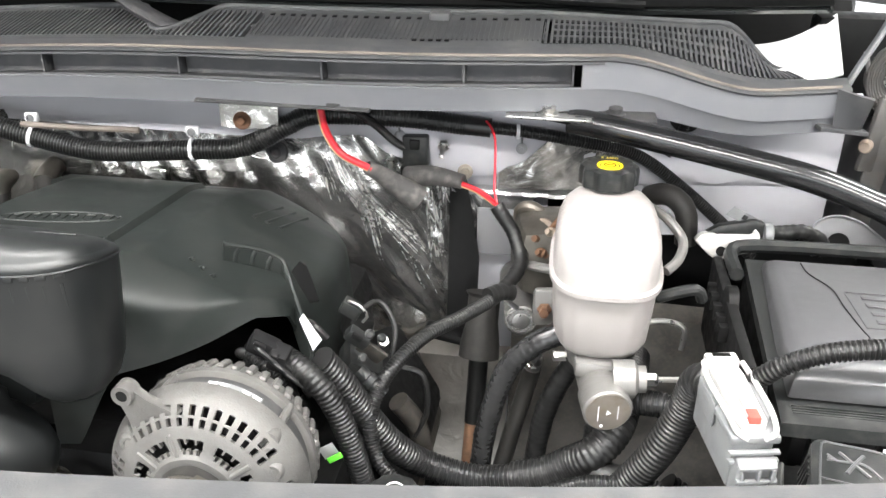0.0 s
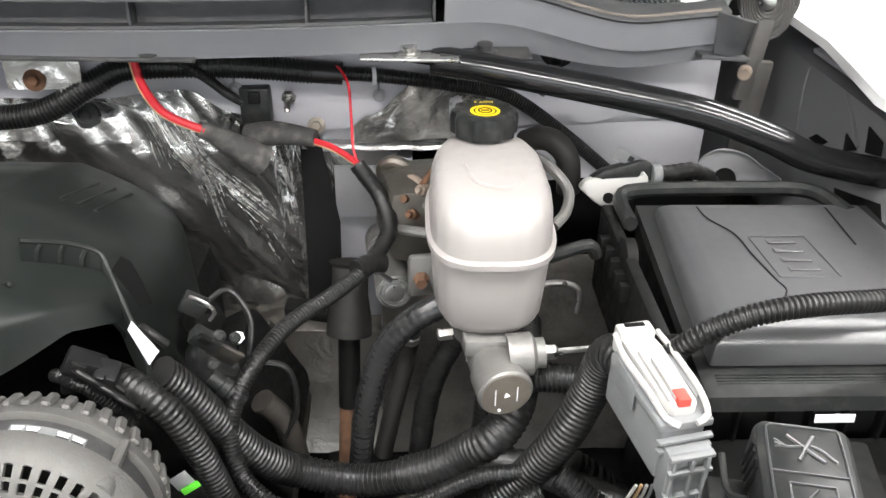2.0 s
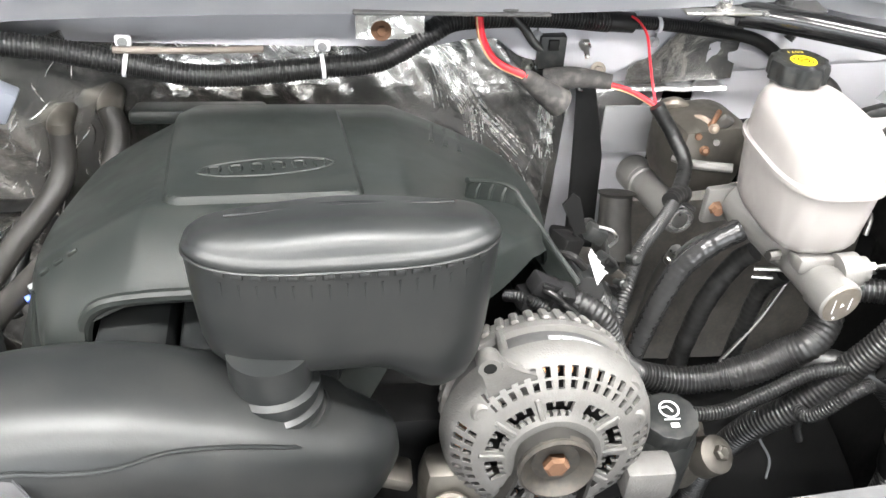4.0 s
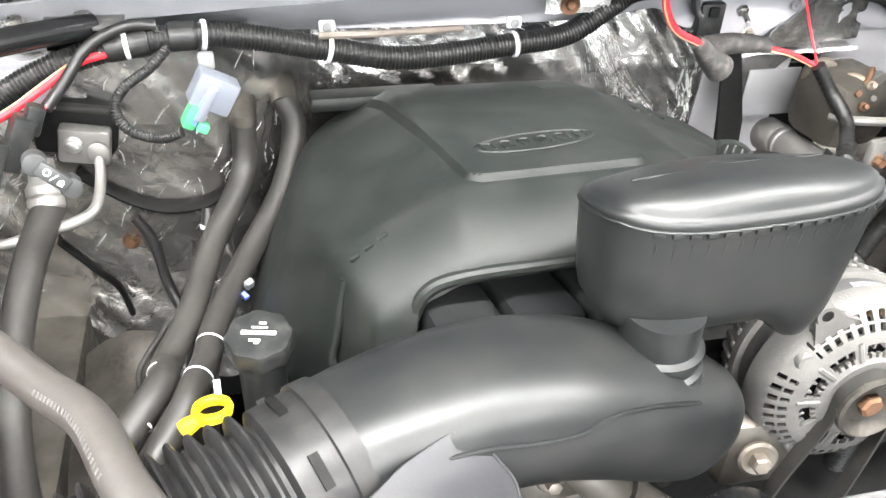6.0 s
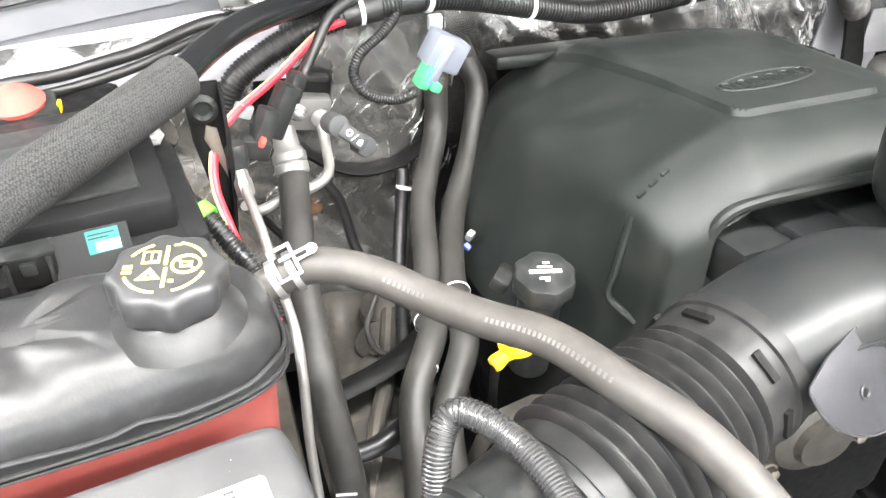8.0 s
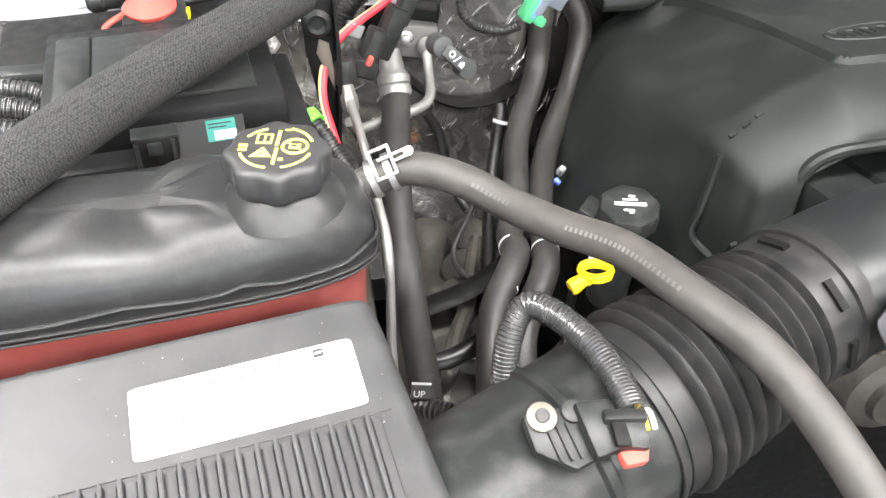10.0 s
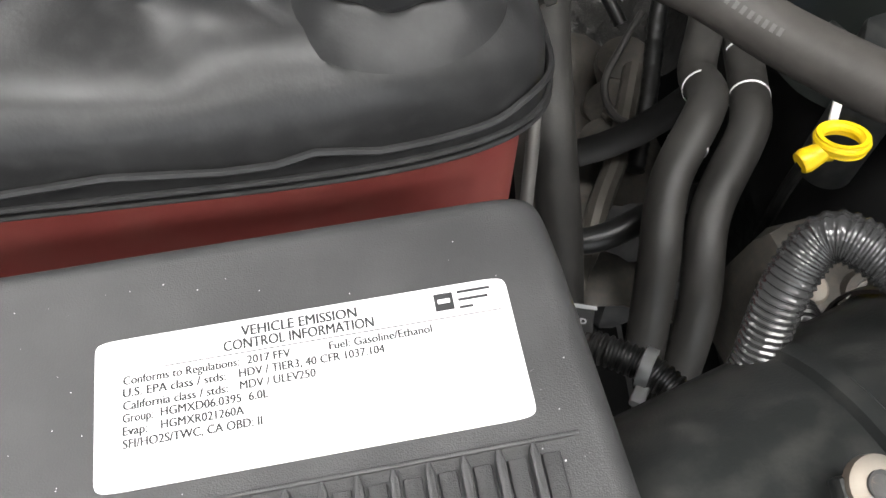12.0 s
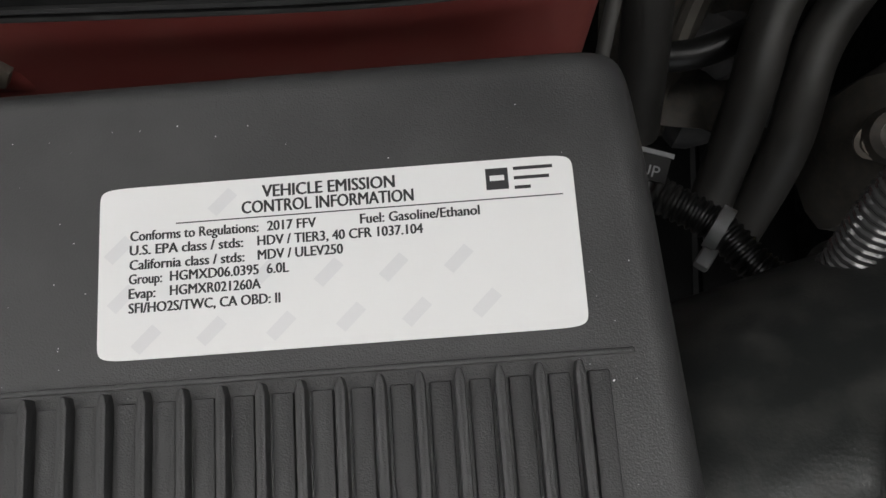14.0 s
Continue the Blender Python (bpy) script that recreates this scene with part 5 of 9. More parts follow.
for x, z in ((0.605, 1.072), (0.535, 1.045)):
    st = thing("firewall_stud", (x, 0.775, z), "bright plated stud with nut on the firewall", "stud", "firewall studs")
    part("nut", lathe([(0.008, 0), (0.008, 0.006), (0.006, 0.007)], (x, 0.785, z), (0, -1, -0.4), 6), STEEL, st)
    part("shank", lathe([(0.0035, 0), (0.0035, 0.022), (0.002, 0.024)], (x, 0.783, z), (0, -1, -0.5), 12), STEEL, st)
bolt("firewall_bolt", (0.632, 0.800, 1.030), (0, -1, 0.3), 0.0065, DULL, "bright plated bolt behind the wire boots")
bolt("rusty_bolt", (0.351, 0.735, 1.106), (0, -1, 0.15), 0.0062, RUST, "rusty brown bolt on a foil tab", 0.006, 1.9)
for c in ((0.352, 0.846, 1.024), (0.11, 0.87, 1.02)):
    g = thing("push_pin", c, "grey plastic push pin holding the foil", "push pin", "push pins")
    part("disc", lathe([(0.016, 0), (0.016, 0.002), (0.009, 0.004), (0.008, 0.002), (0.004, 0.005)], c, (0, -1, 0.25), 28), LGREY if c[0] < 0 else COWLP, g)
bolt("firewall_nut", (-0.184, 0.785, 0.801), (0, -1, 0.1), 0.0075, RUST, "rusty nut on the dusty quilt", 0.009, 1.5)


def red_cable():
    r = thing("red_power_cable", (0.5, 0.72, 1.05), "red power cable with a tan tracer stripe and grey boots", "power cable")
    a = [(0.458, 0.722, 1.145), (0.460, 0.722, 1.128), (0.466, 0.722, 1.101), (0.484, 0.722, 1.074), (0.522, 0.725, 1.054)]
    part("wire", tube(a, 0.0048), REDW, r)
    part("tracer", tube([(x - 0.0028, y - 0.0034, z - 0.0014) for x, y, z in a], 0.0013, 8), TANW, r, "tan tracer stripe")
    part("boot", tube([(0.515, 0.727, 1.056), (0.530, 0.735, 1.045), (0.546, 0.745, 1.029), (0.575, 0.756, 1.006)], 0.0085, 16, 0.004, 1.0, None, 0.019), GREYB, r, "dusty grey rubber boot")
    part("boot", tube([(0.560, 0.775, 1.026), (0.585, 0.765, 1.035), (0.606, 0.758, 1.037), (0.636, 0.749, 1.036)], 0.016, 16, 0.004, 1.0, None, 0.0095), GREYB, r, "dusty grey rubber boot")
    part("boot_end", lathe([(0.010, 0), (0.015, 0.004), (0.016, 0.012), (0.012, 0.02)], (0.566, 0.775, 1.018), (0.3, -0.6, 0.7)), GREYB, r)
    b = [(0.630, 0.750, 1.034), (0.658, 0.735, 1.030), (0.690, 0.712, 1.018)]
    part("wire", tube(b, 0.0034), REDW, r)
    part("tracer", tube([(x, y - 0.0024, z - 0.0026) for x, y, z in b], 0.0014, 8), TANW, r)
    part("thin_wire", tube([(0.660, 0.786, 1.106), (0.666, 0.775, 1.104), (0.674, 0.760, 1.092), (0.677, 0.740, 1.064), (0.679, 0.720, 1.040), (0.683, 0.713, 1.025)], 0.0016, 8), REDW, r)


red_cable()
lp = thing("loop_conduit", (0.65, 0.55, 0.85), "thin ribbed black conduit hanging in a long loop", "wiring harness")
LOOP = [(0.683, 0.710, 1.023), (0.708, 0.700, 0.988), (0.718, 0.670, 0.963), (0.699, 0.630, 0.944), (0.663, 0.580, 0.939), (0.624, 0.530, 0.937), (0.596, 0.480, 0.923), (0.581, 0.450, 0.893), (0.584, 0.435, 0.860),
        (0.602, 0.420, 0.836), (0.642, 0.410, 0.813), (0.697, 0.410, 0.807), (0.752, 0.420, 0.821), (0.802, 0.430, 0.839), (0.848, 0.425, 0.850)]
part("conduit", loom(LOOP[2:], 0.0082, 0.0038, 0.0011), LOOM, lp)
part("taped_end", wrapped(LOOP[:4], 0.0088, wob=0.0012), TAPE, lp)
part("tape_fork", wrapped([(0.712, 0.640, 0.940), (0.700, 0.632, 0.944), (0.685, 0.615, 0.946)], 0.0105, wob=0.0016), TAPE, lp)
part("tape_end", tube([(0.700, 0.628, 0.940), (0.722, 0.622, 0.928)], 0.005, 8, 0.005, 0.4), TAPE, lp)

tk = thing("trunk_harness", (0.7, 0.47, 0.75), "thick ribbed black wiring trunk across the bay", "wiring harness")
part("conduit", loom([(0.535, 0.425, 0.965), (0.551, 0.435, 0.935), (0.572, 0.450, 0.885), (0.599, 0.465, 0.835), (0.632, 0.480, 0.800), (0.691, 0.480, 0.787), (0.749, 0.470, 0.805)], 0.0165, 0.0055, 0.0017), LOOM, tk)
part("taped_branch", loom([(0.735, 0.472, 0.800), (0.770, 0.470, 0.815), (0.793, 0.470, 0.831), (0.817, 0.466, 0.852), (0.838, 0.485, 0.872), (0.850, 0.53, 0.886), (0.860, 0.60, 0.89)], 0.0190, 0.0055, 0.0012), TAPE, tk)
part("taped_branch", wrapped([(0.785, 0.470, 0.828), (0.815, 0.462, 0.832), (0.85, 0.445, 0.835), (0.90, 0.42, 0.83), (0.98, 0.38, 0.82)], 0.014, wob=0.0014), TAPE, tk)
part("side_conduit", loom([(0.843, 0.50, 0.895), (0.87, 0.49, 0.905), (0.93, 0.47, 0.91)], 0.014, 0.005, 0.0016), LOOM, tk)
part("lower_conduit", loom([(0.80, 0.43, 0.79), (0.805, 0.405, 0.80), (0.83, 0.395, 0.84), (0.855, 0.40, 0.85)], 0.008, 0.0038, 0.0011), LOOM, tk)
part("lower_conduit", loom([(0.87, 0.41, 0.86), (0.92, 0.38, 0.835), (0.97, 0.35, 0.83)], 0.012, 0.0045, 0.0014), LOOM, tk)
bs = thing("firewall_strap", (-0.13, 0.75, 0.86), "flat black strap crossing the dusty foil", "strap")
part("strap", tube([(-0.215, 0.735, 0.935), (-0.172, 0.744, 0.893), (-0.129, 0.748, 0.872), (-0.081, 0.748, 0.875), (-0.045, 0.742, 0.90)], 0.0165, 10, 0.006, 0.35), DEEP, bs)
part("tail", tube([(-0.262, 0.762, 0.825), (-0.230, 0.770, 0.772), (-0.209, 0.776, 0.735), (-0.200, 0.776, 0.69)], 0.009, 10, 0.006, 0.5), DEEP, bs)
rh = thing("ribbed_hose", (0.98, 0.45, 0.55), "thick ribbed black hose with a grey clamp band", "hose")
part("hose", loom([(0.890, 0.455, 0.822), (0.915, 0.45, 0.805), (0.950, 0.448, 0.765), (0.975, 0.45, 0.725), (0.990, 0.455, 0.67), (1.0, 0.46, 0.58), (1.0, 0.47, 0.48)], 0.021, 0.0075, 0.0024), LOOM, rh)
part("clamp_band", lathe([(0.0235, -0.006), (0.0245, -0.0055), (0.0245, 0.0055), (0.0235, 0.006)], (0.982, 0.452, 0.700), (0.3, 0.1, -1), 32, caps=False), DULL, rh, "dull grey clamp band")
part("cuff", lathe([(0.026, 0), (0.026, 0.05), (0.024, 0.06)], (0.984, 0.452, 0.692), (0.25, 0.1, -1), 28), DEEP, rh)
gb = thing("steering_gear_box", (0.76, 0.62, 0.50), "dirty brown steering gear housing deep in the bay", "steering gear")
part("housing", lathe([(0.03, 0), (0.045, 0.01), (0.05, 0.05), (0.047, 0.09), (0.03, 0.10), (0.022, 0.13)], (0.76, 0.56, 0.51), (-0.2, 0.25, 1), 28), BROWNM, gb)
part("flange", lathe([(0.058, 0), (0.060, 0.004), (0.060, 0.012), (0.056, 0.016)], (0.755, 0.567, 0.545), (-0.2, 0.25, 1), 6), BROWNM, gb)
for k in range(3):
    part("flange_bolt", lathe([(0.008, 0), (0.008, 0.008), (0.006, 0.010)], (0.755 + 0.045 * math.cos(k * 2.1), 0.567 + 0.045 * math.sin(k * 2.1), 0.561), (-0.2, 0.25, 1), 6), DULL, gb)
pb = thing("pump_bracket", (0.66, 0.43, 0.62), "dirty brown cast bracket beside the steering reservoir", "bracket")
part("arm", rbox((0.69, 0.44, 0.70), (0.05, 0.05, 0.07), 0.012, (10, 20, 15)), BROWNM, pb)
part("boss", lathe([(0.022, 0), (0.024, 0.006), (0.022, 0.03), (0.012, 0.034)], (0.705, 0.425, 0.715), (0.3, -0.5, 0.8), 24), BROWNM, pb)
part("bolt", lathe([(0.009, 0), (0.009, 0.009), (0.006, 0.011)], (0.715, 0.409, 0.741), (0.3, -0.5, 0.8), 6), BROWNM, pb)

dc = thing("alternator_conduit", (0.54, 0.4, 0.8), "taped black conduit running down behind the alternator", "wiring harness")
part("conduit", loom([(0.500, 0.425, 0.962), (0.512, 0.412, 0.969), (0.530, 0.400, 0.966), (0.546, 0.396, 0.952), (0.560, 0.398, 0.922), (0.571, 0.402, 0.880), (0.581, 0.410, 0.820), (0.585, 0.42, 0.76)], 0.0122, 0.0048, 0.0010), LOOM, dc)
part("paper_tag", sheet([[V((0.527, 0.412, 1.026)), V((0.5445, 0.410, 0.999))], [V((0.524, 0.408, 1.021)), V((0.5365, 0.405, 0.989))]], 0.0006), INK_G, dc, "white printed paper tag")
for k in range(4):
    p = V((0.5245, 0.407, 1.0225)).lerp(V((0.542, 0.406, 0.997)), 0.08 + 0.25 * k)
    part("tag_bar", rbox(p + V((0.004, 0.001, 0.001)), (0.0016, 0.001, 0.005), 0.0002, (0, -48, 0)), INK_G, dc)
part("paper_tag", rbox((0.552, 0.385, 0.885), (0.014, 0.002, 0.016), 0.0005, (-10, 60, 0)), LGREY, dc)
part("tag_stripe", rbox((0.559, 0.383, 0.879), (0.006, 0.0024, 0.016), 0.0005, (-10, 60, 0)), LIME, dc)
part("clamp_ring", lathe([(0.018, -0.003), (0.019, 0), (0.018, 0.003)], (0.583, 0.413, 0.80), (0.1, 0.15, -1), 24, caps=False), STEEL, dc)

# ---- brake hydraulics ----
def brake_unit():
    res = thing("brake_fluid_reservoir", (0.812, 0.575, 0.94), "white translucent plastic brake fluid reservoir with a black cap", "fluid reservoir")
    secs = []
    for z, a, b, cy in ((0.946, 0.040, 0.066, 0.573), (0.949, 0.046, 0.073, 0.573), (0.960, 0.051, 0.080, 0.573), (0.990, 0.0535, 0.084, 0.573), (1.0245, 0.0555, 0.087, 0.573), (1.0265, 0.0595, 0.092, 0.573), (1.0315, 0.0595, 0.092, 0.573),
                        (1.0335, 0.0560, 0.087, 0.573), (1.046, 0.0555, 0.086, 0.573), (1.058, 0.0550, 0.084, 0.574), (1.068, 0.0535, 0.080, 0.577), (1.076, 0.0500, 0.073, 0.582), (1.081, 0.043, 0.062, 0.592), (1.0835, 0.032, 0.044, 0.608)):
        ring = squircle((0.814, cy, z), (1, 0, 0), (0, 1, 0), a, b, 3.2, 72)
        if z < 1.02 or 1.035 < z < 1.07:
            ring = [V((0.814, cy, z)) + (p - V((0.814, cy, z))) * (1 - 0.012 * max(0.0, math.cos(i * math.tau / 72 * 18))) for i, p in enumerate(ring)]
        secs.append(ring)
    part("body", loft(secs), WHITE, res, angle=40)
    part("dimple_bar", tube([(0.79, 0.575, 1.0822), (0.80, 0.54, 1.0805), (0.825, 0.53, 1.0798), (0.84, 0.55, 1.0805)], 0.003, 8), WHITE, res)
    part("neck", lathe([(0.026, 0), (0.026, 0.016)], (0.813, 0.648, 1.072), (0, 0, 1)), WHITE, res)
    cap = part("cap", lathe([(0.0295, 0), (0.0318, 0.001, 1), (0.0322, 0.017, 1), (0.0308, 0.022, 1), (0.026, 0.0245), (0.019, 0.0235)], (0.813, 0.648, 1.086), (0, 0, 1), 80, 10, 0.05), PLASTIC, res, "black ribbed screw cap with yellow print")
    m = flat_on((0.813, 0.648, 1.1105), (-1, 0, 0), (0, -1, 0))
    part("cap_mark", lathe([(0.0095, 0), (0.0095, 0.0004), (0.0065, 0.0005)], (0.813, 0.642, 1.1096)), YELLOW, cap, "yellow oval mark")
    part("cap_mark_line", lathe([(0.0070, 0.0004), (0.0070, 0.0009), (0.0056, 0.0009), (0.0056, 0.0004)], (0.813, 0.642, 1.1096), caps=False), DEEP, cap, "dark line in the mark")
    part("cap_mark_bar", rbox((0.813, 0.642, 1.1103), (0.008, 0.002, 0.0006), 0), DEEP, cap)
    part("cap_mark_ring", lathe([(0.0145, 0), (0.0145, 0.0003), (0.0115, 0.0003), (0.0115, 0)], (0.813, 0.642, 1.1096), caps=False), YELLOW, cap)
    part("cap_print", lettering("DOT 3", 0.0065, m @ pose(0, -0.0185, 0), align="CENTER"), INK_Y, cap)
    mc = thing("brake_master_cylinder", (0.81, 0.53, 0.88), "dull cast aluminium brake master cylinder", "master cylinder")
    f, bk = V((0.825, 0.453, 0.916)), V((0.790, 0.640, 0.928))
    ax = (bk - f)
    L = ax.length
    part("barrel", lathe([(0.0235, 0.0), (0.0255, 0.002), (0.0255, 0.030), (0.023, 0.034), (0.022, 0.09), (0.026, 0.10), (0.026, 0.15), (0.030, 0.16), (0.030, L)], f, ax, 40), ALU, mc)
    part("end_face", lathe([(0.0225, 0), (0.0225, -0.001)], f, ax, 40), DULL, mc)
    fm = flat_on(f - ax.normalized() * 0.0014, (-1, -0.18, 0), (0, 0, -1))
    part("stamp_bar", rbox(fm @ V((-0.010, 0.0, 0.0)), (0.001, 0.0006, 0.016), 0), INK_G, mc)
    part("stamp_bar", rbox(fm @ V((0.010, 0.001, 0.0)), (0.001, 0.0006, 0.018), 0), INK_G, mc)
    part("stamp_mark", lathe([(0.003, 0), (0.003, 0.0008)], fm @ V((0, 0, 0)), -ax, 3), INK_W, mc)
    part("stamp_dot", lathe([(0.0016, 0), (0.0016, 0.0008)], fm @ V((0.006, 0.016, 0)), -ax, 12), INK_W, mc)
    for y in (0.505, 0.60):
        part("saddle", rbox((0.812, y, 0.937), (0.046, 0.03, 0.02), 0.005), ALU, mc)
    part("port_boss", lathe([(0.020, 0), (0.020, 0.022), (0.014, 0.026), (0.014, 0.034)], (0.828, 0.485, 0.935), (1, 0.05, 0.05)), ALU, mc)
    part("fitting", lathe([(0.0075, 0), (0.0075, 0.010), (0.005, 0.012)], (0.862, 0.486, 0.937), (1, 0.05, 0.05), 6), STEEL, mc)
    part("side_bolt", lathe([(0.006, 0), (0.006, 0.014)], (0.78, 0.52, 0.935), (-1, -0.2, 0), 6), STEEL, mc)
    part("flange", rbox((0.780, 0.645, 0.925), (0.085, 0.012, 0.05), 0.005, (0, 0, 10)), ALU, mc)
    part("flange_nut", lathe([(0.009, 0), (0.009, 0.010), (0.006, 0.012), (0.006, 0.02)], (0.752, 0.642, 0.924), (0, -1, 0), 6), RUST, mc)
    part("brake_pipe", tube([(0.873, 0.487, 0.9375), (0.93, 0.49, 0.941), (1.00, 0.50, 0.94)], 0.003, 8), STEEL, mc)
    part("brake_pipe", tube([(0.848, 0.56, 0.955), (0.880, 0.565, 0.962), (0.905, 0.565, 0.955), (0.905, 0.56, 0.93)], 0.003, 8), STEEL, mc)
    bo = thing("brake_booster", (0.72, 0.75, 0.85), "dirty hydraulic brake booster with rusty fittings", "brake booster")
    part("body", rbox((0.755, 0.735, 0.955), (0.10, 0.10, 0.10), 0.025, (0, 0, 10)), BROWNM, bo)
    part("canister", lathe([(0.0175, 0.0), (0.0200, 0.0015), (0.0208, 0.005), (0.0208, 0.105), (0.0235, 0.107), (0.0240, 0.112), (0.0225, 0.116), (0.0250, 0.120), (0.0250, 0.150), (0.022, 0.155)], (0.7235, 0.660, 0.889), (-0.10, 1.0, -0.10), 36), ALU, bo, "satin metal pressure canister")
    cm = flat_on((0.7235, 0.660, 0.889), (1, 0.1, 0), (0, 0.1, 1))
    cx = V((-0.10, 1.0, -0.10)).normalized()
    part("canister_ring", lathe([(0.0178, 0), (0.0178, -0.0008), (0.0162, -0.0008), (0.0162, 0)], (0.7235, 0.660, 0.889), cx, 36, caps=False), STEEL, bo)
    part("canister_disc", lathe([(0.0105, 0), (0.0105, -0.0010), (0.009, -0.0012)], (0.7235, 0.660, 0.889), cx, 30), STEEL, bo)
    for i in range(18):
        a = math.tau * i / 18
        d = cm.to_3x3() @ V((math.cos(a), math.sin(a), 0))
        part("stamp_tick", rbox(V((0.7235, 0.660, 0.889)) + (d - cx * d.dot(cx)) * 0.0135 - cx * 0.0002, (0.0016, 0.0012, 0.0022), 0), LGREY, bo)
    part("accumulator_pipe", tube([(0.713, 0.760, 0.975), (0.709, 0.757, 0.997), (0.723, 0.750, 1.008), (0.739, 0.750, 0.998), (0.750, 0.745, 0.975)], 0.0075, 10), DULL, bo)
    part("return_pipe", tube([(0.715, 0.700, 0.957), (0.728, 0.685, 0.957), (0.748, 0.670, 0.961), (0.775, 0.66, 0.963)], 0.006, 10), ALU, bo)
    for c, s, mt in (((0.742, 0.705, 0.983), 0.008, RUST), ((0.757, 0.70, 0.996), 0.006, TAN), ((0.747, 0.69, 0.972), 0.006, RUST), ((0.766, 0.705, 0.975), 0.0075, HINGE)):
        part("fitting", lathe([(s * 1.3, 0), (s * 1.3, 0.004), (s, 0.005), (s, 0.018), (s * 0.6, 0.020), (s * 0.5, 0.028)], c, (-0.3, -0.8, 0.4), 14), mt, bo, "rusty hex fitting")
    part("bent_pipe", tube([(0.735, 0.73, 0.99), (0.742, 0.715, 1.004), (0.752, 0.705, 1.003), (0.762, 0.695, 0.992), (0.764, 0.69, 0.975)], 0.0042, 10), TAN, bo, "tan corroded pipe")
    part("bent_pipe", tube([(0.765, 0.71, 1.015), (0.756, 0.70, 1.006), (0.748, 0.70, 0.99), (0.752, 0.695, 0.97)], 0.0035, 10), RUST, bo)
    part("clip", rbox((0.770, 0.70, 1.005), (0.016, 0.010, 0.020), 0.004, (20, 30, 0)), HINGE, bo)
    part("bracket_plate", rbox((0.690, 0.80, 0.945), (0.08, 0.004, 0.07), 0.002), SHADED_PAINT, bo, "grey mounting plate")
    part("side_pipe", tube([(0.872, 0.72, 1.03), (0.890, 0.690, 1.028), (0.906, 0.665, 1.014), (0.900, 0.635, 1.004), (0.884, 0.615, 0.996)], 0.0058, 10), ALU, bo)
    part("side_hose", tube([(0.872, 0.760, 1.028), (0.885, 0.742, 1.040), (0.900, 0.730, 1.040), (0.914, 0.722, 1.024), (0.918, 0.720, 0.985)], 0.0135, 14), RUBBER, bo)
    part("sensor_plug", tube([(0.875, 0.575, 0.985), (0.895, 0.572, 0.995), (0.915, 0.575, 0.998), (0.922, 0.578, 0.985)], 0.0065, 10), PLASTIC, bo)
    st = thing("steering_shaft", (0.665, 0.70, 0.6), "black steering shaft with a bare rusty lower end", "steering shaft")
    part("boot", lathe([(0.028, 0), (0.027, 0.02), (0.022, 0.05), (0.022, 0.085), (0.026, 0.09)], (0.666, 0.718, 0.792), (0.02, 0.22, 0.6)), RUBBER, st)
    part("shaft", tube([(0.667, 0.728, 0.82), (0.666, 0.712, 0.775), (0.665, 0.690, 0.702)], 0.0135), DEEP, st)
    part("lower_end", tube([(0.665, 0.690, 0.702), (0.662, 0.672, 0.63), (0.66, 0.66, 0.58)], 0.0125), RUST, st, "bare rusty brown steel")
    ln = thing("brake_hose", (0.73, 0.68, 0.65), "black brake hose with a plated crimp", "hose")
    part("pipe", tube([(0.785, 0.62, 0.896), (0.765, 0.64, 0.88), (0.750, 0.66, 0.853), (0.743, 0.68, 0.82)], 0.0055, 10), ALU, ln)
    part("crimp", lathe([(0.009, 0), (0.0105, 0.004), (0.0105, 0.012), (0.008, 0.014), (0.0105, 0.016), (0.0105, 0.026), (0.009, 0.03)], (0.744, 0.684, 0.825), (-0.1, 0.35, -0.9)), STEEL, ln)
    part("hose", tube([(0.741, 0.694, 0.80), (0.736, 0.70, 0.77), (0.720, 0.69, 0.70), (0.705, 0.68, 0.63)], 0.012), OLDRUB, ln)
    for name, label, pts, r, mat in (("wrapped_hose", "foil wrapped black hose behind the brake cylinder", [(0.775, 0.60, 0.915), (0.745, 0.60, 0.895), (0.712, 0.605, 0.85), (0.690, 0.61, 0.76), (0.68, 0.62, 0.66)], 0.0135, SHINYTAPE),
                                         ("black_hose", "black rubber hose behind the brake cylinder", [(0.80, 0.60, 0.88), (0.785, 0.61, 0.855), (0.763, 0.615, 0.79), (0.752, 0.62, 0.70), (0.75, 0.62, 0.62)], 0.0125, TAPE),
                                         ("black_hose", "black rubber hose behind the brake cylinder", [(0.835, 0.58, 0.86), (0.825, 0.60, 0.82), (0.822, 0.61, 0.74), (0.82, 0.62, 0.64)], 0.0105, TAPE)):
        h = thing(name, tuple(V(pts[-1]) - V((0, 0, r))), label, "hose", "brake hoses")
        part("hose", wrapped(pts, r, wob=0.0016), mat, h)
    for pts in ([(0.80, 0.59, 0.862), (0.835, 0.58, 0.866), (0.87, 0.575, 0.86)], [(0.80, 0.59, 0.850), (0.835, 0.58, 0.853), (0.87, 0.575, 0.85)], [(0.858, 0.60, 0.84), (0.835, 0.60, 0.77), (0.800, 0.60, 0.70)]):
        pp = thing("brake_pipe", tuple(V(pts[-1]) - V((0, 0, 0.003))), "thin plated steel brake pipe", "pipe", "brake pipes")
        part("pipe", tube(pts, 0.0026, 8), STEEL, pp)
    sc = thing("small_conduit", (0.83, 0.44, 0.70), "thin corrugated conduit hanging in a loop", "conduit")
    part("conduit", loom([(0.875, 0.45, 0.812), (0.855, 0.45, 0.820), (0.837, 0.45, 0.805), (0.828, 0.45, 0.775), (0.828, 0.45, 0.735), (0.838, 0.45, 0.71)], 0.0055, 0.0028, 0.0009), LOOM, sc)
    lw = thing("loose_wire", (0.80, 0.45, 0.62), "thin white wires hanging under the harness", "wire")
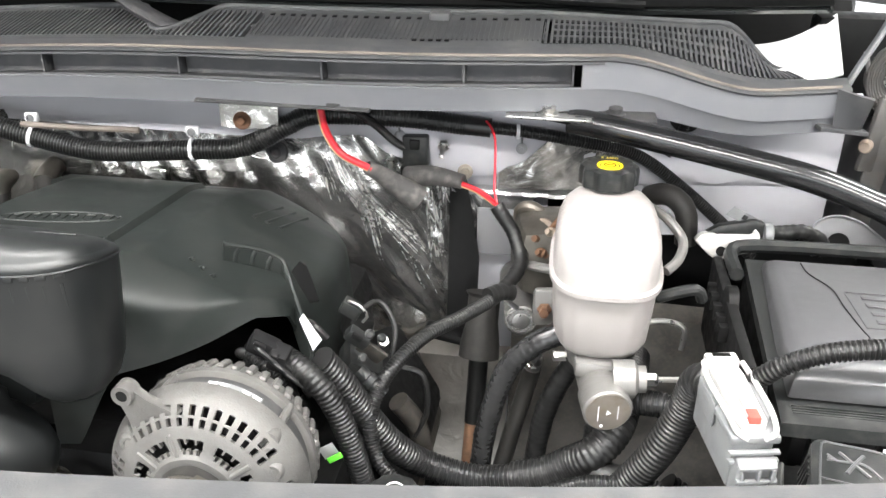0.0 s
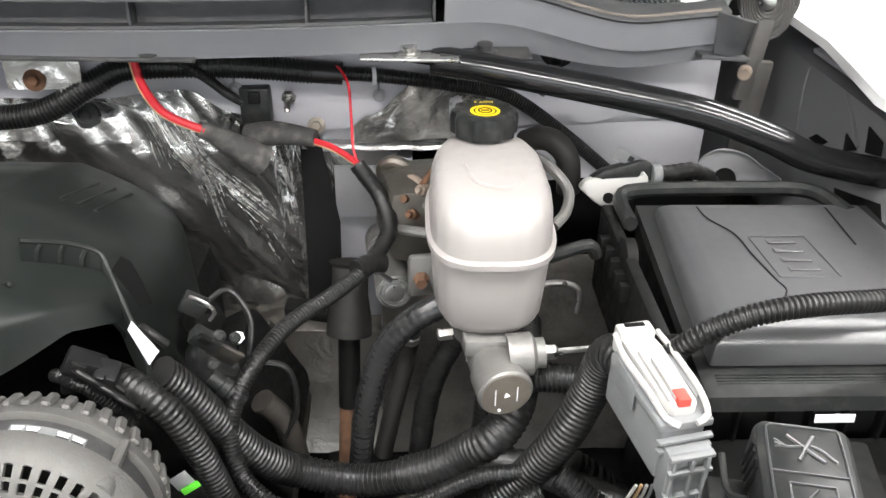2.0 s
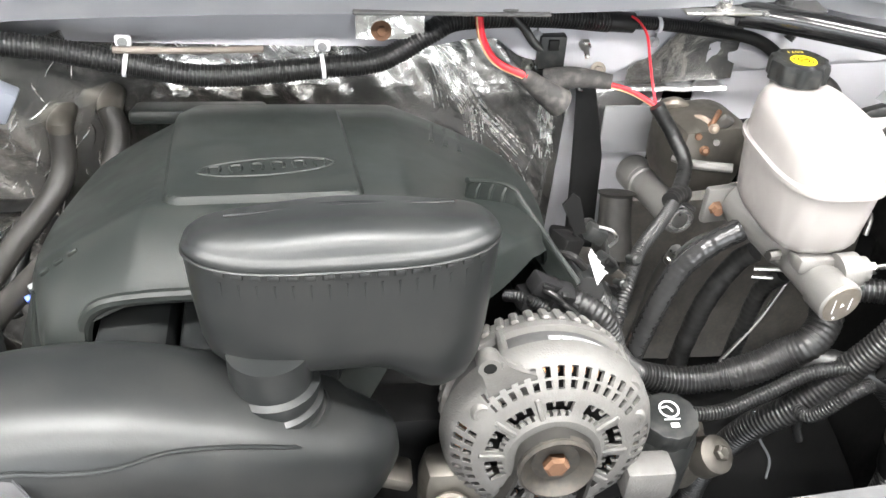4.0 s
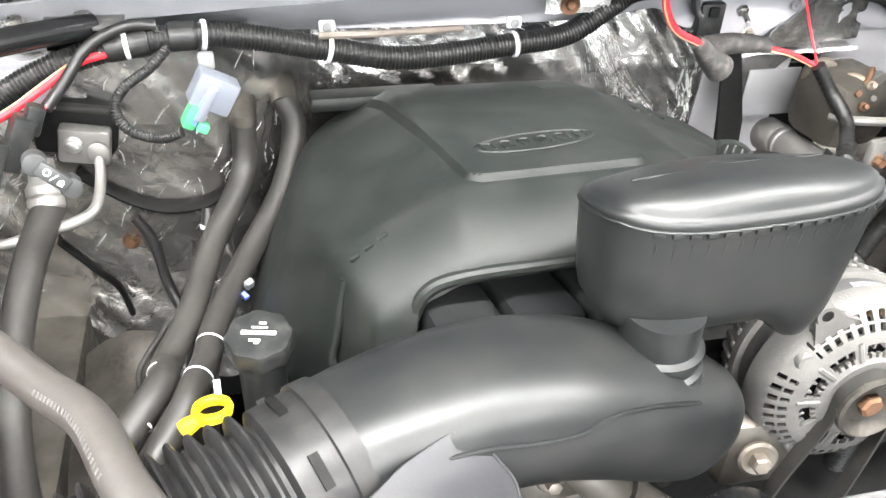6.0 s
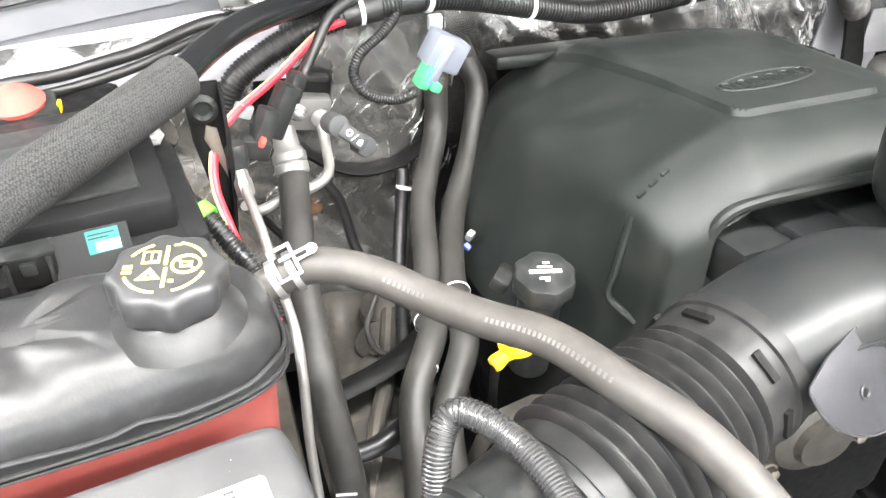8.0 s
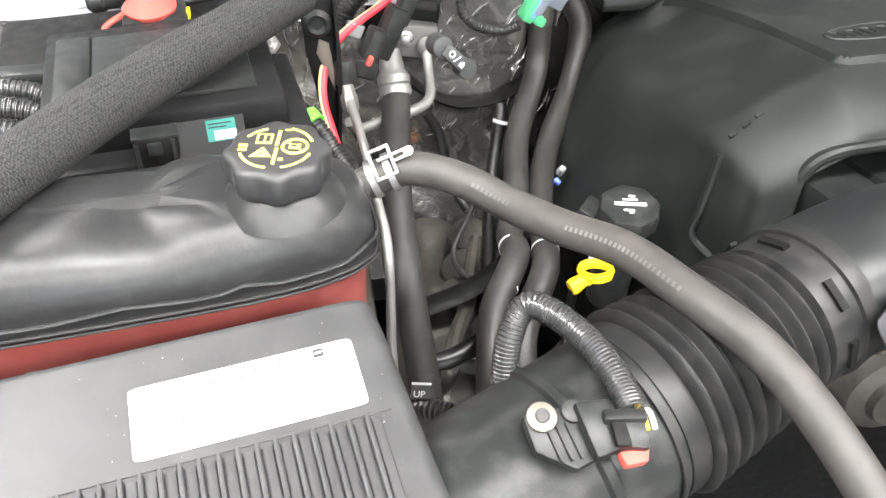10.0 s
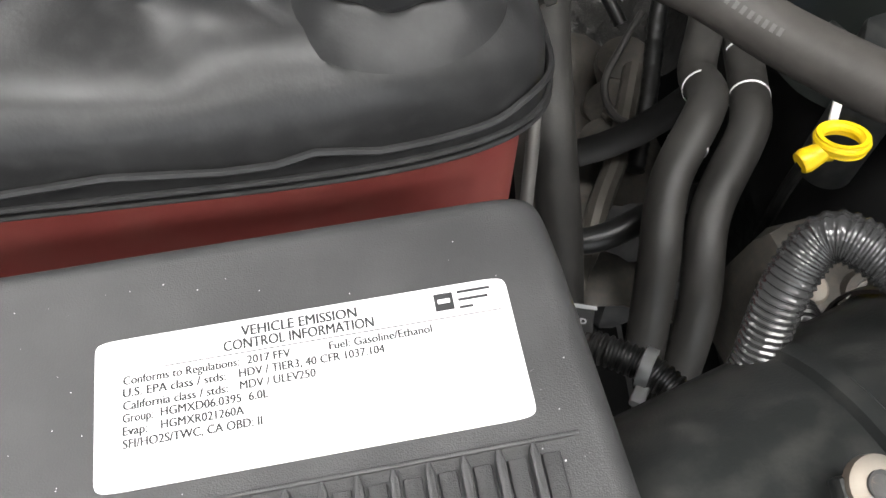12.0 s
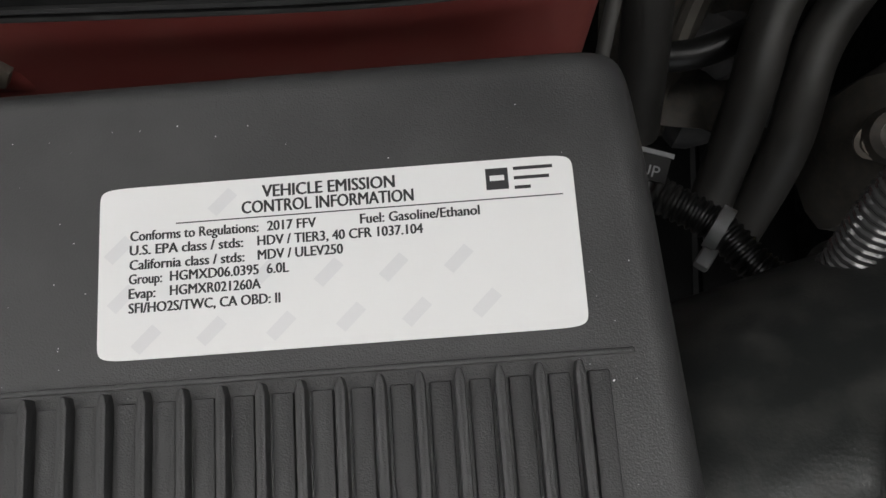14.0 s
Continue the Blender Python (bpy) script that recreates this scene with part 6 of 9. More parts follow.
    for d in (0, 0.006):
        part("strand", tube([(0.768 + d, 0.45, 0.762), (0.775 + d, 0.448, 0.745), (0.788, 0.45 + d, 0.715), (0.812, 0.452, 0.675), (0.82, 0.455, 0.635)], 0.0016, 6), LGREY, lw)
    lp = thing("floor_panel", (0.58, 0.86, 0.6), "dull brownish metal tunnel panel behind the steering shaft", "body panel", kind="structure")
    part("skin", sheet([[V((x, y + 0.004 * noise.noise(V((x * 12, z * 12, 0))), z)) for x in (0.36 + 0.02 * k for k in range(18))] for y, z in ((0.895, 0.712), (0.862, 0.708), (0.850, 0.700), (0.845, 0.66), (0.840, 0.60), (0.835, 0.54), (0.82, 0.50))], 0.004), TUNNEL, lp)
    part("dark_skin", sheet([[V((x, y + 0.006 * noise.noise(V((x * 12, z * 12, 0))), z)) for x in (0.702 + 0.02 * k for k in range(22))] for y, z in ((0.895, 0.80), (0.862, 0.79), (0.850, 0.76), (0.845, 0.66), (0.840, 0.60), (0.835, 0.54), (0.82, 0.50))], 0.004), CASTM, lp, "dirty dusty lower panel")
    part("dome", lathe([(0.060, -0.04), (0.056, -0.022), (0.046, -0.012), (0.030, -0.006), (0.012, -0.003)], (0.528, 0.885, 0.775), (0, -0.9, 0.45), 32), DIRTY_FOIL, lp, "dull rounded foil covered boss")
    flap = thing("insulator_flap", (0.63, 0.78, 0.8), "hanging black fabric insulator flap", "insulator")
    rows = [[V((x + (0.022 * min(1, 2 * t) if k == 2 else 0.008 * t if k == 1 else 0), 0.822 - 0.05 * t - 0.006 * math.sin(3 * t + k), 1.018 - 0.225 * t)) for k, x in enumerate((0.612, 0.622, 0.632))] for t in (i / 8 for i in range(9))]
    part("flap", sheet(rows, 0.006), DEEP, flap)
    part("foot", rbox((0.62, 0.75, 0.805), (0.07, 0.03, 0.016), 0.006, (0, 10, 0)), DEEP, flap)


brake_unit()

# ---- fuse centre, relay box and the large white plug ----
def fuse_center():
    fb = thing("fuse_box", (1.08, 0.5, 0.85), "black plastic underhood fuse box with an embossed lid", "fuse box")
    secs = []
    for z, x0, x1, y0, y1 in ((1.000, 0.955, 1.215, 0.338, 0.640), (1.012, 0.955, 1.215, 0.340, 0.640)):
        secs.append([V((x0, y0, z - 0.006)), V((x1, y0, z - 0.006)), V((x1, y1, z - 0.004)), V((x0 + 0.018, y1, z - 0.004))])
    part("lid_skirt", loft(secs), PLASTIC, fb)
    rows = [(1.008, 0.0), (1.028, 0.004), (1.035, 0.012), (1.037, 0.022)]
    secs = []
    for z, i in rows:
        secs.append([V((0.965 + i, 0.372 + i, z)), V((1.20 - i, 0.372 + i, z)), V((1.20 - i, 0.625 - i, z - 0.012)), V((0.985 + i, 0.625 - i, z - 0.012))])
    b = loft(secs)
    bmesh.ops.bevel(b, geom=[e for e in b.edges], offset=0.003, segments=2, profile=0.5, affect="EDGES")
    part("lid", b, BOXP, fb, "slightly glossy black lid")
    part("lid_groove", tube([(1.022, 0.602, 1.0262), (1.024, 0.575, 1.0278), (1.038, 0.540, 1.0300), (1.040, 0.50, 1.0318), (1.044, 0.455, 1.0338), (1.046, 0.44, 1.0345), (1.040, 0.425, 1.0352), (1.041, 0.400, 1.0360)], 0.0007, 6, 0.003), DEEP, fb)
    part("lid_groove", tube([(1.150, 0.600, 1.0262), (1.142, 0.52, 1.0305)], 0.0007, 6), DEEP, fb)
    for dx, dy, w, h in ((0, 0, 0.052, 0.001), (0, -0.075, 0.052, 0.001), (-0.026, -0.0375, 0.001, 0.076), (0.026, -0.0375, 0.001, 0.076)):
        part("emboss", rbox((1.075 + dx, 0.535 + dy, 1.0302 - 0.045 * dy), (w, h, 0.0009), 0.0003, (-2.8, 0, 0)), BOXP, fb)
    for k in range(4):
        part("emboss_bar", rbox((1.075, 0.525 - 0.017 * k, 1.0308 + 0.0008 * k), (0.026, 0.008, 0.0009), 0.0004, (-2.8, 0, 0)), BOXP, fb)
    for k in range(9):
        part("serration", rbox((1.085, 0.3645 - 0.003 * k, 1.0065 - 0.0005 * k), (0.235, 0.0014, 0.003), 0.0004), PLASTIC, fb)
    part("base", rbox((1.085, 0.49, 0.92), (0.23, 0.27, 0.16), 0.006), DEEP, fb)
    for k in range(8):
        part("base_rib", rbox((0.985 + 0.028 * k, 0.352, 0.965), (0.003, 0.012, 0.055), 0.001), DEEP, fb)
    part("base_step", rbox((1.085, 0.34, 0.945), (0.22, 0.02, 0.025), 0.003), DEEP, fb)
    part("rear_frame", tube([(0.958, 0.60, 1.008), (0.960, 0.655, 1.008), (0.985, 0.668, 1.012), (1.10, 0.66, 1.018), (1.155, 0.645, 1.022), (1.175, 0.60, 1.02)], 0.008, 8, 0.008), PLASTIC, fb)
    part("side_wall", rbox((0.945, 0.52, 0.955), (0.012, 0.26, 0.10), 0.003), DEEP, fb)
    for y in (0.555, 0.40):
        part("side_clip", lathe([(0.020, 0), (0.020, 0.010), (0.015, 0.012)], (0.952, y, 0.995), (-1, 0, 0), 24), DEEP, fb)
    for k in range(5):
        part("side_notch", rbox((0.936, 0.60 - 0.022 * k, 0.985), (0.012, 0.010, 0.018), 0.001), DEEP, fb)
    part("sticker", rbox((1.052, 0.3365, 0.988), (0.030, 0.001, 0.007), 0.0003, (-8, 0, 0)), PAPER, fb, "small white barcode sticker")
    cl = thing("loose_conduit", (1.0, 0.37, 1.03), "split ribbed black conduit lying across the fuse box", "wiring harness")
    part("conduit", loom([(0.920, 0.385, 0.99), (0.939, 0.375, 1.022), (0.957, 0.368, 1.044), (0.987, 0.366, 1.060), (1.027, 0.368, 1.067), (1.084, 0.378, 1.064), (1.18, 0.40, 1.055)], 0.0088, 0.0042, 0.0015), LOOM, cl)
    wc = thing("wiring_plug_white", (0.965, 0.69, 0.985), "white and black plug with a short conduit behind the fuse box", "connector")
    wm = flat_on((0.96, 0.682, 1.0), (1, 0, 0), (0, 0.2, 1))
    part("white_lever", prism([(-0.038, 0.006), (-0.031, 0.015), (-0.018, 0.018), (-0.010, 0.014), (0.026, 0.016), (0.030, 0.026), (0.037, 0.018), (0.036, 0.001), (0.025, -0.004), (0.001, -0.013), (-0.011, -0.015), (-0.021, -0.009), (-0.028, -0.002)], -0.016, 0.0, 0.003, wm), WPLAS, wc, "white plastic lever")
    part("lever_hole", lathe([(0.006, 0), (0.006, 0.0008)], wm @ V((-0.006, -0.004, 0)), wm.to_3x3() @ V((0, 0, 1)), 18), DEEP, wc)
    part("lever_hole", prism([(0.024, 0.004), (0.030, 0.004), (0.030, 0.012), (0.024, 0.012)], 0, 0.0008, 0, wm), DEEP, wc)
    part("body", prism([(-0.026, 0.015), (-0.012, 0.025), (0.029, 0.036), (0.042, 0.032), (0.044, 0.015), (0.033, 0.013), (-0.009, 0.007)], -0.022, -0.004, 0.003, wm), PLASTIC, wc, "black plug body")
    part("ferrule", lathe([(0.011, 0), (0.012, 0.003), (0.012, 0.008), (0.010, 0.010)], (1.000, 0.690, 1.020), (1, 0.05, 0), 20), LGREY, wc)
    part("conduit", wrapped([(1.004, 0.690, 1.021), (1.024, 0.695, 1.019), (1.045, 0.70, 1.020), (1.066, 0.705, 1.010), (1.08, 0.71, 0.99)], 0.0085, wob=0.002), TAPE, wc)
    part("tag", sheet([[V((0.956, 0.70, 1.036)), V((0.965, 0.702, 1.046))], [V((0.985, 0.70, 1.021)), V((0.994, 0.702, 1.032))]], 0.0006), LGREY, wc, "small silver tag")
    part("tag_mark", rbox((0.978, 0.698, 1.034), (0.006, 0.001, 0.006), 0.0002, (0, 25, 0)), INK_K, wc)


fuse_center()


def relay_box():
    """Low fuse holder with a pictogram lid."""
    rb = thing("terminal_box", (1.03, 0.22, 0.9), "black terminal box with an embossed pictogram lid", "terminal box")
    m = pose(0.985, 0.269, 1.045, 8, 0, -12)
    part("lid", prism([(-0.024, 0.0), (-0.0295, -0.006), (-0.0295, -0.130), (0.0295, -0.130), (0.0295, -0.006), (0.024, 0.0)], -0.03, 0.0, 0.004, m), PLASTIC, rb, "slightly glossy black lid")

    def line(pts, r=0.0006, z=0.0004):
        part("pictogram", tube([m @ V((x, y, z)) for x, y in pts], r, 6, 0.004), BOXP, rb)
    # rounded outline of the pad and its two dividing lines
    line([(-0.019, -0.004), (0.017, -0.004), (0.022, -0.010), (0.0225, -0.066), (0.022, -0.118), (-0.022, -0.118), (-0.0225, -0.066), (-0.022, -0.010), (-0.019, -0.004)], 0.0008)
    for y in (-0.040, -0.078):
        line([(-0.022, y), (0.0, y), (0.022, y)], 0.0007)
    # crossed tool over a plug, battery with a flash, star
    line([(-0.010, -0.012), (0.0, -0.021), (0.010, -0.030)], 0.0012)
    line([(0.006, -0.011), (0.0, -0.021), (-0.005, -0.031)], 0.0016)
    line([(-0.018, -0.019), (-0.010, -0.021), (0.006, -0.019), (0.018, -0.030)], 0.0010)
    for dy in (-0.003, 0.003):
        line([(-0.018, -0.019 + dy), (-0.012, -0.020)], 0.0007)
    for a, b2 in (((-0.013, -0.048), (0.013, -0.048)), ((0.013, -0.048), (0.013, -0.068)), ((0.013, -0.068), (-0.013, -0.068)), ((-0.013, -0.068), (-0.013, -0.048)), ((0.003, -0.051), (-0.003, -0.058)), ((-0.003, -0.058), (0.003, -0.058)), ((0.003, -0.058), (-0.002, -0.065)), ((-0.009, -0.068), (-0.008, -0.073)), ((0.008, -0.068), (0.009, -0.073))):
        line([a, ((a[0] + b2[0]) / 2, (a[1] + b2[1]) / 2), b2], 0.0008)
    for k in range(3):
        a = math.pi * k / 3
        line([(-0.009 * math.cos(a), -0.098 - 0.009 * math.sin(a)), (0, -0.098), (0.009 * math.cos(a), -0.098 + 0.009 * math.sin(a))], 0.0008)
    part("base", rbox((0.990, 0.205, 0.985), (0.052, 0.13, 0.10), 0.004, (0, 0, -12)), DEEP, rb)
    for k in range(4):
        part("vent_slat", rbox(m @ V((-0.031, -0.020 - 0.006 * k, -0.012)), (0.003, 0.003, 0.020), 0.0006, (0, 10, -12)), DEEP, rb)
    part("latch", tube([m @ V((-0.046, -0.018, -0.018)), m @ V((-0.044, -0.045, -0.020)), m @ V((-0.034, -0.052, -0.016))], 0.0022, 8), PLASTIC, rb)
    part("step", rbox(m @ V((-0.040, -0.040, -0.048)), (0.026, 0.034, 0.03), 0.003, (4, 0, -12)), PLASTIC, rb, "grained grey black step")
    part("step", rbox(m @ V((-0.026, -0.088, -0.046)), (0.046, 0.046, 0.03), 0.003, (4, 0, -12)), PLASTIC, rb, "grained grey black step")
    tr = thing("black_tray", (1.05, 0.25, 0.8), "black plastic tray under the terminal box", "tray")
    part("tray", rbox((1.06, 0.25, 0.90), (0.24, 0.2, 0.12), 0.01), DEEP, tr)


relay_box()


def big_plug():
    pl = thing("lever_connector", (0.915, 0.35, 0.92), "large grey wiring connector with white lever and red lock", "connector")
    m = pose(0.919, 0.348, 0.996, 0, 0, 8) @ Matrix.Diagonal((0.80, 1, 1, 1))
    part("lever_top", prism([(-0.018, 0.046), (0.014, 0.048), (0.018, 0.03), (0.017, -0.036), (0.010, -0.04), (-0.008, -0.04), (-0.014, -0.03)], 0.016, 0.030, 0.004, m), WPLAS, pl, "white plastic lever")
    part("lever_ridge", prism([(-0.004, 0.01), (0.009, 0.01), (0.009, -0.036), (-0.004, -0.036)], 0.030, 0.0345, 0.001, m), WPLAS, pl)
    part("lever_rail", prism([(-0.012, 0.02), (-0.009, 0.02), (-0.008, -0.036), (-0.011, -0.036)], 0.030, 0.0340, 0.0008, m), WPLAS, pl)
    part("lever_back", prism([(-0.020, 0.052), (0.016, 0.054), (0.016, 0.038), (-0.020, 0.038)], 0.0, 0.036, 0.003, m), WPLAS, pl)
    part("lever_slot", prism([(-0.012, 0.050), (0.008, 0.050), (0.008, 0.045), (-0.012, 0.045)], 0.0355, 0.0365, 0.0003, m), DEEP, pl)
    part("lock", prism([(-0.004, -0.027), (0.008, -0.027), (0.008, -0.040), (-0.004, -0.040)], 0.028, 0.0350, 0.0012, m), CORAL, pl, "small red lock tab")
    part("side_ear", prism([(0.018, 0.034), (0.026, 0.032), (0.028, -0.02), (0.020, -0.03)], 0.006, 0.026, 0.002, m), LGREY, pl)
    part("side_ear", prism([(-0.028, 0.034), (-0.020, 0.034), (-0.018, 0.0), (-0.026, -0.01)], 0.0, 0.024, 0.002, m), LGREY, pl)
    for x0, x1 in ((-0.021, -0.016), (0.021, 0.022)):
        part("lever_bow", tube([m @ V((x0, 0.045, 0.030)), m @ V((x0 * 1.15, 0.02, 0.029)), m @ V((x1 * 1.2, -0.02, 0.027)), m @ V((x1, -0.044, 0.024)), m @ V((x1 * 0.4, -0.050, 0.022))], 0.0024, 8), WPLAS, pl)
    for z in (-0.002, 0.006):
        part("shell_rib", prism([(-0.024, -0.047), (0.028, -0.044), (0.028, -0.049), (-0.022, -0.052)], z, z + 0.003, 0.0006, m), LGREY, pl)
    part("shell", prism([(-0.024, 0.044), (0.022, 0.046), (0.024, -0.042), (-0.019, -0.046)], -0.03, 0.016, 0.003, m), LGREY, pl, "light grey plastic shell")
    part("rim", prism([(-0.028, 0.02), (-0.022, -0.048), (0.028, -0.046), (0.028, 0.02)], 0.014, 0.021, 0.002, m), LGREY, pl)
    part("front_block", prism([(-0.017, -0.044), (0.024, -0.042), (0.024, -0.058), (-0.017, -0.06)], -0.040, 0.004, 0.002, m), LGREY, pl)
    for x in (-0.012, 0.004, 0.018):
        part("front_rib", prism([(x - 0.0018, -0.058), (x + 0.0018, -0.058), (x + 0.0018, -0.063), (x - 0.0018, -0.063)], -0.040, 0.002, 0.0006, m), LGREY, pl)
    for z in (-0.034, -0.012, 0.001):
        part("front_bar", prism([(-0.017, -0.058), (0.024, -0.056), (0.024, -0.062), (-0.017, -0.064)], z, z + 0.003, 0.0006, m), LGREY, pl)
    part("foot_block", prism([(-0.010, -0.04), (0.018, -0.04), (0.018, -0.058), (-0.010, -0.058)], -0.054, -0.038, 0.002, m), LGREY, pl)
    part("trunk", loom([(0.912, 0.385, 1.000), (0.900, 0.410, 0.992), (0.893, 0.424, 0.948), (0.874, 0.424, 0.895), (0.843, 0.432, 0.835), (0.804, 0.434, 0.784), (0.775, 0.45, 0.74), (0.76, 0.47, 0.68), (0.75, 0.49, 0.60), (0.75, 0.50, 0.50)], 0.0168, 0.0052, 0.0011), TAPE, pl, "tape wrapped wire trunk")
    for k in range(4):
        part("wire", tube([(0.905 + 0.004 * k, 0.315, 0.945), (0.903 + 0.005 * k, 0.325, 0.92), (0.90 + 0.003 * k, 0.34, 0.89)], 0.0013, 6), (WPLAS, TANW, WPLAS, LGREY)[k], pl)
    part("wire", tube([(0.945, 0.31, 0.94), (0.965, 0.30, 0.945), (0.985, 0.30, 0.94)], 0.003, 8), REDW, pl)


big_plug()


# ---- alternator and its neighbours ----
def alternator():
    al = thing("alternator", (0.472, 0.33, 0.84), "dull cast aluminium alternator with slotted vents and pulley", "alternator")
    c = V((0.472, 0.277, 0.926))
    d = V((0, 1, -0.05)).normalized()
    u = V((1, 0, 0))
    w = u.cross(d)

    def spoke(name, a, r0, h0, r1, h1, wide, thick, material):
        e = u * math.cos(a) + w * math.sin(a)
        p, q = c + e * r0 + d * h0, c + e * r1 + d * h1
        m = flat_on((p + q) / 2, q - p, e.cross(d))
        b = bmesh.new()
        bmesh.ops.create_cube(b, size=1.0)
        bmesh.ops.scale(b, vec=((q - p).length, wide, thick), verts=b.verts[:])
        bmesh.ops.bevel(b, geom=b.edges[:], offset=min(wide, thick) * 0.25, segments=1, affect="EDGES")
        bmesh.ops.transform(b, matrix=m, verts=b.verts[:])
        part(name, b, material, al)
    def casting(profile, cut, thick):
        """A turned shell with openings: cut(ring, step) tells which of its faces are left out."""
        bm = bmesh.new()
        steps = 180
        rings = [[bm.verts.new(c + (u * math.cos(math.tau * k / steps) + w * math.sin(math.tau * k / steps)) * r + d * h) for k in range(steps)] for r, h in profile]
        for i, (p, q) in enumerate(zip(rings, rings[1:])):
            for k in range(steps):
                if not cut(i, k):
                    bm.faces.new((p[k], p[(k + 1) % steps], q[(k + 1) % steps], q[k]))
        bmesh.ops.recalc_face_normals(bm, faces=bm.faces[:])
        bmesh.ops.solidify(bm, geom=bm.faces[:], thickness=thick)
        return bm

    def openings(i, k):
        """Ten notched windows round the hub and two rows of slots near the rim."""
        j = k % 18
        if i == 2:
            return j in (4, 5, 8, 9, 12, 13)
        if i == 3:
            return 3 <= j <= 14
        if i == 4:
            return j in (3, 4, 5, 7, 8, 9, 10, 12, 13, 14)
        blank = any(abs((k * 2 - a + 180) % 360 - 180) < 9 for a in (22, 146, 234, 300))
        return i in (7, 9) and k % 4 in (0, 1) and not blank
    part("front_casting", casting([(0.030, -0.014), (0.038, -0.014), (0.041, -0.012), (0.046, -0.011), (0.0525, -0.0105), (0.0570, -0.0105), (0.0625, -0.0095), (0.0665, -0.0080), (0.0725, -0.0050), (0.0742, -0.0038), (0.0805, 0.0010), (0.0840, 0.0065), (0.0862, 0.014), (0.0868, 0.022)], openings, -0.004), ALUC, al, "pitted cast aluminium end frame", 30)
    part("bearing_boss", lathe([(0.028, -0.016), (0.036, -0.016), (0.039, -0.012), (0.039, -0.004)], c, d, 48), ALUC, al)
    part("raised_rim", lathe([(0.0585, -0.0100), (0.0600, -0.0125), (0.0625, -0.0120), (0.0645, -0.0088)], c, d, 96, caps=False), ALUC, al)
    for k in range(10):
        if k not in (2, 6):
            spoke("spoke", math.tau * k / 10, 0.040, -0.0150, 0.0625, -0.0125, 0.0050, 0.005, ALUC)
    for a in (22, 146, 234, 300):
        e = u * math.cos(radians(a)) + w * math.sin(radians(a))
        part("bolt_boss", lathe([(0.0105, 0.006), (0.0092, -0.007), (0.0075, -0.009), (0.0045, -0.009), (0.004, -0.007)], c + e * 0.0725, d, 24), ALUC, al)
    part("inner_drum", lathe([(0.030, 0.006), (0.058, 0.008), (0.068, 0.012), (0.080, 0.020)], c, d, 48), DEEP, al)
    for k in range(40):
        spoke("winding", math.tau * k / 40, 0.070, 0.006, 0.079, 0.012, 0.0042, 0.004, COPPER)
    part("stator_band", lathe([(0.082, 0.018), (0.082, 0.046)], c, d, 64, caps=False), DARKP, al)
    part("rear_housing", lathe([(0.083, 0.044), (0.087, 0.046), (0.0875, 0.052), (0.084, 0.058), (0.080, 0.072), (0.062, 0.086), (0.04, 0.090)], c, d, 64), ALUC, al)
    for k in range(40):
        spoke("rear_tooth", math.tau * k / 40, 0.0795, 0.074, 0.0855, 0.054, 0.0078, 0.007, ALUC)
    for a in (118, 40, 215, 320):
        e = u * math.cos(radians(a)) + w * math.sin(radians(a))
        part("through_bolt", tube([c + e * 0.085 + d * 0.012, c + e * 0.085 + d * 0.05], 0.0042, 10, 0.01), ALUC, al)
        part("ear", lathe([(0.009, 0.002), (0.010, 0.006), (0.010, 0.018), (0.008, 0.020)], c + e * 0.080, d, 20), ALUC, al)
    # flat mounting ear with its bush
    lug = V((0.414, 0.274, 1.017))
    toward = (c - lug).normalized()
    across = d.cross(toward).normalized()
    lm = flat_on(lug + d * 0.004, toward, across)
    reach = (c - lug).length - 0.070
    part("mount_ear", prism([(0.004, 0.0095), (-0.004, 0.0090), (-0.0090, 0.004), (-0.0095, -0.003), (-0.006, -0.0085), (0.002, -0.0100), (0.012, -0.0105), (0.020, -0.014), (reach, -0.032), (reach + 0.012, 0.0), (reach, 0.022), (0.020, 0.011), (0.012, 0.0090)], -0.004, 0.005, 0.0022, lm), ALUC, al)
    part("mount_bush", lathe([(0.0052, -0.004), (0.0090, -0.004), (0.0098, -0.002), (0.0098, 0.011), (0.0052, 0.011)], lug, d, 28, caps=False), ALUC, al)
    # Dark disc in the bush stands for the shade down its bore.
    part("bush_hole", lathe([(0.0054, -0.0032), (0.0054, -0.0026)], lug, d, 20), DEEP, al, "dark disc for the shade in a bolt hole")
    part("lower_foot", rbox(c + V((0.090, -0.005, -0.045)), (0.045, 0.03, 0.036), 0.006), ALUC, al)
    for i in range(5):
        a = radians(88 - 7 * i)
        e = u * math.cos(a) + w * math.sin(a)
        m = flat_on(c + e * 0.0824 + d * 0.032, d.cross(e), d)
        part("label_plate", prism([(-0.0054, -0.0050), (0.0054, -0.0050), (0.0054, 0.0050), (-0.0054, 0.0050)], 0, 0.0006, 0, m), LGREY, al, "silver rating label")
        if i != 2:
            for y, sx in ((0.0026, 0.0042), (0.0004, 0.0036), (-0.0022, 0.0044)):
                part("label_bar", prism([(-sx, y - 0.0008), (sx, y - 0.0008), (sx, y + 0.0008), (-sx, y + 0.0008)], 0.0006, 0.0009, 0, m), INK_K if y < 0 else INK_W, al)
    pul = part("pulley", lathe([(0.018, -0.008), (0.030, -0.008), (0.0325, -0.010), (0.0325, -0.014), (0.030, -0.016), (0.0312, -0.018), (0.030, -0.020), (0.0312, -0.022), (0.030, -0.024), (0.0325, -0.026), (0.0325, -0.032), (0.030, -0.034), (0.026, -0.030), (0.020, -0.024)], c, d, 48), CASTM, al, "dusty brown steel pulley")
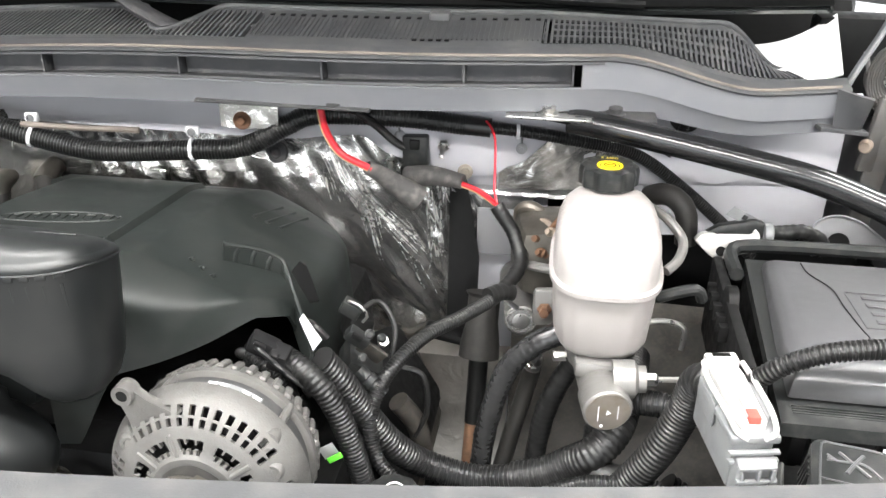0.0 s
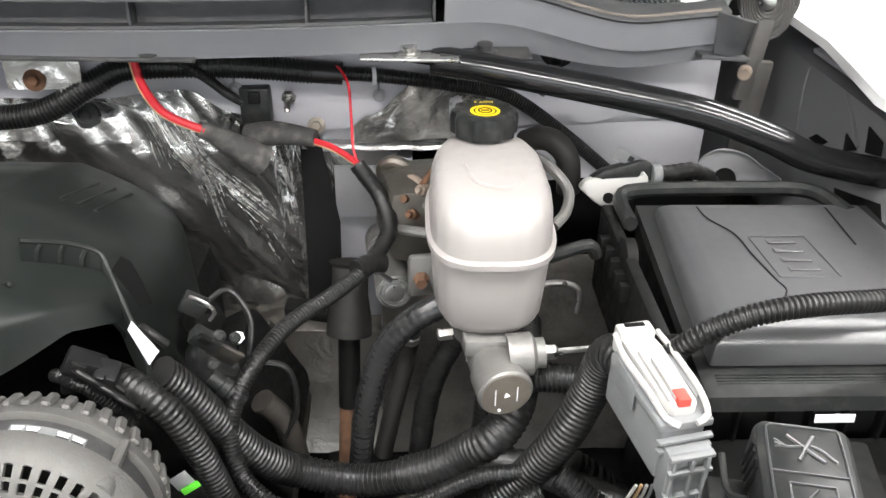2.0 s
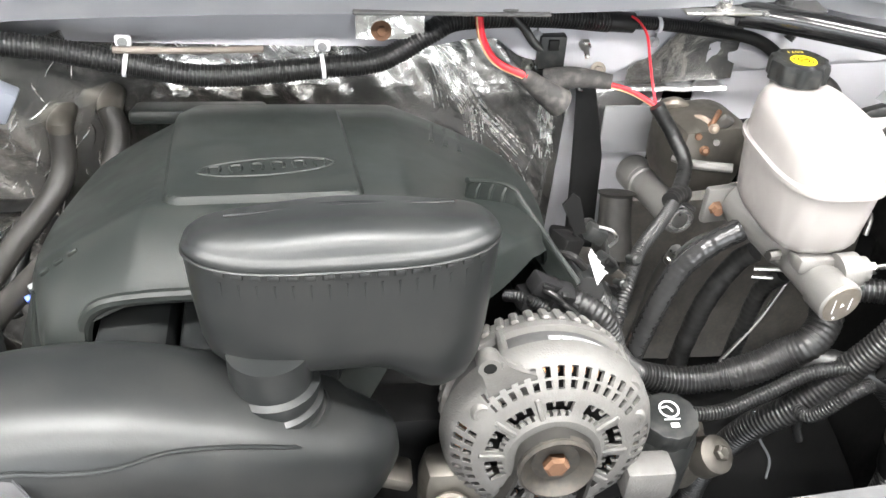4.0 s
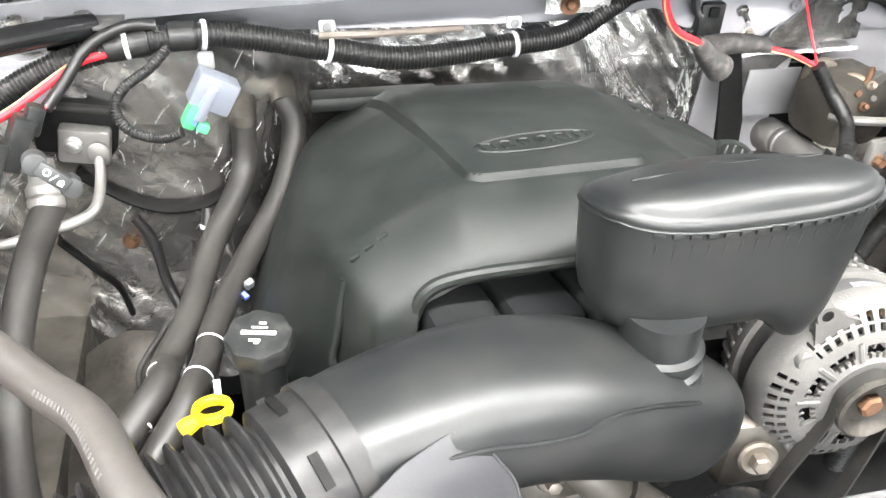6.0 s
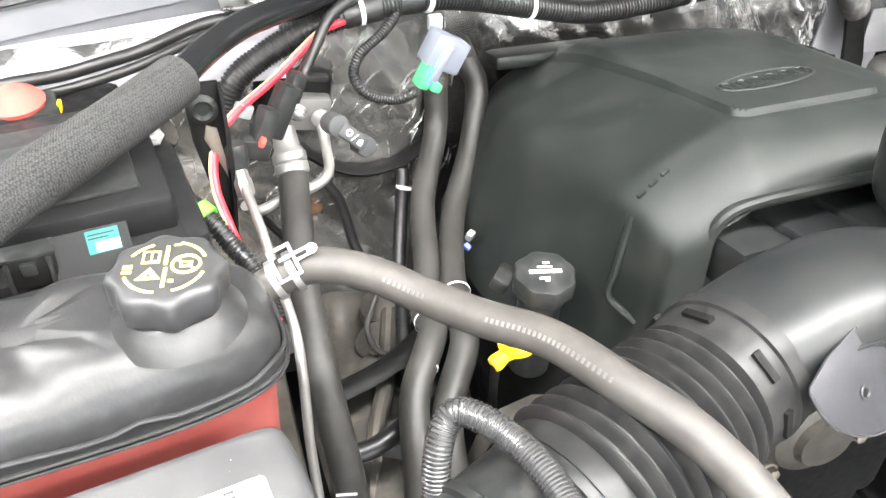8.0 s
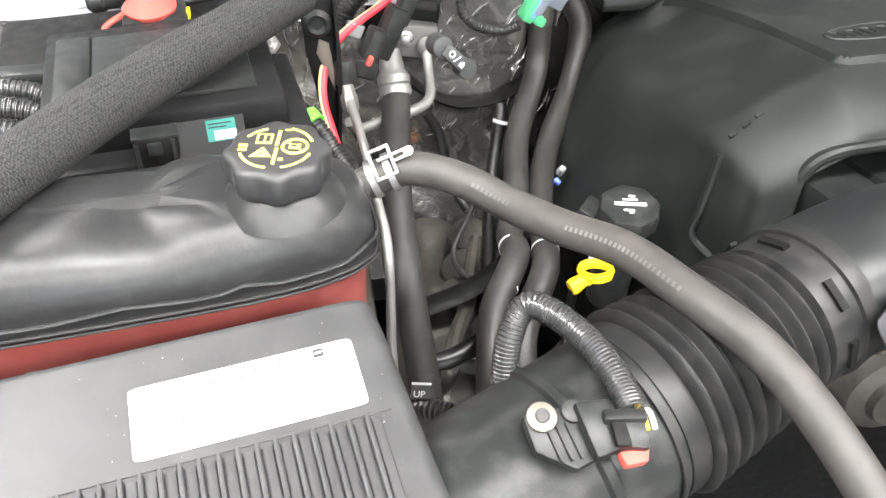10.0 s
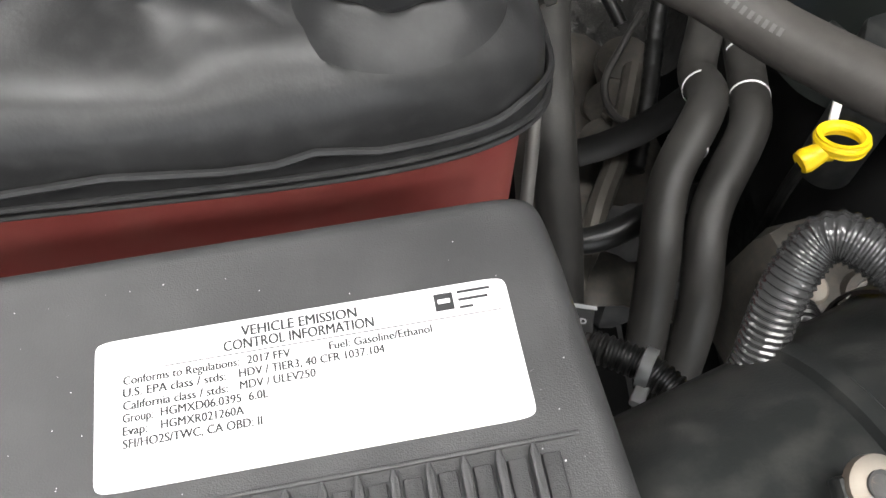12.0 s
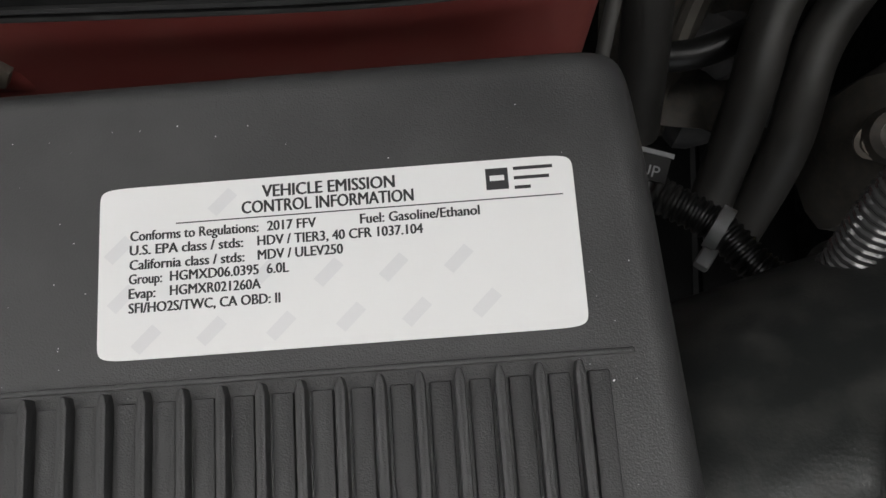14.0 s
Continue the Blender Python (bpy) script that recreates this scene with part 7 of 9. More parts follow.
    part("pulley_nut", lathe([(0.011, -0.020), (0.011, -0.030), (0.008, -0.032)], c, d, 6), RUST, pul, "rusty shaft nut")
    belt = thing("serpentine_belt", (0.43, 0.262, 0.8), "black ribbed drive belt over the alternator pulley", "belt")
    y0 = 0.263
    path = [(0.395, y0, 0.76), (0.415, y0, 0.84), (0.437, y0, 0.905), (0.443, y0, 0.944), (0.472, y0, 0.9605), (0.501, y0, 0.944), (0.505, y0, 0.92), (0.50, y0, 0.86), (0.49, y0, 0.78)]
    rows = [[p, p + V((0, -0.007, 0)), p + V((0, -0.014, 0))] for p in smooth_path(path, 0.004)]
    part("belt", sheet(rows, 0.003), RUBBER, belt)
    idl = thing("idler_pulley", (0.385, 0.25, 0.83), "dusty cast bracket with an idler pulley bolt", "pulley")
    part("bracket", rbox((0.405, 0.295, 0.85), (0.08, 0.05, 0.09), 0.02), BROWNM, idl)
    part("washer", lathe([(0.017, 0), (0.018, 0.004), (0.015, 0.006), (0.013, 0.005)], (0.392, 0.265, 0.862), (-0.2, -1, 0.2), 32), DULL, idl)
    part("bolt_head", lathe([(0.009, 0.004), (0.009, 0.014), (0.007, 0.016)], (0.392, 0.265, 0.862), (-0.2, -1, 0.2), 6), DULL, idl)
    ten = thing("tensioner_pulley", (0.30, 0.24, 0.75), "smooth black belt tensioner pulley", "pulley")
    part("rim", lathe([(0.030, 0), (0.045, 0.002), (0.046, 0.006), (0.046, 0.026), (0.040, 0.028)], (0.352, 0.232, 0.822), (0, -1, 0.1), 40), GLOSSB, ten, "glossy black rim")
    part("hub", lathe([(0.016, 0.02), (0.016, 0.034), (0.008, 0.036)], (0.352, 0.232, 0.822), (0, -1, 0.1), 24), DEEP, ten)
    wp = thing("water_pump", (0.26, 0.30, 0.72), "dirty brown cast water pump housing below the air duct", "water pump")
    part("housing", lathe([(0.070, 0), (0.068, 0.020), (0.058, 0.030), (0.050, 0.046), (0.034, 0.052), (0.030, 0.060)], (0.235, 0.325, 0.775), (0, -1, 0.05), 40), CASTM, wp)
    part("outlet", tube([(0.228, 0.285, 0.872), (0.252, 0.270, 0.852), (0.290, 0.268, 0.816), (0.332, 0.272, 0.772)], 0.021, 16), BROWNM, wp, "brown cast outlet")
    part("flange", lathe([(0.027, -0.004), (0.028, 0.0), (0.027, 0.006)], (0.262, 0.270, 0.842), (0.7, 0, -0.7), 24), CASTM, wp)
    for x, z in ((0.292, 0.870), (0.212, 0.838), (0.300, 0.745), (0.200, 0.720)):
        part("bolt", lathe([(0.010, 0), (0.010, 0.003), (0.007, 0.004), (0.007, 0.012), (0.005, 0.013)], (x, 0.292, z), (0, -1, 0.2), 6), DULL, wp)
        part("bolt_boss", lathe([(0.014, -0.036), (0.014, 0.0), (0.012, 0.003)], (x, 0.294, z), (0, -1, 0.2), 20), CASTM, wp)
    part("rib", rbox((0.300, 0.300, 0.850), (0.012, 0.04, 0.08), 0.004, (0, -35, 0)), CASTM, wp)
    part("rib", rbox((0.330, 0.295, 0.880), (0.060, 0.03, 0.014), 0.004, (0, 20, 0)), BROWNM, wp)
    hc = thing("engine_harness_plugs", (0.50, 0.41, 0.95), "cluster of black plugs and leads below the engine cover", "connector")
    for c, sz, r in (((0.487, 0.405, 0.990), (0.030, 0.020, 0.018), (0, 30, 10)), ((0.503, 0.402, 0.980), (0.018, 0.022, 0.022), (10, 20, 0)), ((0.514, 0.405, 0.968), (0.024, 0.018, 0.016), (0, 40, -10)), ((0.474, 0.412, 0.972), (0.022, 0.020, 0.020), (0, 10, 20))):
        body = part("plug", rbox(c, sz, 0.003, r), FUSEP, hc)
        part("latch", rbox(V(c) + V((0, -sz[1] / 2, sz[2] / 2 - 0.002)), (sz[0] * 0.4, 0.006, 0.004), 0.001, r), TAPE, body)
    for a in (0.0, 0.012, 0.022):
        part("lead", tube([(0.478 + a, 0.405, 0.988 - a * 0.8), (0.486 + a, 0.392, 0.994 - a), (0.500 + a, 0.390, 0.984 - a), (0.512 + a, 0.398, 0.965 - a), (0.515 + a, 0.410, 0.930)], 0.0026, 8), LOOM, hc)
    part("lead", loom([(0.455, 0.42, 0.968), (0.470, 0.405, 0.977), (0.490, 0.400, 0.968), (0.505, 0.402, 0.950), (0.512, 0.41, 0.92)], 0.006, 0.003, 0.0009), LOOM, hc)
    ps = thing("power_steering_reservoir", (0.62, 0.365, 0.74), "black power steering reservoir with a ribbed cap", "fluid reservoir")
    part("body", lathe([(0.030, 0), (0.032, 0.01), (0.032, 0.08), (0.028, 0.09)], (0.622, 0.375, 0.745), (0, -0.08, 1)), PLASTIC, ps)
    part("cap", lathe([(0.029, 0, 1), (0.029, 0.018, 1), (0.0275, 0.021, 1), (0.026, 0.0215)], (0.621, 0.368, 0.834), (0, -0.15, 1), 48, 12, 0.025), PLASTIC, ps, "black cap with white pictogram")
    m = flat_on((0.621, 0.365, 0.8562), (1, 0, 0), (0, 1, 0.15))
    ringp = [m @ V((0.0, 0.006, 0)) + (m.to_3x3() @ V((math.cos(t), math.sin(t), 0))) * 0.0095 for t in (math.tau * k / 24 for k in range(25))]
    b = bmesh.new()
    add_sweep(b, ringp, [0.001] * 25, 6)
    part("pictogram", b, INK_W, ps)
    part("pictogram", tube([m @ V((-0.007, 0.008, 0)), m @ V((0.0, 0.009, 0)), m @ V((0.003, 0.003, 0))], 0.001, 6), INK_W, ps)
    part("pictogram", rbox(m @ V((0, -0.006, 0)), (0.016, 0.001, 0.001), 0), INK_W, ps)
    part("pictogram", rbox(m @ V((0.001, -0.013, 0)), (0.008, 0.005, 0.001), 0), INK_W, ps)
    # plugs and coil behind the cover's edge
    co = thing("ignition_coil", (0.58, 0.50, 0.85), "black ignition coil with plug and wires", "ignition coil")
    part("body", rbox((0.57, 0.50, 0.915), (0.045, 0.05, 0.03), 0.008, (10, 30, 20)), PLASTIC, co)
    part("barrel", lathe([(0.008, 0), (0.008, 0.012), (0.0095, 0.013), (0.0095, 0.02), (0.008, 0.021), (0.008, 0.034), (0.006, 0.038)], (0.575, 0.47, 0.925), (0.8, -0.2, -0.6), 20), PLASTIC, co)
    part("plug", rbox((0.555, 0.545, 0.935), (0.03, 0.03, 0.03), 0.005, (0, 20, 30)), DEEP, co)
    part("blue_clip", rbox((0.585, 0.455, 0.895), (0.014, 0.006, 0.012), 0.001, (0, 30, 0)), BLUEP, co)
    part("bolt", lathe([(0.006, 0), (0.006, 0.01)], (0.59, 0.52, 0.93), (0.3, -0.6, 0.6), 6), STEEL, co)
    part("wire", tube([(0.56, 0.53, 0.96), (0.58, 0.55, 0.965), (0.60, 0.54, 0.94), (0.60, 0.52, 0.91)], 0.003, 8), TAPE, co)
    part("wire", tube([(0.52, 0.47, 0.98), (0.535, 0.45, 0.99), (0.55, 0.45, 0.975)], 0.004, 8), TAPE, co)
    mn = thing("exhaust_shield", (0.60, 0.55, 0.7), "dull heat stained manifold shield and pipe", "heat shield")
    part("shield", rbox((0.575, 0.68, 0.70), (0.06, 0.22, 0.16), 0.03, (0, -18, 0)), BROWNM, mn)
    part("pipe", tube([(0.60, 0.55, 0.83), (0.62, 0.56, 0.79), (0.63, 0.57, 0.72)], 0.013), CASTM, mn)
    for c in ((0.592, 0.452, 0.985), (0.584, 0.452, 0.956), (0.60, 0.47, 0.97)):
        part("coil_bolt", lathe([(0.0035, 0), (0.0035, 0.010), (0.005, 0.011), (0.005, 0.014), (0.003, 0.016)], c, (0.3, -0.8, 0.4), 12), PLASTIC, mn)
    part("coil_plug", rbox((0.576, 0.468, 0.968), (0.026, 0.014, 0.014), 0.002, (10, 40, 10)), PLASTIC, mn)
    part("coil_latch", rbox((0.578, 0.459, 0.974), (0.012, 0.006, 0.006), 0.001, (10, 40, 10)), DEEP, mn)
    part("coil_bracket", rbox((0.588, 0.478, 0.945), (0.030, 0.004, 0.020), 0.001, (20, 40, 10)), CASTM, mn, "dull metal coil bracket")
    part("coil_plug", rbox((0.566, 0.485, 0.992), (0.022, 0.015, 0.016), 0.002, (0, 30, 0)), PLASTIC, mn)
    part("clip_spring", tube([(0.566, 0.476, 1.006), (0.578, 0.472, 1.004), (0.586, 0.474, 0.992), (0.580, 0.476, 0.982)], 0.0016, 8), STEEL, mn, "bright spring clip")
    part("plug_wire", tube([(0.60, 0.55, 0.88), (0.63, 0.55, 0.87), (0.635, 0.55, 0.82), (0.62, 0.55, 0.78)], 0.0035, 8), TAPE, mn)

    co.location.x -= 0.012
    mn.location.x -= 0.012


alternator()


# ---- coolant tank and battery side ----
def coolant_tank():
    A = radians(6.5)
    u, w = V((math.cos(A), math.sin(A), 0)), V((-math.sin(A), math.cos(A), 0))
    c = V((-0.447, 0.2605, 0.001))
    tk2 = thing("coolant_tank", (-0.445, 0.252, 0.85), "coolant surge tank with black upper half over red coolant", "coolant tank")

    def sec(z, a, b, n=3.6, bumps=0.0):
        out = []
        for p in squircle(c + V((0, 0, z - 0.006 * ease((z - 1.07) / 0.03))), u, w, a, b - 0.005, n, 84):
            s = (p - c).dot(u)
            q = p - V((0, 0, 0.010 * bumps * max(0.0, math.sin(s * 46 + 0.4)) * (1 if s < 0.03 else 0.3)))
            q += w * (bumps * 0.004 * math.sin(s * 46))
            out.append(q)
        return out
    upper = [sec(1.058, 0.166, 0.064), sec(1.070, 0.166, 0.064, bumps=0.2), sec(1.085, 0.165, 0.063, bumps=0.5), sec(1.098, 0.160, 0.059, 3.4, 0.8), sec(1.106, 0.150, 0.052, 3.2, 1), sec(1.111, 0.134, 0.042, 3, 1), sec(1.113, 0.10, 0.026, 3, 1), sec(1.1135, 0.05, 0.010, 3, 1)]
    part("upper_half", loft(upper), TANKP, tk2, angle=70)
    part("lower_half", loft([sec(0.86, 0.150, 0.052), sec(0.95, 0.156, 0.056), sec(1.05, 0.160, 0.060), sec(1.058, 0.162, 0.061)]), COOLANT, tk2, "red coolant showing through cloudy plastic", 70)
    # the wavy bead over the welded seam
    rim = [p + V((0, 0, 0.0045 * max(0.0, math.sin((p - c).dot(u) * 76.6 + 2.1)) ** 2)) for p in sec(1.0655, 0.1680, 0.0660)]
    b = bmesh.new()
    add_sweep(b, rim + [rim[0]], [0.0016] * 85, 6, caps=False)
    part("wavy_bead", b, TANKP, tk2)
    part("weld_band", loft([sec(1.0585, 0.1675, 0.0655), sec(1.0655, 0.1672, 0.0652)], caps=False), TANKP, tk2)
    for z in (1.0585, 1.0545):
        rim = sec(z, 0.1685, 0.0665)
        b = bmesh.new()
        add_sweep(b, rim + [rim[0]], [0.0014] * 85, 6, caps=False)
        part("weld_rim", b, TANKP, tk2)
    q = V((-0.339, 0.256, 1.099))
    part("neck", lathe([(0.028, 0), (0.028, 0.008), (0.026, 0.018)], q), TANKP, tk2)
    part("neck_shoulder", lathe([(0.041, -0.003), (0.0375, 0.0025), (0.0335, 0.0070), (0.0300, 0.0105), (0.0280, 0.0130), (0.0265, 0.0135)], q + V((0, 0, 0.005)), (0, 0, 1), 48), TANKP, tk2, angle=80)
    cap = part("cap", lathe([(0.026, 0), (0.0295, 0.002, 1), (0.0320, 0.006, 1), (0.0322, 0.020, 1), (0.0315, 0.0225, 1), (0.0295, 0.0242, 1), (0.0270, 0.0246)], q + V((0, 0, 0.017)), (0, 0, 1), 80, 8, 0.055), CAPB, tk2, "black lobed cap with yellow warning print")
    m = flat_on(q + V((0, 0, 0.0417)), V((0.985, -0.17, 0)), V((0.17, 0.985, 0)))

    def arc(r, a0, a1, wd):
        return tube([m @ V((r * math.cos(radians(a0 + (a1 - a0) * k / 8)), r * math.sin(radians(a0 + (a1 - a0) * k / 8)), 0)) for k in range(9)], wd, 6, 0.003, 0.4)
    for a0, a1 in ((18, 72), (112, 150), (200, 262), (285, 342)):
        part("print_arc", arc(0.0225, a0, a1, 0.0010), INK_Y, cap)

    def ink(name, pts, material=INK_Y, z=0.0003):
        part(name, prism(pts, z - 0.0004, z, 0, m), material, cap)

    def block(x, y, sx, sy):
        return [(x - sx / 2, y - sy / 2), (x + sx / 2, y - sy / 2), (x + sx / 2, y + sy / 2), (x - sx / 2, y + sy / 2)]
    ink("print_line", block(0, 0.010, 0.0020, 0.017))
    ink("print_line", block(0.0005, -0.010, 0.0020, 0.017))
    ink("print_triangle", [(-0.0150, -0.0110), (-0.0015, -0.0110), (-0.0080, -0.0005)])
    ink("print_triangle", [(-0.0092, -0.0088), (-0.0072, -0.0088), (-0.0080, -0.0040)], CAPB, 0.0005)
    ink("print_block", block(-0.0085, 0.0090, 0.0100, 0.0110))
    ink("print_hole", block(-0.0105, 0.0092, 0.0034, 0.0080), CAPB, 0.0005)
    ink("print_hole", block(-0.0062, 0.0092, 0.0028, 0.0070), CAPB, 0.0005)
    b = bmesh.new()
    add_sweep(b, [m @ V((0.0115 + 0.0078 * math.cos(t), 0.0010 + 0.0078 * math.sin(t), 0)) for t in (math.tau * k / 24 for k in range(25))], [0.0009] * 25, 6)
    part("print_ring", b, INK_Y, cap)
    ink("print_block", block(0.0115, 0.0008, 0.0070, 0.0050))
    ink("print_hole", block(0.0110, 0.0010, 0.0030, 0.0026), CAPB, 0.0005)
    part("print_slash", tube([m @ V((0.0060, 0.0060, 0)), m @ V((0.0115, 0.0010, 0)), m @ V((0.0170, -0.0040, 0))], 0.0007, 6, 0.003, 0.4), INK_Y, cap)
    for x, y, sx, sy in ((-0.0205, 0.0010, 0.0052, 0.0034), (-0.0205, -0.0035, 0.0052, 0.0022), (0.005, 0.0195, 0.004, 0.0012), (0.0045, -0.0135, 0.0030, 0.0024)):
        ink("print_block", block(x, y, sx, sy))
    part("outlet", lathe([(0.011, 0), (0.011, 0.03)], (-0.312, 0.312, 1.050), (0.93, 0.22, 0.28), 20), TANKP, tk2)
    part("mount_bolt", lathe([(0.0075, 0), (0.0075, 0.004), (0.005, 0.005), (0.005, 0.008)], (-0.505, 0.201, 1.017), (0, -1, 0.4), 6), DULL, tk2)
    part("mount_lug", rbox((-0.505, 0.206, 1.008), (0.022, 0.012, 0.020), 0.005, (0, 0, 6)), COOLANT, tk2)
    hose = thing("coolant_hose", (-0.2, 0.3, 1.0), "dusty black rubber coolant hose from the tank", "hose")
    path = [(-0.284, 0.322, 1.058), (-0.262, 0.325, 1.067), (-0.238, 0.319, 1.071), (-0.208, 0.302, 1.068), (-0.180, 0.278, 1.062), (-0.152, 0.244, 1.065), (-0.120, 0.204, 1.073), (-0.097, 0.152, 1.078), (-0.068, 0.100, 1.072), (-0.045, 0.03, 1.05), (-0.02, -0.06, 1.0), (0.0, -0.12, 0.92)]
    part("hose", tube(path, 0.0128, 18), HOSEG, hose)
    pp = smooth_path(path, 0.004)
    # rows of unreadable print along the hose
    for x0, x1 in ((-0.204, -0.176), (-0.146, -0.098)):
        run = [i for i in range(1, len(pp) - 1) if x0 < pp[i].x < x1]
        for i in run:
            d = (pp[i + 1] - pp[i - 1]).normalized()
            n = V((-0.62, -0.42, 0.66))
            n = (n - d * n.dot(d)).normalized()
            part("print_bar", prism([(-0.0009, -0.0017), (0.0009, -0.0017), (0.0009, 0.0017), (-0.0009, 0.0017)], -0.0004, 0.00025, 0, flat_on(pp[i] + n * 0.0128, d, n.cross(d))), HOSEINK, hose)
    cl = thing("hose_clamp", (-0.268, 0.325, 1.045), "bright plated spring clamp on the coolant hose", "hose clamp")
    ax = V((0.9, 0.05, 0.35))
    c1 = V((-0.268, 0.325, 1.064))
    an = ax.normalized()
    for o in (-0.007, 0.007):
        part("band", lathe([(0.0133, -0.0025), (0.0150, -0.0025), (0.0150, 0.0025), (0.0133, 0.0025)], c1 + an * o, ax, 28, caps=False), CLAMP, cl)
    em = flat_on(c1 + V((0, -0.008, 0.0155)), an, V((0, 0.75, 0.66)))
    for x, y, sx, sy in ((0, 0.012, 0.0175, 0.0024), (0, -0.010, 0.0175, 0.0024), (-0.0076, 0.001, 0.0024, 0.024), (0.0076, 0.001, 0.0024, 0.024), (0.002, 0.004, 0.010, 0.0026), (0.014, 0.004, 0.012, 0.0022), (0.014, -0.001, 0.012, 0.0022)):
        part("ear", prism([(x - sx / 2, y - sy / 2), (x + sx / 2, y - sy / 2), (x + sx / 2, y + sy / 2), (x - sx / 2, y + sy / 2)], -0.0006, 0.0014, 0.0005, em), CLAMP, cl)
    part("ear_end", lathe([(0.0036, -0.0006), (0.0040, 0.0), (0.0036, 0.0010), (0.0020, 0.0008)], em @ V((0.021, 0.0015, 0)), em.to_3x3() @ V((0, 0, 1)), 16), CLAMP, cl)



coolant_tank()


def battery_side():
    bx = thing("battery_fuse_box", (-0.44, 0.45, 0.85), "black plastic fuse box on the battery with teal sticker", "fuse box")
    A = 8
    part("base", rbox((-0.435, 0.462, 0.98), (0.20, 0.19, 0.17), 0.006, (0, 0, A)), FUSEP, bx)
    part("lid", rbox((-0.437, 0.472, 1.078), (0.185, 0.165, 0.03), 0.005, (0, 0, A)), FUSEP, bx)
    part("lid_panel", rbox((-0.427, 0.470, 1.094), (0.125, 0.12, 0.006), 0.003, (0, 0, A)), PLASTIC, bx)
    part("lid_step", rbox((-0.505, 0.462, 1.090), (0.03, 0.13, 0.012), 0.005, (0, 0, A)), PLASTIC, bx)
    part("emboss", rbox((-0.425, 0.475, 1.0975), (0.075, 0.05, 0.0014), 0.0004, (0, 0, A)), PLASTIC, bx)
    part("side_step", rbox((-0.338, 0.462, 1.045), (0.03, 0.15, 0.04), 0.006, (0, 0, A)), FUSEP, bx)
    sm = flat_on((-0.384, 0.3695, 1.087), (math.cos(radians(A)), math.sin(radians(A)), 0), (0, 0.50, 0.86))

    def on_face(x0, x1, y0, y1, lift):
        return prism([(x0, y0), (x1, y0), (x1, y1), (x0, y1)], lift - 0.0004, lift, 0, sm)
    part("sticker_pad", on_face(-0.034, 0.0175, -0.030, 0.0095, -0.0006), FUSEP, bx)
    part("sticker", on_face(-0.0108, 0.0108, -0.0082, 0.0078, 0.0002), TEAL, bx, "teal sticker with white barcode")
    part("barcode", on_face(-0.0055, 0.0104, -0.0072, -0.0005, 0.0006), PAPER, bx)
    for k in range(9):
        part("barcode_bar", on_face(-0.0052 + 0.0017 * k, -0.0044 + 0.0017 * k, -0.0066, -0.0012, 0.0009), INK_K, bx)
    for k in range(2):
        part("print_line", on_face(-0.0095, 0.0040 + 0.004 * k, 0.0018 + 0.0026 * k, 0.0028 + 0.0026 * k, 0.0006), FUSEP, bx)
    part("socket", rbox((-0.4315, 0.365, 1.079), (0.031, 0.020, 0.026), 0.003, (0, 0, A)), DEEP, bx)
    part("socket_rim", rbox((-0.4315, 0.3635, 1.092), (0.034, 0.017, 0.003), 0.001, (0, 0, A)), PLASTIC, bx)
    for k in (-1, 1):
        part("socket_rail", rbox((-0.4315 + 0.013 * k, 0.3545 + 0.0018 * k, 1.078), (0.003, 0.003, 0.024), 0.0008, (0, 0, A)), PLASTIC, bx)
    part("socket_latch", rbox((-0.4315, 0.3535, 1.084), (0.010, 0.004, 0.010), 0.001, (0, 0, A)), PLASTIC, bx)
    part("front_foot", rbox((-0.505, 0.335, 1.04), (0.03, 0.02, 0.02), 0.003, (0, 0, A)), DULL, bx)
    bt = thing("battery", (-0.50, 0.58, 0.85), "black battery behind the fuse box", "battery")
    part("case", rbox((-0.49, 0.62, 0.97), (0.24, 0.14, 0.16), 0.008, (0, 0, A)), DEEP, bt)
    tm = thing("jump_terminal", (-0.47, 0.60, 1.05), "red capped jump start terminal post", "terminal")
    part("holder", rbox((-0.455, 0.60, 1.066), (0.06, 0.045, 0.035), 0.004, (0, 0, A)), PLASTIC, tm)
    part("cap", lathe([(0.024, 0), (0.025, 0.004), (0.020, 0.010), (0.012, 0.015), (0.009, 0.017)], (-0.458, 0.60, 1.084), (0, -0.1, 1)), CORAL, tm, "red plastic cap")
    part("strap", tube([(-0.480, 0.595, 1.084), (-0.500, 0.582, 1.075), (-0.498, 0.572, 1.055), (-0.482, 0.570, 1.050)], 0.003, 8), CORAL, tm)
    part("tag", rbox((-0.424, 0.60, 1.078), (0.003, 0.012, 0.008), 0.0005), YELLOW, tm)
    bnd = thing("battery_cables", (-0.58, 0.5, 1.0), "taped black battery cables beside the fuse box", "wiring harness")
    for y, z, r in ((0.512, 1.052, 0.010), (0.490, 1.046, 0.0105), (0.462, 1.040, 0.011), (0.440, 1.030, 0.0105)):
        part("cable", loom([(-0.66, y, z), (-0.61, y + 0.005, z + 0.005), (-0.555, y, z), (-0.53, y - 0.01, z - 0.02)], r, 0.0048, 0.0013), SHINYTAPE, bnd, "shiny ribbed conduit")
    part("clip", rbox((-0.57, 0.53, 1.06), (0.06, 0.02, 0.012), 0.003), PLASTIC, bnd)
    wires = thing("cowl_wires", (-0.45, 0.66, 1.08), "pair of black conduits running along the fender", "wiring harness")
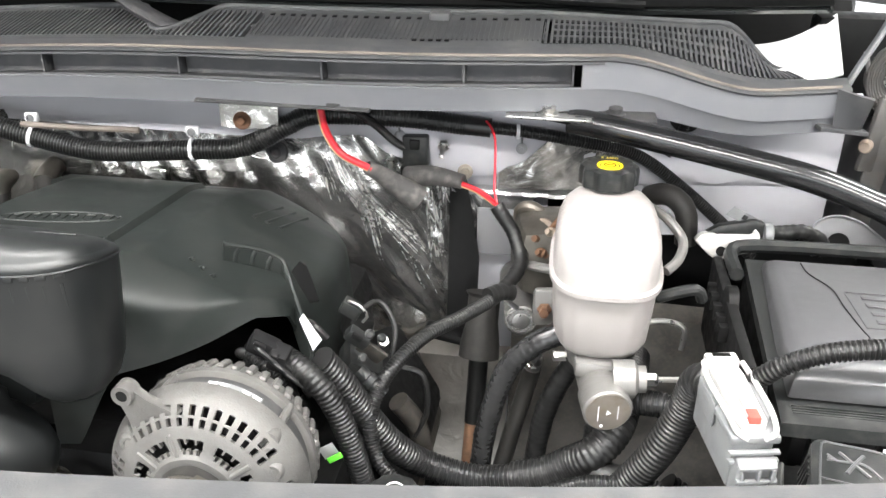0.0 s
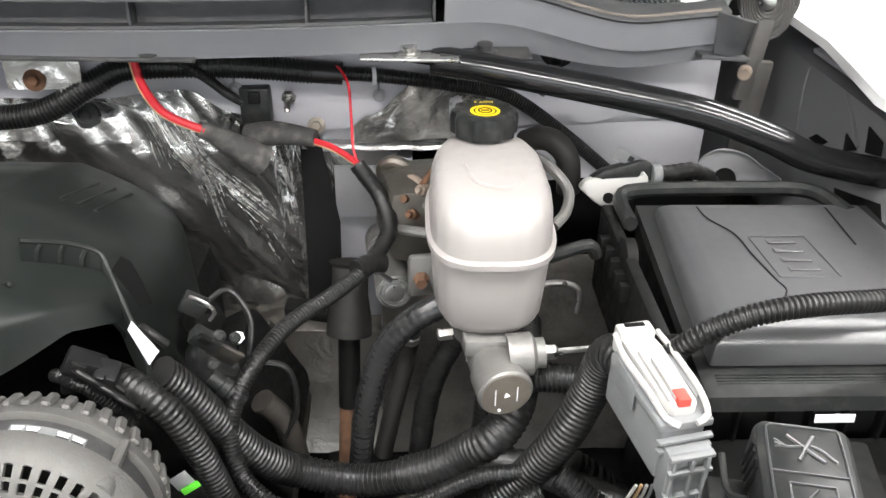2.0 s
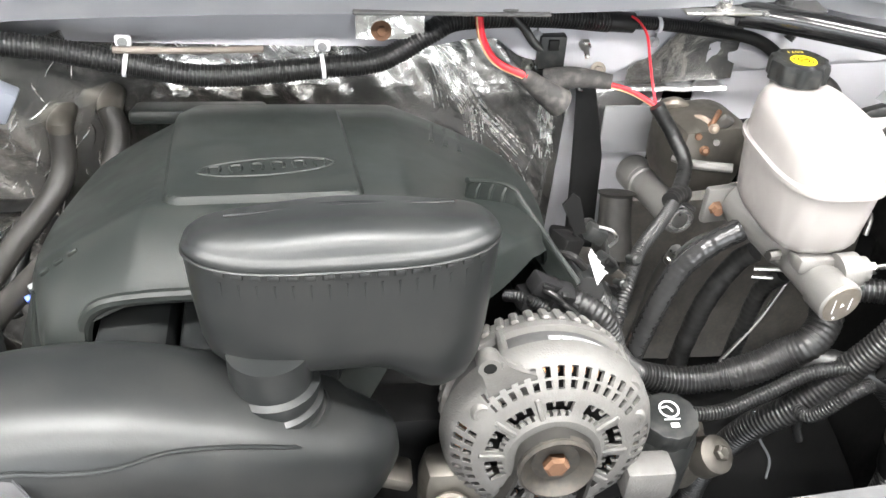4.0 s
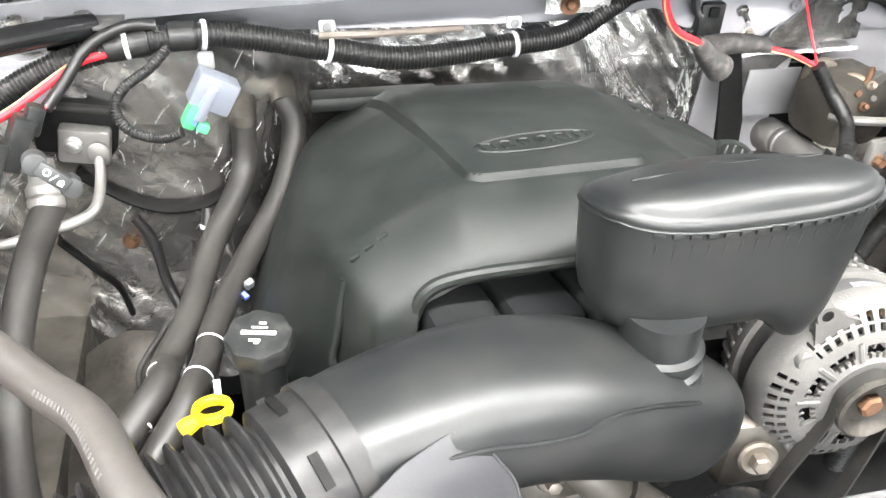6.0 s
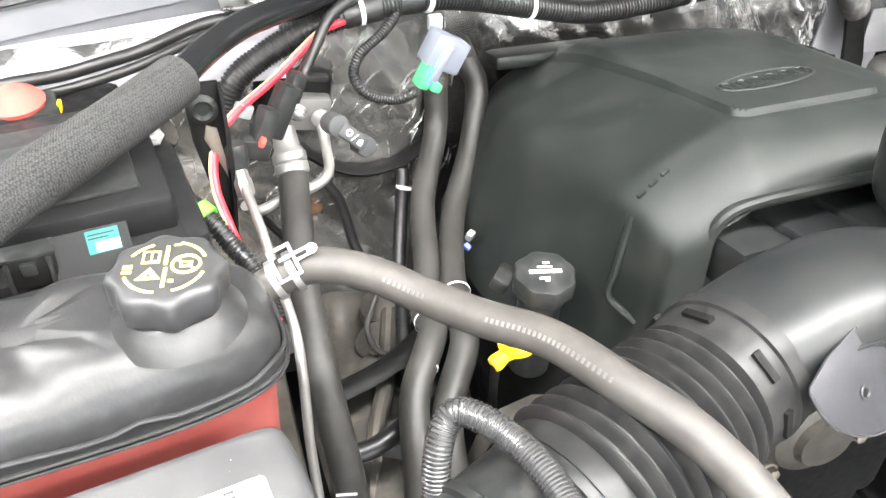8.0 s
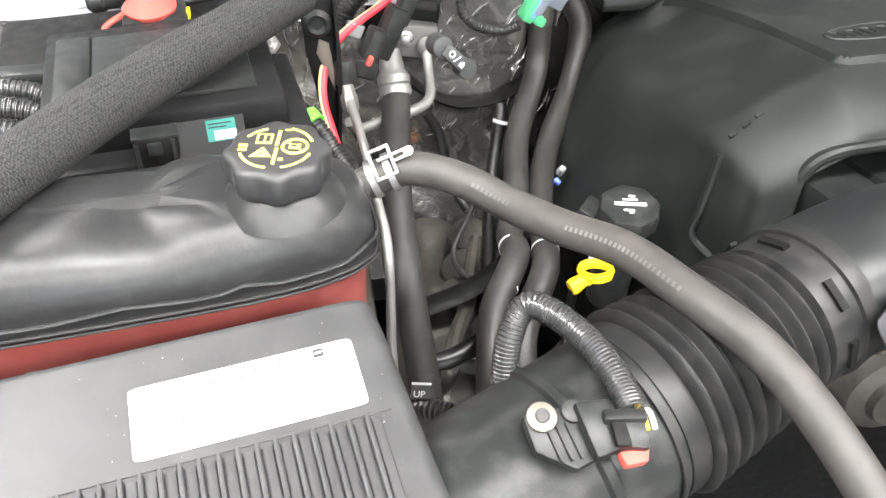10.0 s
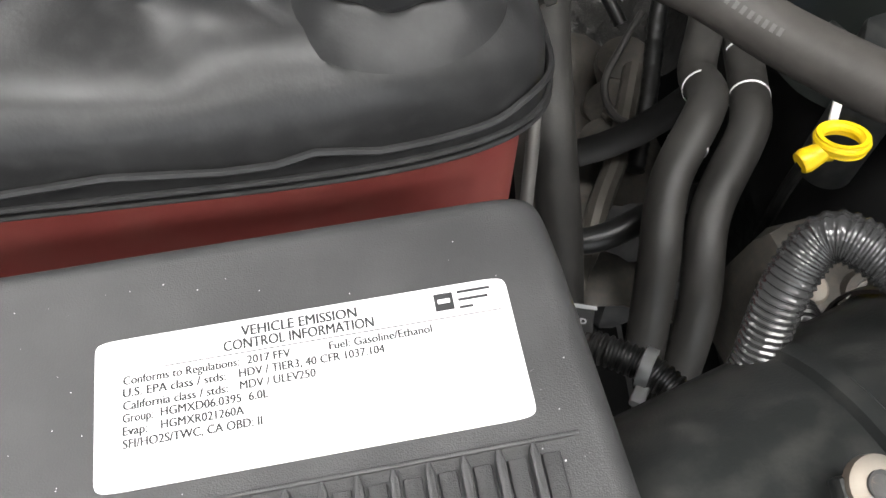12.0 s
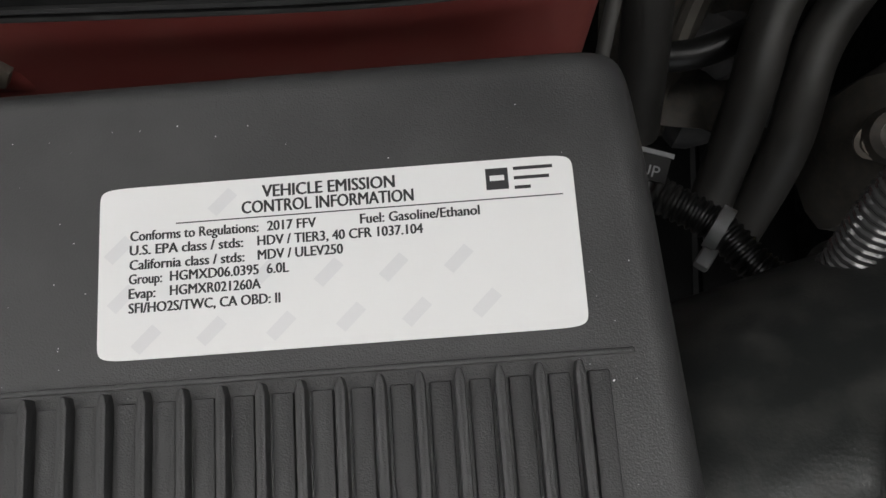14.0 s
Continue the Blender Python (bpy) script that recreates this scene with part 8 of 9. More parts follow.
    part("conduit", tube([(-0.515, 0.66, 1.070), (-0.471, 0.66, 1.077), (-0.428, 0.66, 1.080), (-0.385, 0.66, 1.088), (-0.348, 0.665, 1.094), (-0.302, 0.685, 1.102), (-0.271, 0.690, 1.106), (-0.214, 0.690, 1.109)], 0.0065), LOOM, wires)
    part("conduit", tube([(-0.470, 0.650, 1.064), (-0.428, 0.65, 1.069), (-0.385, 0.65, 1.077), (-0.348, 0.655, 1.085), (-0.302, 0.675, 1.093), (-0.271, 0.682, 1.097)], 0.0050), LOOM, wires)
    part("plug", lathe([(0.0075, 0), (0.0110, 0.004), (0.0110, 0.016), (0.0095, 0.018), (0.0100, 0.030), (0.0065, 0.034)], (-0.528, 0.66, 1.068), (0.98, 0, 0.12), 20), PLASTIC, wires, "black round plug")
    part("plug_pin", lathe([(0.0045, -0.010), (0.0045, 0.002)], (-0.528, 0.66, 1.068), (0.98, 0, 0.12), 12), INK_G, wires, "pale plug end")
    rod = thing("fender_brace_left", (-0.4, 0.45, 1.10), "black fender brace rod in a woven fabric sleeve", "brace")
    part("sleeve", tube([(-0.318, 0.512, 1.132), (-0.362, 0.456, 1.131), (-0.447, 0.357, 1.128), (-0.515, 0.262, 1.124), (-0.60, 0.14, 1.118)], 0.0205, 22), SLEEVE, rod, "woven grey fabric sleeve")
    part("stitching", tube([(-0.318, 0.499, 1.116), (-0.362, 0.441, 1.115), (-0.447, 0.342, 1.112), (-0.515, 0.247, 1.108), (-0.60, 0.125, 1.102)], 0.0006, 6), GREYB, rod, "pale stitched seam")
    part("rod", tube([(-0.322, 0.508, 1.132), (-0.290, 0.560, 1.134), (-0.255, 0.600, 1.136), (-0.200, 0.655, 1.128), (-0.16, 0.69, 1.122)], 0.0125), GLOSSB, rod, "glossy black rod")
    br = thing("side_bracket", (-0.30, 0.53, 1.0), "black steel bracket with a rubber grommet", "bracket")
    bp = flat_on((0, 0.556, 0), (1, 0, 0), (0, 0, 1))
    part("plate", prism([(-0.3165, 1.052), (-0.3185, 1.094), (-0.309, 1.106), (-0.287, 1.106), (-0.2855, 1.062), (-0.2865, 1.010), (-0.292, 0.945), (-0.302, 0.945), (-0.3055, 0.99)], -0.003, 0.003, 0.0015, bp), DEEP, br)
    part("edge_flange", prism([(-0.2885, 1.104), (-0.2845, 1.104), (-0.2835, 1.060), (-0.2845, 1.010), (-0.290, 0.946), (-0.2935, 0.946), (-0.2885, 1.010), (-0.2875, 1.060)], -0.001, 0.014, 0.001, bp), DEEP, br)
    part("bare_face", prism([(-0.3065, 1.052), (-0.303, 1.066), (-0.294, 1.062), (-0.2905, 1.030), (-0.2905, 1.008), (-0.294, 1.020)], 0.0005, 0.0042, 0.0006, bp), DULL, br, "bare worn metal face")
    part("grommet", lathe([(0.013, 0), (0.0135, 0.004), (0.009, 0.007), (0.006, 0.003)], (-0.3035, 0.552, 1.083), (0, -1, 0.1), 24), PLASTIC, br)
    part("stud", lathe([(0.0100, 0), (0.0100, 0.0015), (0.007, 0.002), (0.007, 0.008), (0.004, 0.009), (0.004, 0.016)], (-0.348, 0.530, 1.074), (0, -0.6, 0.8), 6), STEEL, br)
    gp = thing("green_banded_conduit", (-0.31, 0.46, 0.99), "ribbed black conduit with a bright green band", "wiring harness")
    part("conduit", loom([(-0.352, 0.52, 1.055), (-0.343, 0.500, 1.045), (-0.316, 0.460, 1.033), (-0.300, 0.440, 1.015), (-0.286, 0.420, 0.998), (-0.275, 0.40, 0.96)], 0.0085, 0.004, 0.0012), LOOM, gp)
    part("band", lathe([(0.0092, -0.006), (0.0098, -0.006), (0.0098, 0.006), (0.0092, 0.006)], (-0.317, 0.4615, 1.034), (0.6, -0.75, -0.4), 20), LIME, gp, "bright green tape band")
    rl = thing("red_wire_left", (-0.25, 0.58, 1.0), "red wire with tan tracer running down the fender side", "wire")
    pts = [(-0.150, 0.675, 1.098), (-0.179, 0.660, 1.094), (-0.231, 0.620, 1.071), (-0.278, 0.580, 1.057), (-0.297, 0.560, 1.040), (-0.304, 0.535, 1.014), (-0.297, 0.500, 0.989), (-0.288, 0.470, 0.966), (-0.27, 0.44, 0.92)]
    part("wire", tube(pts, 0.0042), REDW, rl)
    part("tracer", tube([(x - 0.003, y - 0.002, z + 0.0025) for x, y, z in pts], 0.0015, 8), TANW, rl)
    part("clip", rbox((-0.2670, 0.592, 1.0550), (0.016, 0.012, 0.014), 0.002, (0, 30, 30)), LGREY, rl, "pale grey wire clip")
    pg = thing("relay_plug", (-0.23, 0.60, 1.02), "cluster of small black electrical plugs", "connector")
    for c, s, r in (((-0.232, 0.600, 1.046), (0.020, 0.020, 0.055), (0, 30, 20)), ((-0.252, 0.585, 1.036), (0.018, 0.018, 0.045), (0, 30, 20)), ((-0.262, 0.58, 1.022), (0.03, 0.022, 0.02), (0, 20, 0)), ((-0.215, 0.61, 1.064), (0.016, 0.016, 0.03), (0, 25, 20))):
        part("plug", rbox(c, s, 0.003, r), PLASTIC, pg)
    part("red_end", rbox((-0.2547, 0.57, 1.0310), (0.006, 0.008, 0.010), 0.002, (0, 30, 0)), CORAL, pg)
    part("lead", tube([(-0.101, 0.685, 1.121), (-0.129, 0.680, 1.123), (-0.164, 0.665, 1.110), (-0.187, 0.645, 1.085), (-0.205, 0.622, 1.068)], 0.0058), TAPE, pg)
    for k, mt in enumerate((REDW, TANW)):
        part("wire", tube([(-0.203 - 0.004 * k, 0.62, 1.072), (-0.209 - 0.004 * k, 0.613, 1.062), (-0.213 - 0.003 * k, 0.611, 1.058)], 0.0016, 6), mt, pg)
    lo = thing("test_connector", (-0.08, 0.64, 1.02), "grey and green electrical connector on a looped conduit", "connector")
    part("conduit", loom([(-0.102, 0.685, 1.118), (-0.093, 0.680, 1.102), (-0.110, 0.668, 1.085), (-0.138, 0.658, 1.068), (-0.148, 0.650, 1.049), (-0.137, 0.642, 1.030), (-0.108, 0.636, 1.022), (-0.086, 0.632, 1.030)], 0.0058, 0.003, 0.0008), LOOM, lo)
    part("shell", rbox((-0.052, 0.645, 1.066), (0.042, 0.026, 0.036), 0.003, (0, 30, 8)), BLUEGREY, lo, "pale blue-grey plastic shell")
    part("shell_lip", rbox((-0.061, 0.643, 1.0585), (0.010, 0.030, 0.040), 0.002, (0, 30, 8)), BLUEGREY, lo)
    part("seal", rbox((-0.068, 0.640, 1.053), (0.006, 0.024, 0.034), 0.001, (0, 30, 8)), BLUEP, lo, "blue seal")
    part("insert", rbox((-0.075, 0.637, 1.046), (0.013, 0.020, 0.028), 0.003, (0, 30, 8)), GREENP, lo, "green plastic insert")
    part("insert_latch", rbox((-0.066, 0.632, 1.034), (0.012, 0.014, 0.010), 0.002, (0, 30, 8)), GREENP, lo)
    part("hanger", rbox((-0.056, 0.665, 1.090), (0.016, 0.010, 0.018), 0.003), LGREY, lo)
    ev = thing("expansion_valve", (-0.19, 0.70, 0.99), "bare aluminium air conditioning block in a black gasket", "valve block")
    part("gasket", rbox((-0.204, 0.724, 0.999), (0.086, 0.030, 0.066), 0.012, (0, 10, 0)), DEEP, ev)
    part("gasket_lip", rbox((-0.204, 0.716, 1.026), (0.080, 0.020, 0.008), 0.003, (0, 10, 0)), RUBBER, ev)
    part("block", rbox((-0.194, 0.700, 0.988), (0.052, 0.020, 0.040), 0.004, (0, 10, 0)), ALU, ev)
    part("bolt", lathe([(0.0095, 0), (0.0095, 0.004), (0.0065, 0.005), (0.0065, 0.010), (0.003, 0.011)], (-0.2038, 0.692, 0.993), (0, -1, 0.1), 20), STEEL, ev, "plated flange bolt")
    part("port", lathe([(0.011, 0), (0.011, 0.008), (0.008, 0.010)], (-0.180, 0.692, 0.984), (0, -1, 0.1), 20), ALU, ev)
    part("pipe", tube([(-0.180, 0.690, 0.982), (-0.180, 0.668, 0.962), (-0.1846, 0.632, 0.948), (-0.206, 0.612, 0.945), (-0.236, 0.600, 0.945), (-0.258, 0.592, 0.941), (-0.272, 0.586, 0.944), (-0.278, 0.578, 0.958)], 0.0058, 12), ALU, ev, "bent aluminium pipe")
    ac = thing("air_conditioning_hose", (-0.23, 0.5, 0.85), "thick black air conditioning hose with metal crimp", "hose")
    part("hose", tube([(-0.226, 0.632, 0.985), (-0.224, 0.615, 0.966), (-0.234, 0.540, 0.948), (-0.241, 0.470, 0.918), (-0.241, 0.40, 0.88), (-0.236, 0.355, 0.83), (-0.23, 0.33, 0.77)], 0.0155, 18), RUBBER, ac)
    part("crimp", lathe([(0.0165, 0), (0.018, 0.002), (0.018, 0.010), (0.0165, 0.012), (0.018, 0.014), (0.018, 0.022), (0.0165, 0.024), (0.014, 0.028), (0.012, 0.05)], (-0.2245, 0.612, 0.964), (-0.05, 0.6, 0.75), 28), ALU, ac, "ribbed aluminium crimp")
    lk = thing("service_port_cap", (-0.19, 0.50, 1.04), "grey service caps joined by a strap with white print", "cap")
    m = flat_on((-0.1815, 0.498, 1.0655), (0.70, 0.0, -0.71), (0.596, 0.307, 0.588))
    ring = [(-0.0165 + 0.0100 * math.cos(t), 0.0100 * math.sin(t)) for t in (math.tau * k / 20 for k in range(20))]
    part("cap", prism(ring, -0.020, 0.001, 0.0015, m), CAPGREY, lk)
    part("bar", prism([(-0.0150, -0.0066), (0.0150, -0.0066), (0.0150, 0.0066), (-0.0150, 0.0066)], -0.006, 0.003, 0.002, m), CAPGREY, lk)
    part("cap", prism([(0.0170 + 0.0098 * math.cos(t), 0.0098 * math.sin(t)) for t in (math.tau * k / 8 + 0.39 for k in range(8))], -0.018, 0.0015, 0.0015, m), CAPGREY, lk)
    b = bmesh.new()
    add_sweep(b, [m @ V((-0.0065 + 0.0026 * math.cos(t), 0.0006 + 0.0026 * math.sin(t), 0.003)) for t in (math.tau * k / 16 for k in range(17))], [0.0007] * 17, 6)
    part("print_ring", b, INK_W, lk)
    part("print_bar", tube([m @ V((-0.0012, -0.0038, 0.003)), m @ V((0.0004, 0.0, 0.003)), m @ V((0.0020, 0.0038, 0.003))], 0.0005, 6), INK_W, lk)
    part("print_lock", prism([(0.0052, -0.0034), (0.0100, -0.0034), (0.0100, 0.0008), (0.0052, 0.0008)], 0.0026, 0.0034, 0.0003, m), INK_W, lk)
    part("print_lock", tube([m @ V((0.0062, 0.0006, 0.003)), m @ V((0.0066, 0.0032, 0.003)), m @ V((0.0086, 0.0032, 0.003)), m @ V((0.0090, 0.0006, 0.003))], 0.0005, 6), INK_W, lk)
    wp = thing("white_pipe", (-0.27, 0.45, 0.9), "thin bright pipe with a black valve cap", "pipe")
    part("pipe", tube([(-0.2795, 0.552, 1.012), (-0.277, 0.530, 1.004), (-0.271, 0.485, 0.990), (-0.266, 0.445, 0.968), (-0.260, 0.400, 0.945), (-0.2605, 0.370, 0.915), (-0.2635, 0.345, 0.86), (-0.262, 0.325, 0.78)], 0.0045, 12), ALU, wp)
    part("fitting", lathe([(0.0075, 0), (0.0085, 0.003), (0.0085, 0.014), (0.0070, 0.018), (0.0070, 0.026)], (-0.2775, 0.536, 0.996), (-0.1, 0.4, 0.9), 6), ALU, wp, "bare aluminium hex fitting")
    part("cap", lathe([(0.0100, 0, 1), (0.0105, 0.002, 1), (0.0100, 0.022, 1), (0.008, 0.025)], (-0.2805, 0.552, 1.018), (0, 0.1, 1), 32, 10, 0.04), PLASTIC, wp, "black ribbed valve cap")
    for name, pts in (("heater_hose", [(0.021, 0.785, 0.985), (0.030, 0.764, 0.955), (0.010, 0.722, 0.900), (-0.038, 0.640, 0.862), (-0.073, 0.537, 0.858), (-0.084, 0.475, 0.858), (-0.095, 0.43, 0.866), (-0.103, 0.410, 0.862), (-0.134, 0.359, 0.840), (-0.143, 0.309, 0.800), (-0.15, 0.28, 0.72)]),
                      ("heater_hose", [(-0.028, 0.751, 0.985), (-0.035, 0.728, 0.920), (-0.074, 0.648, 0.880), (-0.099, 0.547, 0.864), (-0.120, 0.485, 0.858), (-0.124, 0.441, 0.868), (-0.159, 0.382, 0.850), (-0.171, 0.330, 0.820), (-0.176, 0.29, 0.75)])):
        h = thing(name, tuple(V(pts[5]) - V((0, 0, 0.02))), "dusty black rubber heater hose to the firewall", "hose", "heater hoses")
        part("hose", tube(pts, 0.0145, 18), OLDRUB, h)
        part("pipe_stub", tube([V(pts[0]) + V((0, 0.03, 0.010)), V(pts[0]), V(pts[0]).lerp(V(pts[1]), 0.10)], 0.0155, 14), BROWNM, h, "corroded metal pipe stub")
        for i in (5, 6):
            a, b2 = V(pts[i - 1]), V(pts[i])
            part("white_ring", lathe([(0.0148, -0.0013), (0.0151, -0.001), (0.0151, 0.001), (0.0148, 0.0013)], a.lerp(b2, 0.55), b2 - a, 24, caps=False), INK_W, h, "painted white ring")
    cd = thing("side_conduit", (-0.11, 0.66, 0.75), "black taped conduit hanging beside the heater hoses", "wiring harness")
    part("conduit", wrapped([(-0.079, 0.722, 0.880), (-0.081, 0.712, 0.866), (-0.090, 0.69, 0.83), (-0.106, 0.64, 0.79), (-0.118, 0.58, 0.76), (-0.14, 0.50, 0.73)], 0.0080, wob=0.0012), TAPE, cd)
    part("tie", lathe([(0.0102, -0.002), (0.0112, -0.002), (0.0112, 0.002), (0.0102, 0.002)], (-0.080, 0.707, 0.862), (-0.3, -0.4, -0.9), 20), TIE, cd)
    part("bulge_pipe", tube([(-0.17, 0.755, 0.855), (-0.155, 0.75, 0.83), (-0.15, 0.745, 0.81), (-0.14, 0.73, 0.76), (-0.12, 0.70, 0.73)], 0.007), TAPE, cd)
    oc = thing("oil_filler", (-0.028, 0.405, 0.8), "black oil filler neck with lobed cap and white print", "oil filler")
    part("neck", lathe([(0.021, 0), (0.021, 0.10), (0.024, 0.102), (0.024, 0.115)], (-0.028, 0.42, 0.82), (0.0, -0.12, 1)), PLASTIC, oc)
    cp = part("cap", lathe([(0.026, 0), (0.0285, 0.002, 1), (0.0290, 0.005, 1), (0.0290, 0.018, 1), (0.0275, 0.021, 1), (0.024, 0.022)], (-0.028, 0.406, 0.930), (0.0, -0.12, 1), 64, 8, 0.035), PLASTIC, oc, "black lobed cap")
    m = flat_on((-0.028, 0.403, 0.9526), (-0.97, 0.22, 0), (-0.2, -0.97, -0.12))
    for x, y, sx, sy in ((0, 0.000, 0.030, 0.0042), (0, -0.006, 0.014, 0.0016), (0.002, 0.0085, 0.010, 0.0022), (0.0, 0.0115, 0.004, 0.002), (-0.002, -0.011, 0.006, 0.0022)):
        part("print_bar", prism([(x - sx / 2, y - sy / 2), (x + sx / 2, y - sy / 2), (x + sx / 2, y + sy / 2), (x - sx / 2, y + sy / 2)], 0, 0.0004, 0, m), INK_W, cp)
    part("side_plug", rbox((-0.046, 0.458, 0.905), (0.018, 0.030, 0.016), 0.003, (0, 20, -40)), PLASTIC, oc)
    part("side_clip", rbox((-0.0375, 0.581, 0.869), (0.008, 0.010, 0.012), 0.002, (10, 20, -50)), LGREY, oc, "pale grey clip")
    part("side_clip", rbox((-0.043, 0.574, 0.859), (0.008, 0.006, 0.006), 0.001, (10, 20, -50)), BLUEP, oc)
    dp = thing("oil_dipstick", (-0.07, 0.36, 0.85), "bright yellow ring handle of the oil dipstick", "dipstick")
    c = V((-0.071, 0.358, 0.914))
    m = flat_on(c, (1, 0.15, 0), (-0.1, 1.0, -0.22))
    b = bmesh.new()
    add_sweep(b, [m @ V((0.0140 * math.cos(t), 0.0140 * math.sin(t), 0)) for t in (math.tau * k / 32 for k in range(33))], [0.0034] * 33, 10)
    part("ring", b, YELLOW, dp)
    part("ring_wall", lathe([(0.0128, -0.005), (0.0160, -0.005), (0.0160, 0.004), (0.0128, 0.004), (0.0128, -0.005)], c, m.to_3x3() @ V((0, 0, 1)), 32, caps=False), YELLOW, dp)
    part("stem", lathe([(0.007, 0), (0.008, 0.004), (0.0065, 0.014), (0.008, 0.018)], c + V((-0.026, -0.010, -0.010)), (0.9, 0.3, 0.35), 20), YELLOW, dp)
    part("white_strip", rbox(c + V((0.004, 0.024, -0.004)), (0.006, 0.003, 0.022), 0.001, (-20, 0, 0)), INK_W, dp, "thin white strip")
    part("tube", tube([c + V((-0.022, -0.008, -0.012)), c + V((-0.020, 0.0, -0.05)), c + V((-0.01, 0.02, -0.14))], 0.0045, 10), DEEP, dp)
    gr = thing("lower_bracket", (-0.08, 0.33, 0.78), "dusty cast bracket with bolts below the dipstick", "bracket")
    part("bracket", rbox((-0.07, 0.32, 0.79), (0.09, 0.09, 0.12), 0.025, (10, 10, 20)), CASTM, gr)
    for c, r in (((-0.098, 0.297, 0.845), 0.017), ((-0.052, 0.285, 0.85), 0.018), ((-0.085, 0.265, 0.815), 0.018)):
        part("boss", lathe([(r, -0.03), (r, 0.0), (r * 0.85, 0.006), (r * 0.55, 0.008), (r * 0.5, 0.003)], c, (-0.25, -0.45, 0.85), 24), CASTM, gr)
    for x, y, z in ((-0.095, 0.282, 0.862), (-0.105, 0.30, 0.83), (-0.05, 0.28, 0.85)):
        part("bolt", lathe([(0.010, 0), (0.010, 0.004), (0.007, 0.005), (0.007, 0.012)], (x, y, z), (-0.2, -0.5, 0.8), 16), DULL, gr)
    ar = thing("frame_rail", (-0.2, 0.4, 0.6), "dirty suspension and frame metal deep in the bay", "frame")
    part("beam", rbox((-0.30, 0.45, 0.62), (0.08, 0.8, 0.12), 0.01), BROWNM, ar)
    part("arm", rbox((-0.16, 0.42, 0.70), (0.10, 0.10, 0.05), 0.02, (0, 0, 20)), DARKP, ar)
    part("joint", lathe([(0.014, 0), (0.026, 0.006), (0.029, 0.016), (0.025, 0.026), (0.014, 0.033), (0.008, 0.035), (0.008, 0.042)], (-0.17, 0.43, 0.715), (0, -0.3, 1)), DARKP, ar)
    part("cross_hose", tube([(-0.24, 0.37, 0.80), (-0.20, 0.37, 0.805), (-0.15, 0.39, 0.815), (-0.10, 0.41, 0.81)], 0.010), TAPE, ar)


battery_side()


def flow_sensor():
    ms = thing("air_flow_sensor", (-0.17, 0.11, 1.0), "black air flow sensor with plug, screw and red lock", "sensor")
    m = flat_on((-0.1855, 0.0785, 1.0580), (0.982, 0.092, -0.023), (-0.125, 0.933, 0.344)) @ Matrix.Scale(0.82, 4)
    part("flange", prism([(-0.038, 0.016), (0.012, 0.018), (0.018, -0.018), (-0.012, -0.026), (-0.036, -0.010)], -0.008, 0.002, 0.002, m), PLASTIC, ms)
    part("hump", prism([(-0.004, 0.016), (0.022, 0.014), (0.026, -0.020), (0.0, -0.024)], 0.0, 0.012, 0.003, m), PLASTIC, ms)
    for k in range(3):
        part("rib", prism([(-0.026 + 0.007 * k, 0.006), (-0.024 + 0.007 * k, 0.006), (-0.020 + 0.007 * k, -0.020), (-0.022 + 0.007 * k, -0.020)], 0.0, 0.005, 0.0004, m), PLASTIC, ms)
    part("screw_boss", lathe([(0.0085, 0), (0.0085, 0.004), (0.006, 0.005)], m @ V((-0.026, 0.012, 0)), m.to_3x3() @ V((0, 0, 1)), 24), DULL, ms, "dull screw in a collar")
    part("screw", lathe([(0.0042, 0.003), (0.0042, 0.0060), (0.003, 0.0050)], m @ V((-0.026, 0.012, 0)), m.to_3x3() @ V((0, 0, 1)), 16), DARKP, ms)
    part("button", lathe([(0.0065, 0), (0.0065, 0.0045), (0.005, 0.005)], m @ V((-0.004, 0.012, 0)), m.to_3x3() @ V((0, 0, 1)), 24), PLASTIC, ms)
    part("plug", prism([(0.016, 0.006), (0.040, 0.0), (0.036, -0.026), (0.014, -0.020)], -0.004, 0.016, 0.003, m), PLASTIC, ms)
    part("lock", prism([(0.016, -0.022), (0.038, -0.022), (0.034, -0.032), (0.018, -0.032)], 0.0, 0.010, 0.002, m), CORAL, ms, "coral red lock tab")
    part("conduit", loom([(-0.214, 0.140, 0.985), (-0.212, 0.147, 1.018), (-0.207, 0.160, 1.049), (-0.196, 0.169, 1.066), (-0.183, 0.160, 1.069), (-0.166, 0.137, 1.065), (-0.158, 0.113, 1.063), (-0.1555, 0.096, 1.062), (-0.1545, 0.082, 1.062)], 0.0090, 0.0027, 0.0007), SHINYTAPE, ms, "shiny taped conduit")
    for k, mt in enumerate((WPLAS, DEEP, YELLOW, WPLAS)):
        part("wire", tube([(-0.160 + 0.004 * k, 0.083, 1.063), (-0.161 + 0.0044 * k, 0.076, 1.066), (-0.162 + 0.0046 * k, 0.068, 1.064)], 0.0016, 6), mt, ms)
    part("collar", rbox(m @ V((0.026, -0.002, 0.012)), (0.024, 0.008, 0.010), 0.002, (0, 0, -7)), PLASTIC, ms)
    part("latch", prism([(0.014, -0.004), (0.024, -0.006), (0.023, -0.022), (0.013, -0.020)], 0.014, 0.0185, 0.0012, m), DEEP, ms)
    lw = thing("lower_loom", (-0.22, 0.19, 0.90), "ribbed black loom strapped with a pale tie", "wiring harness")
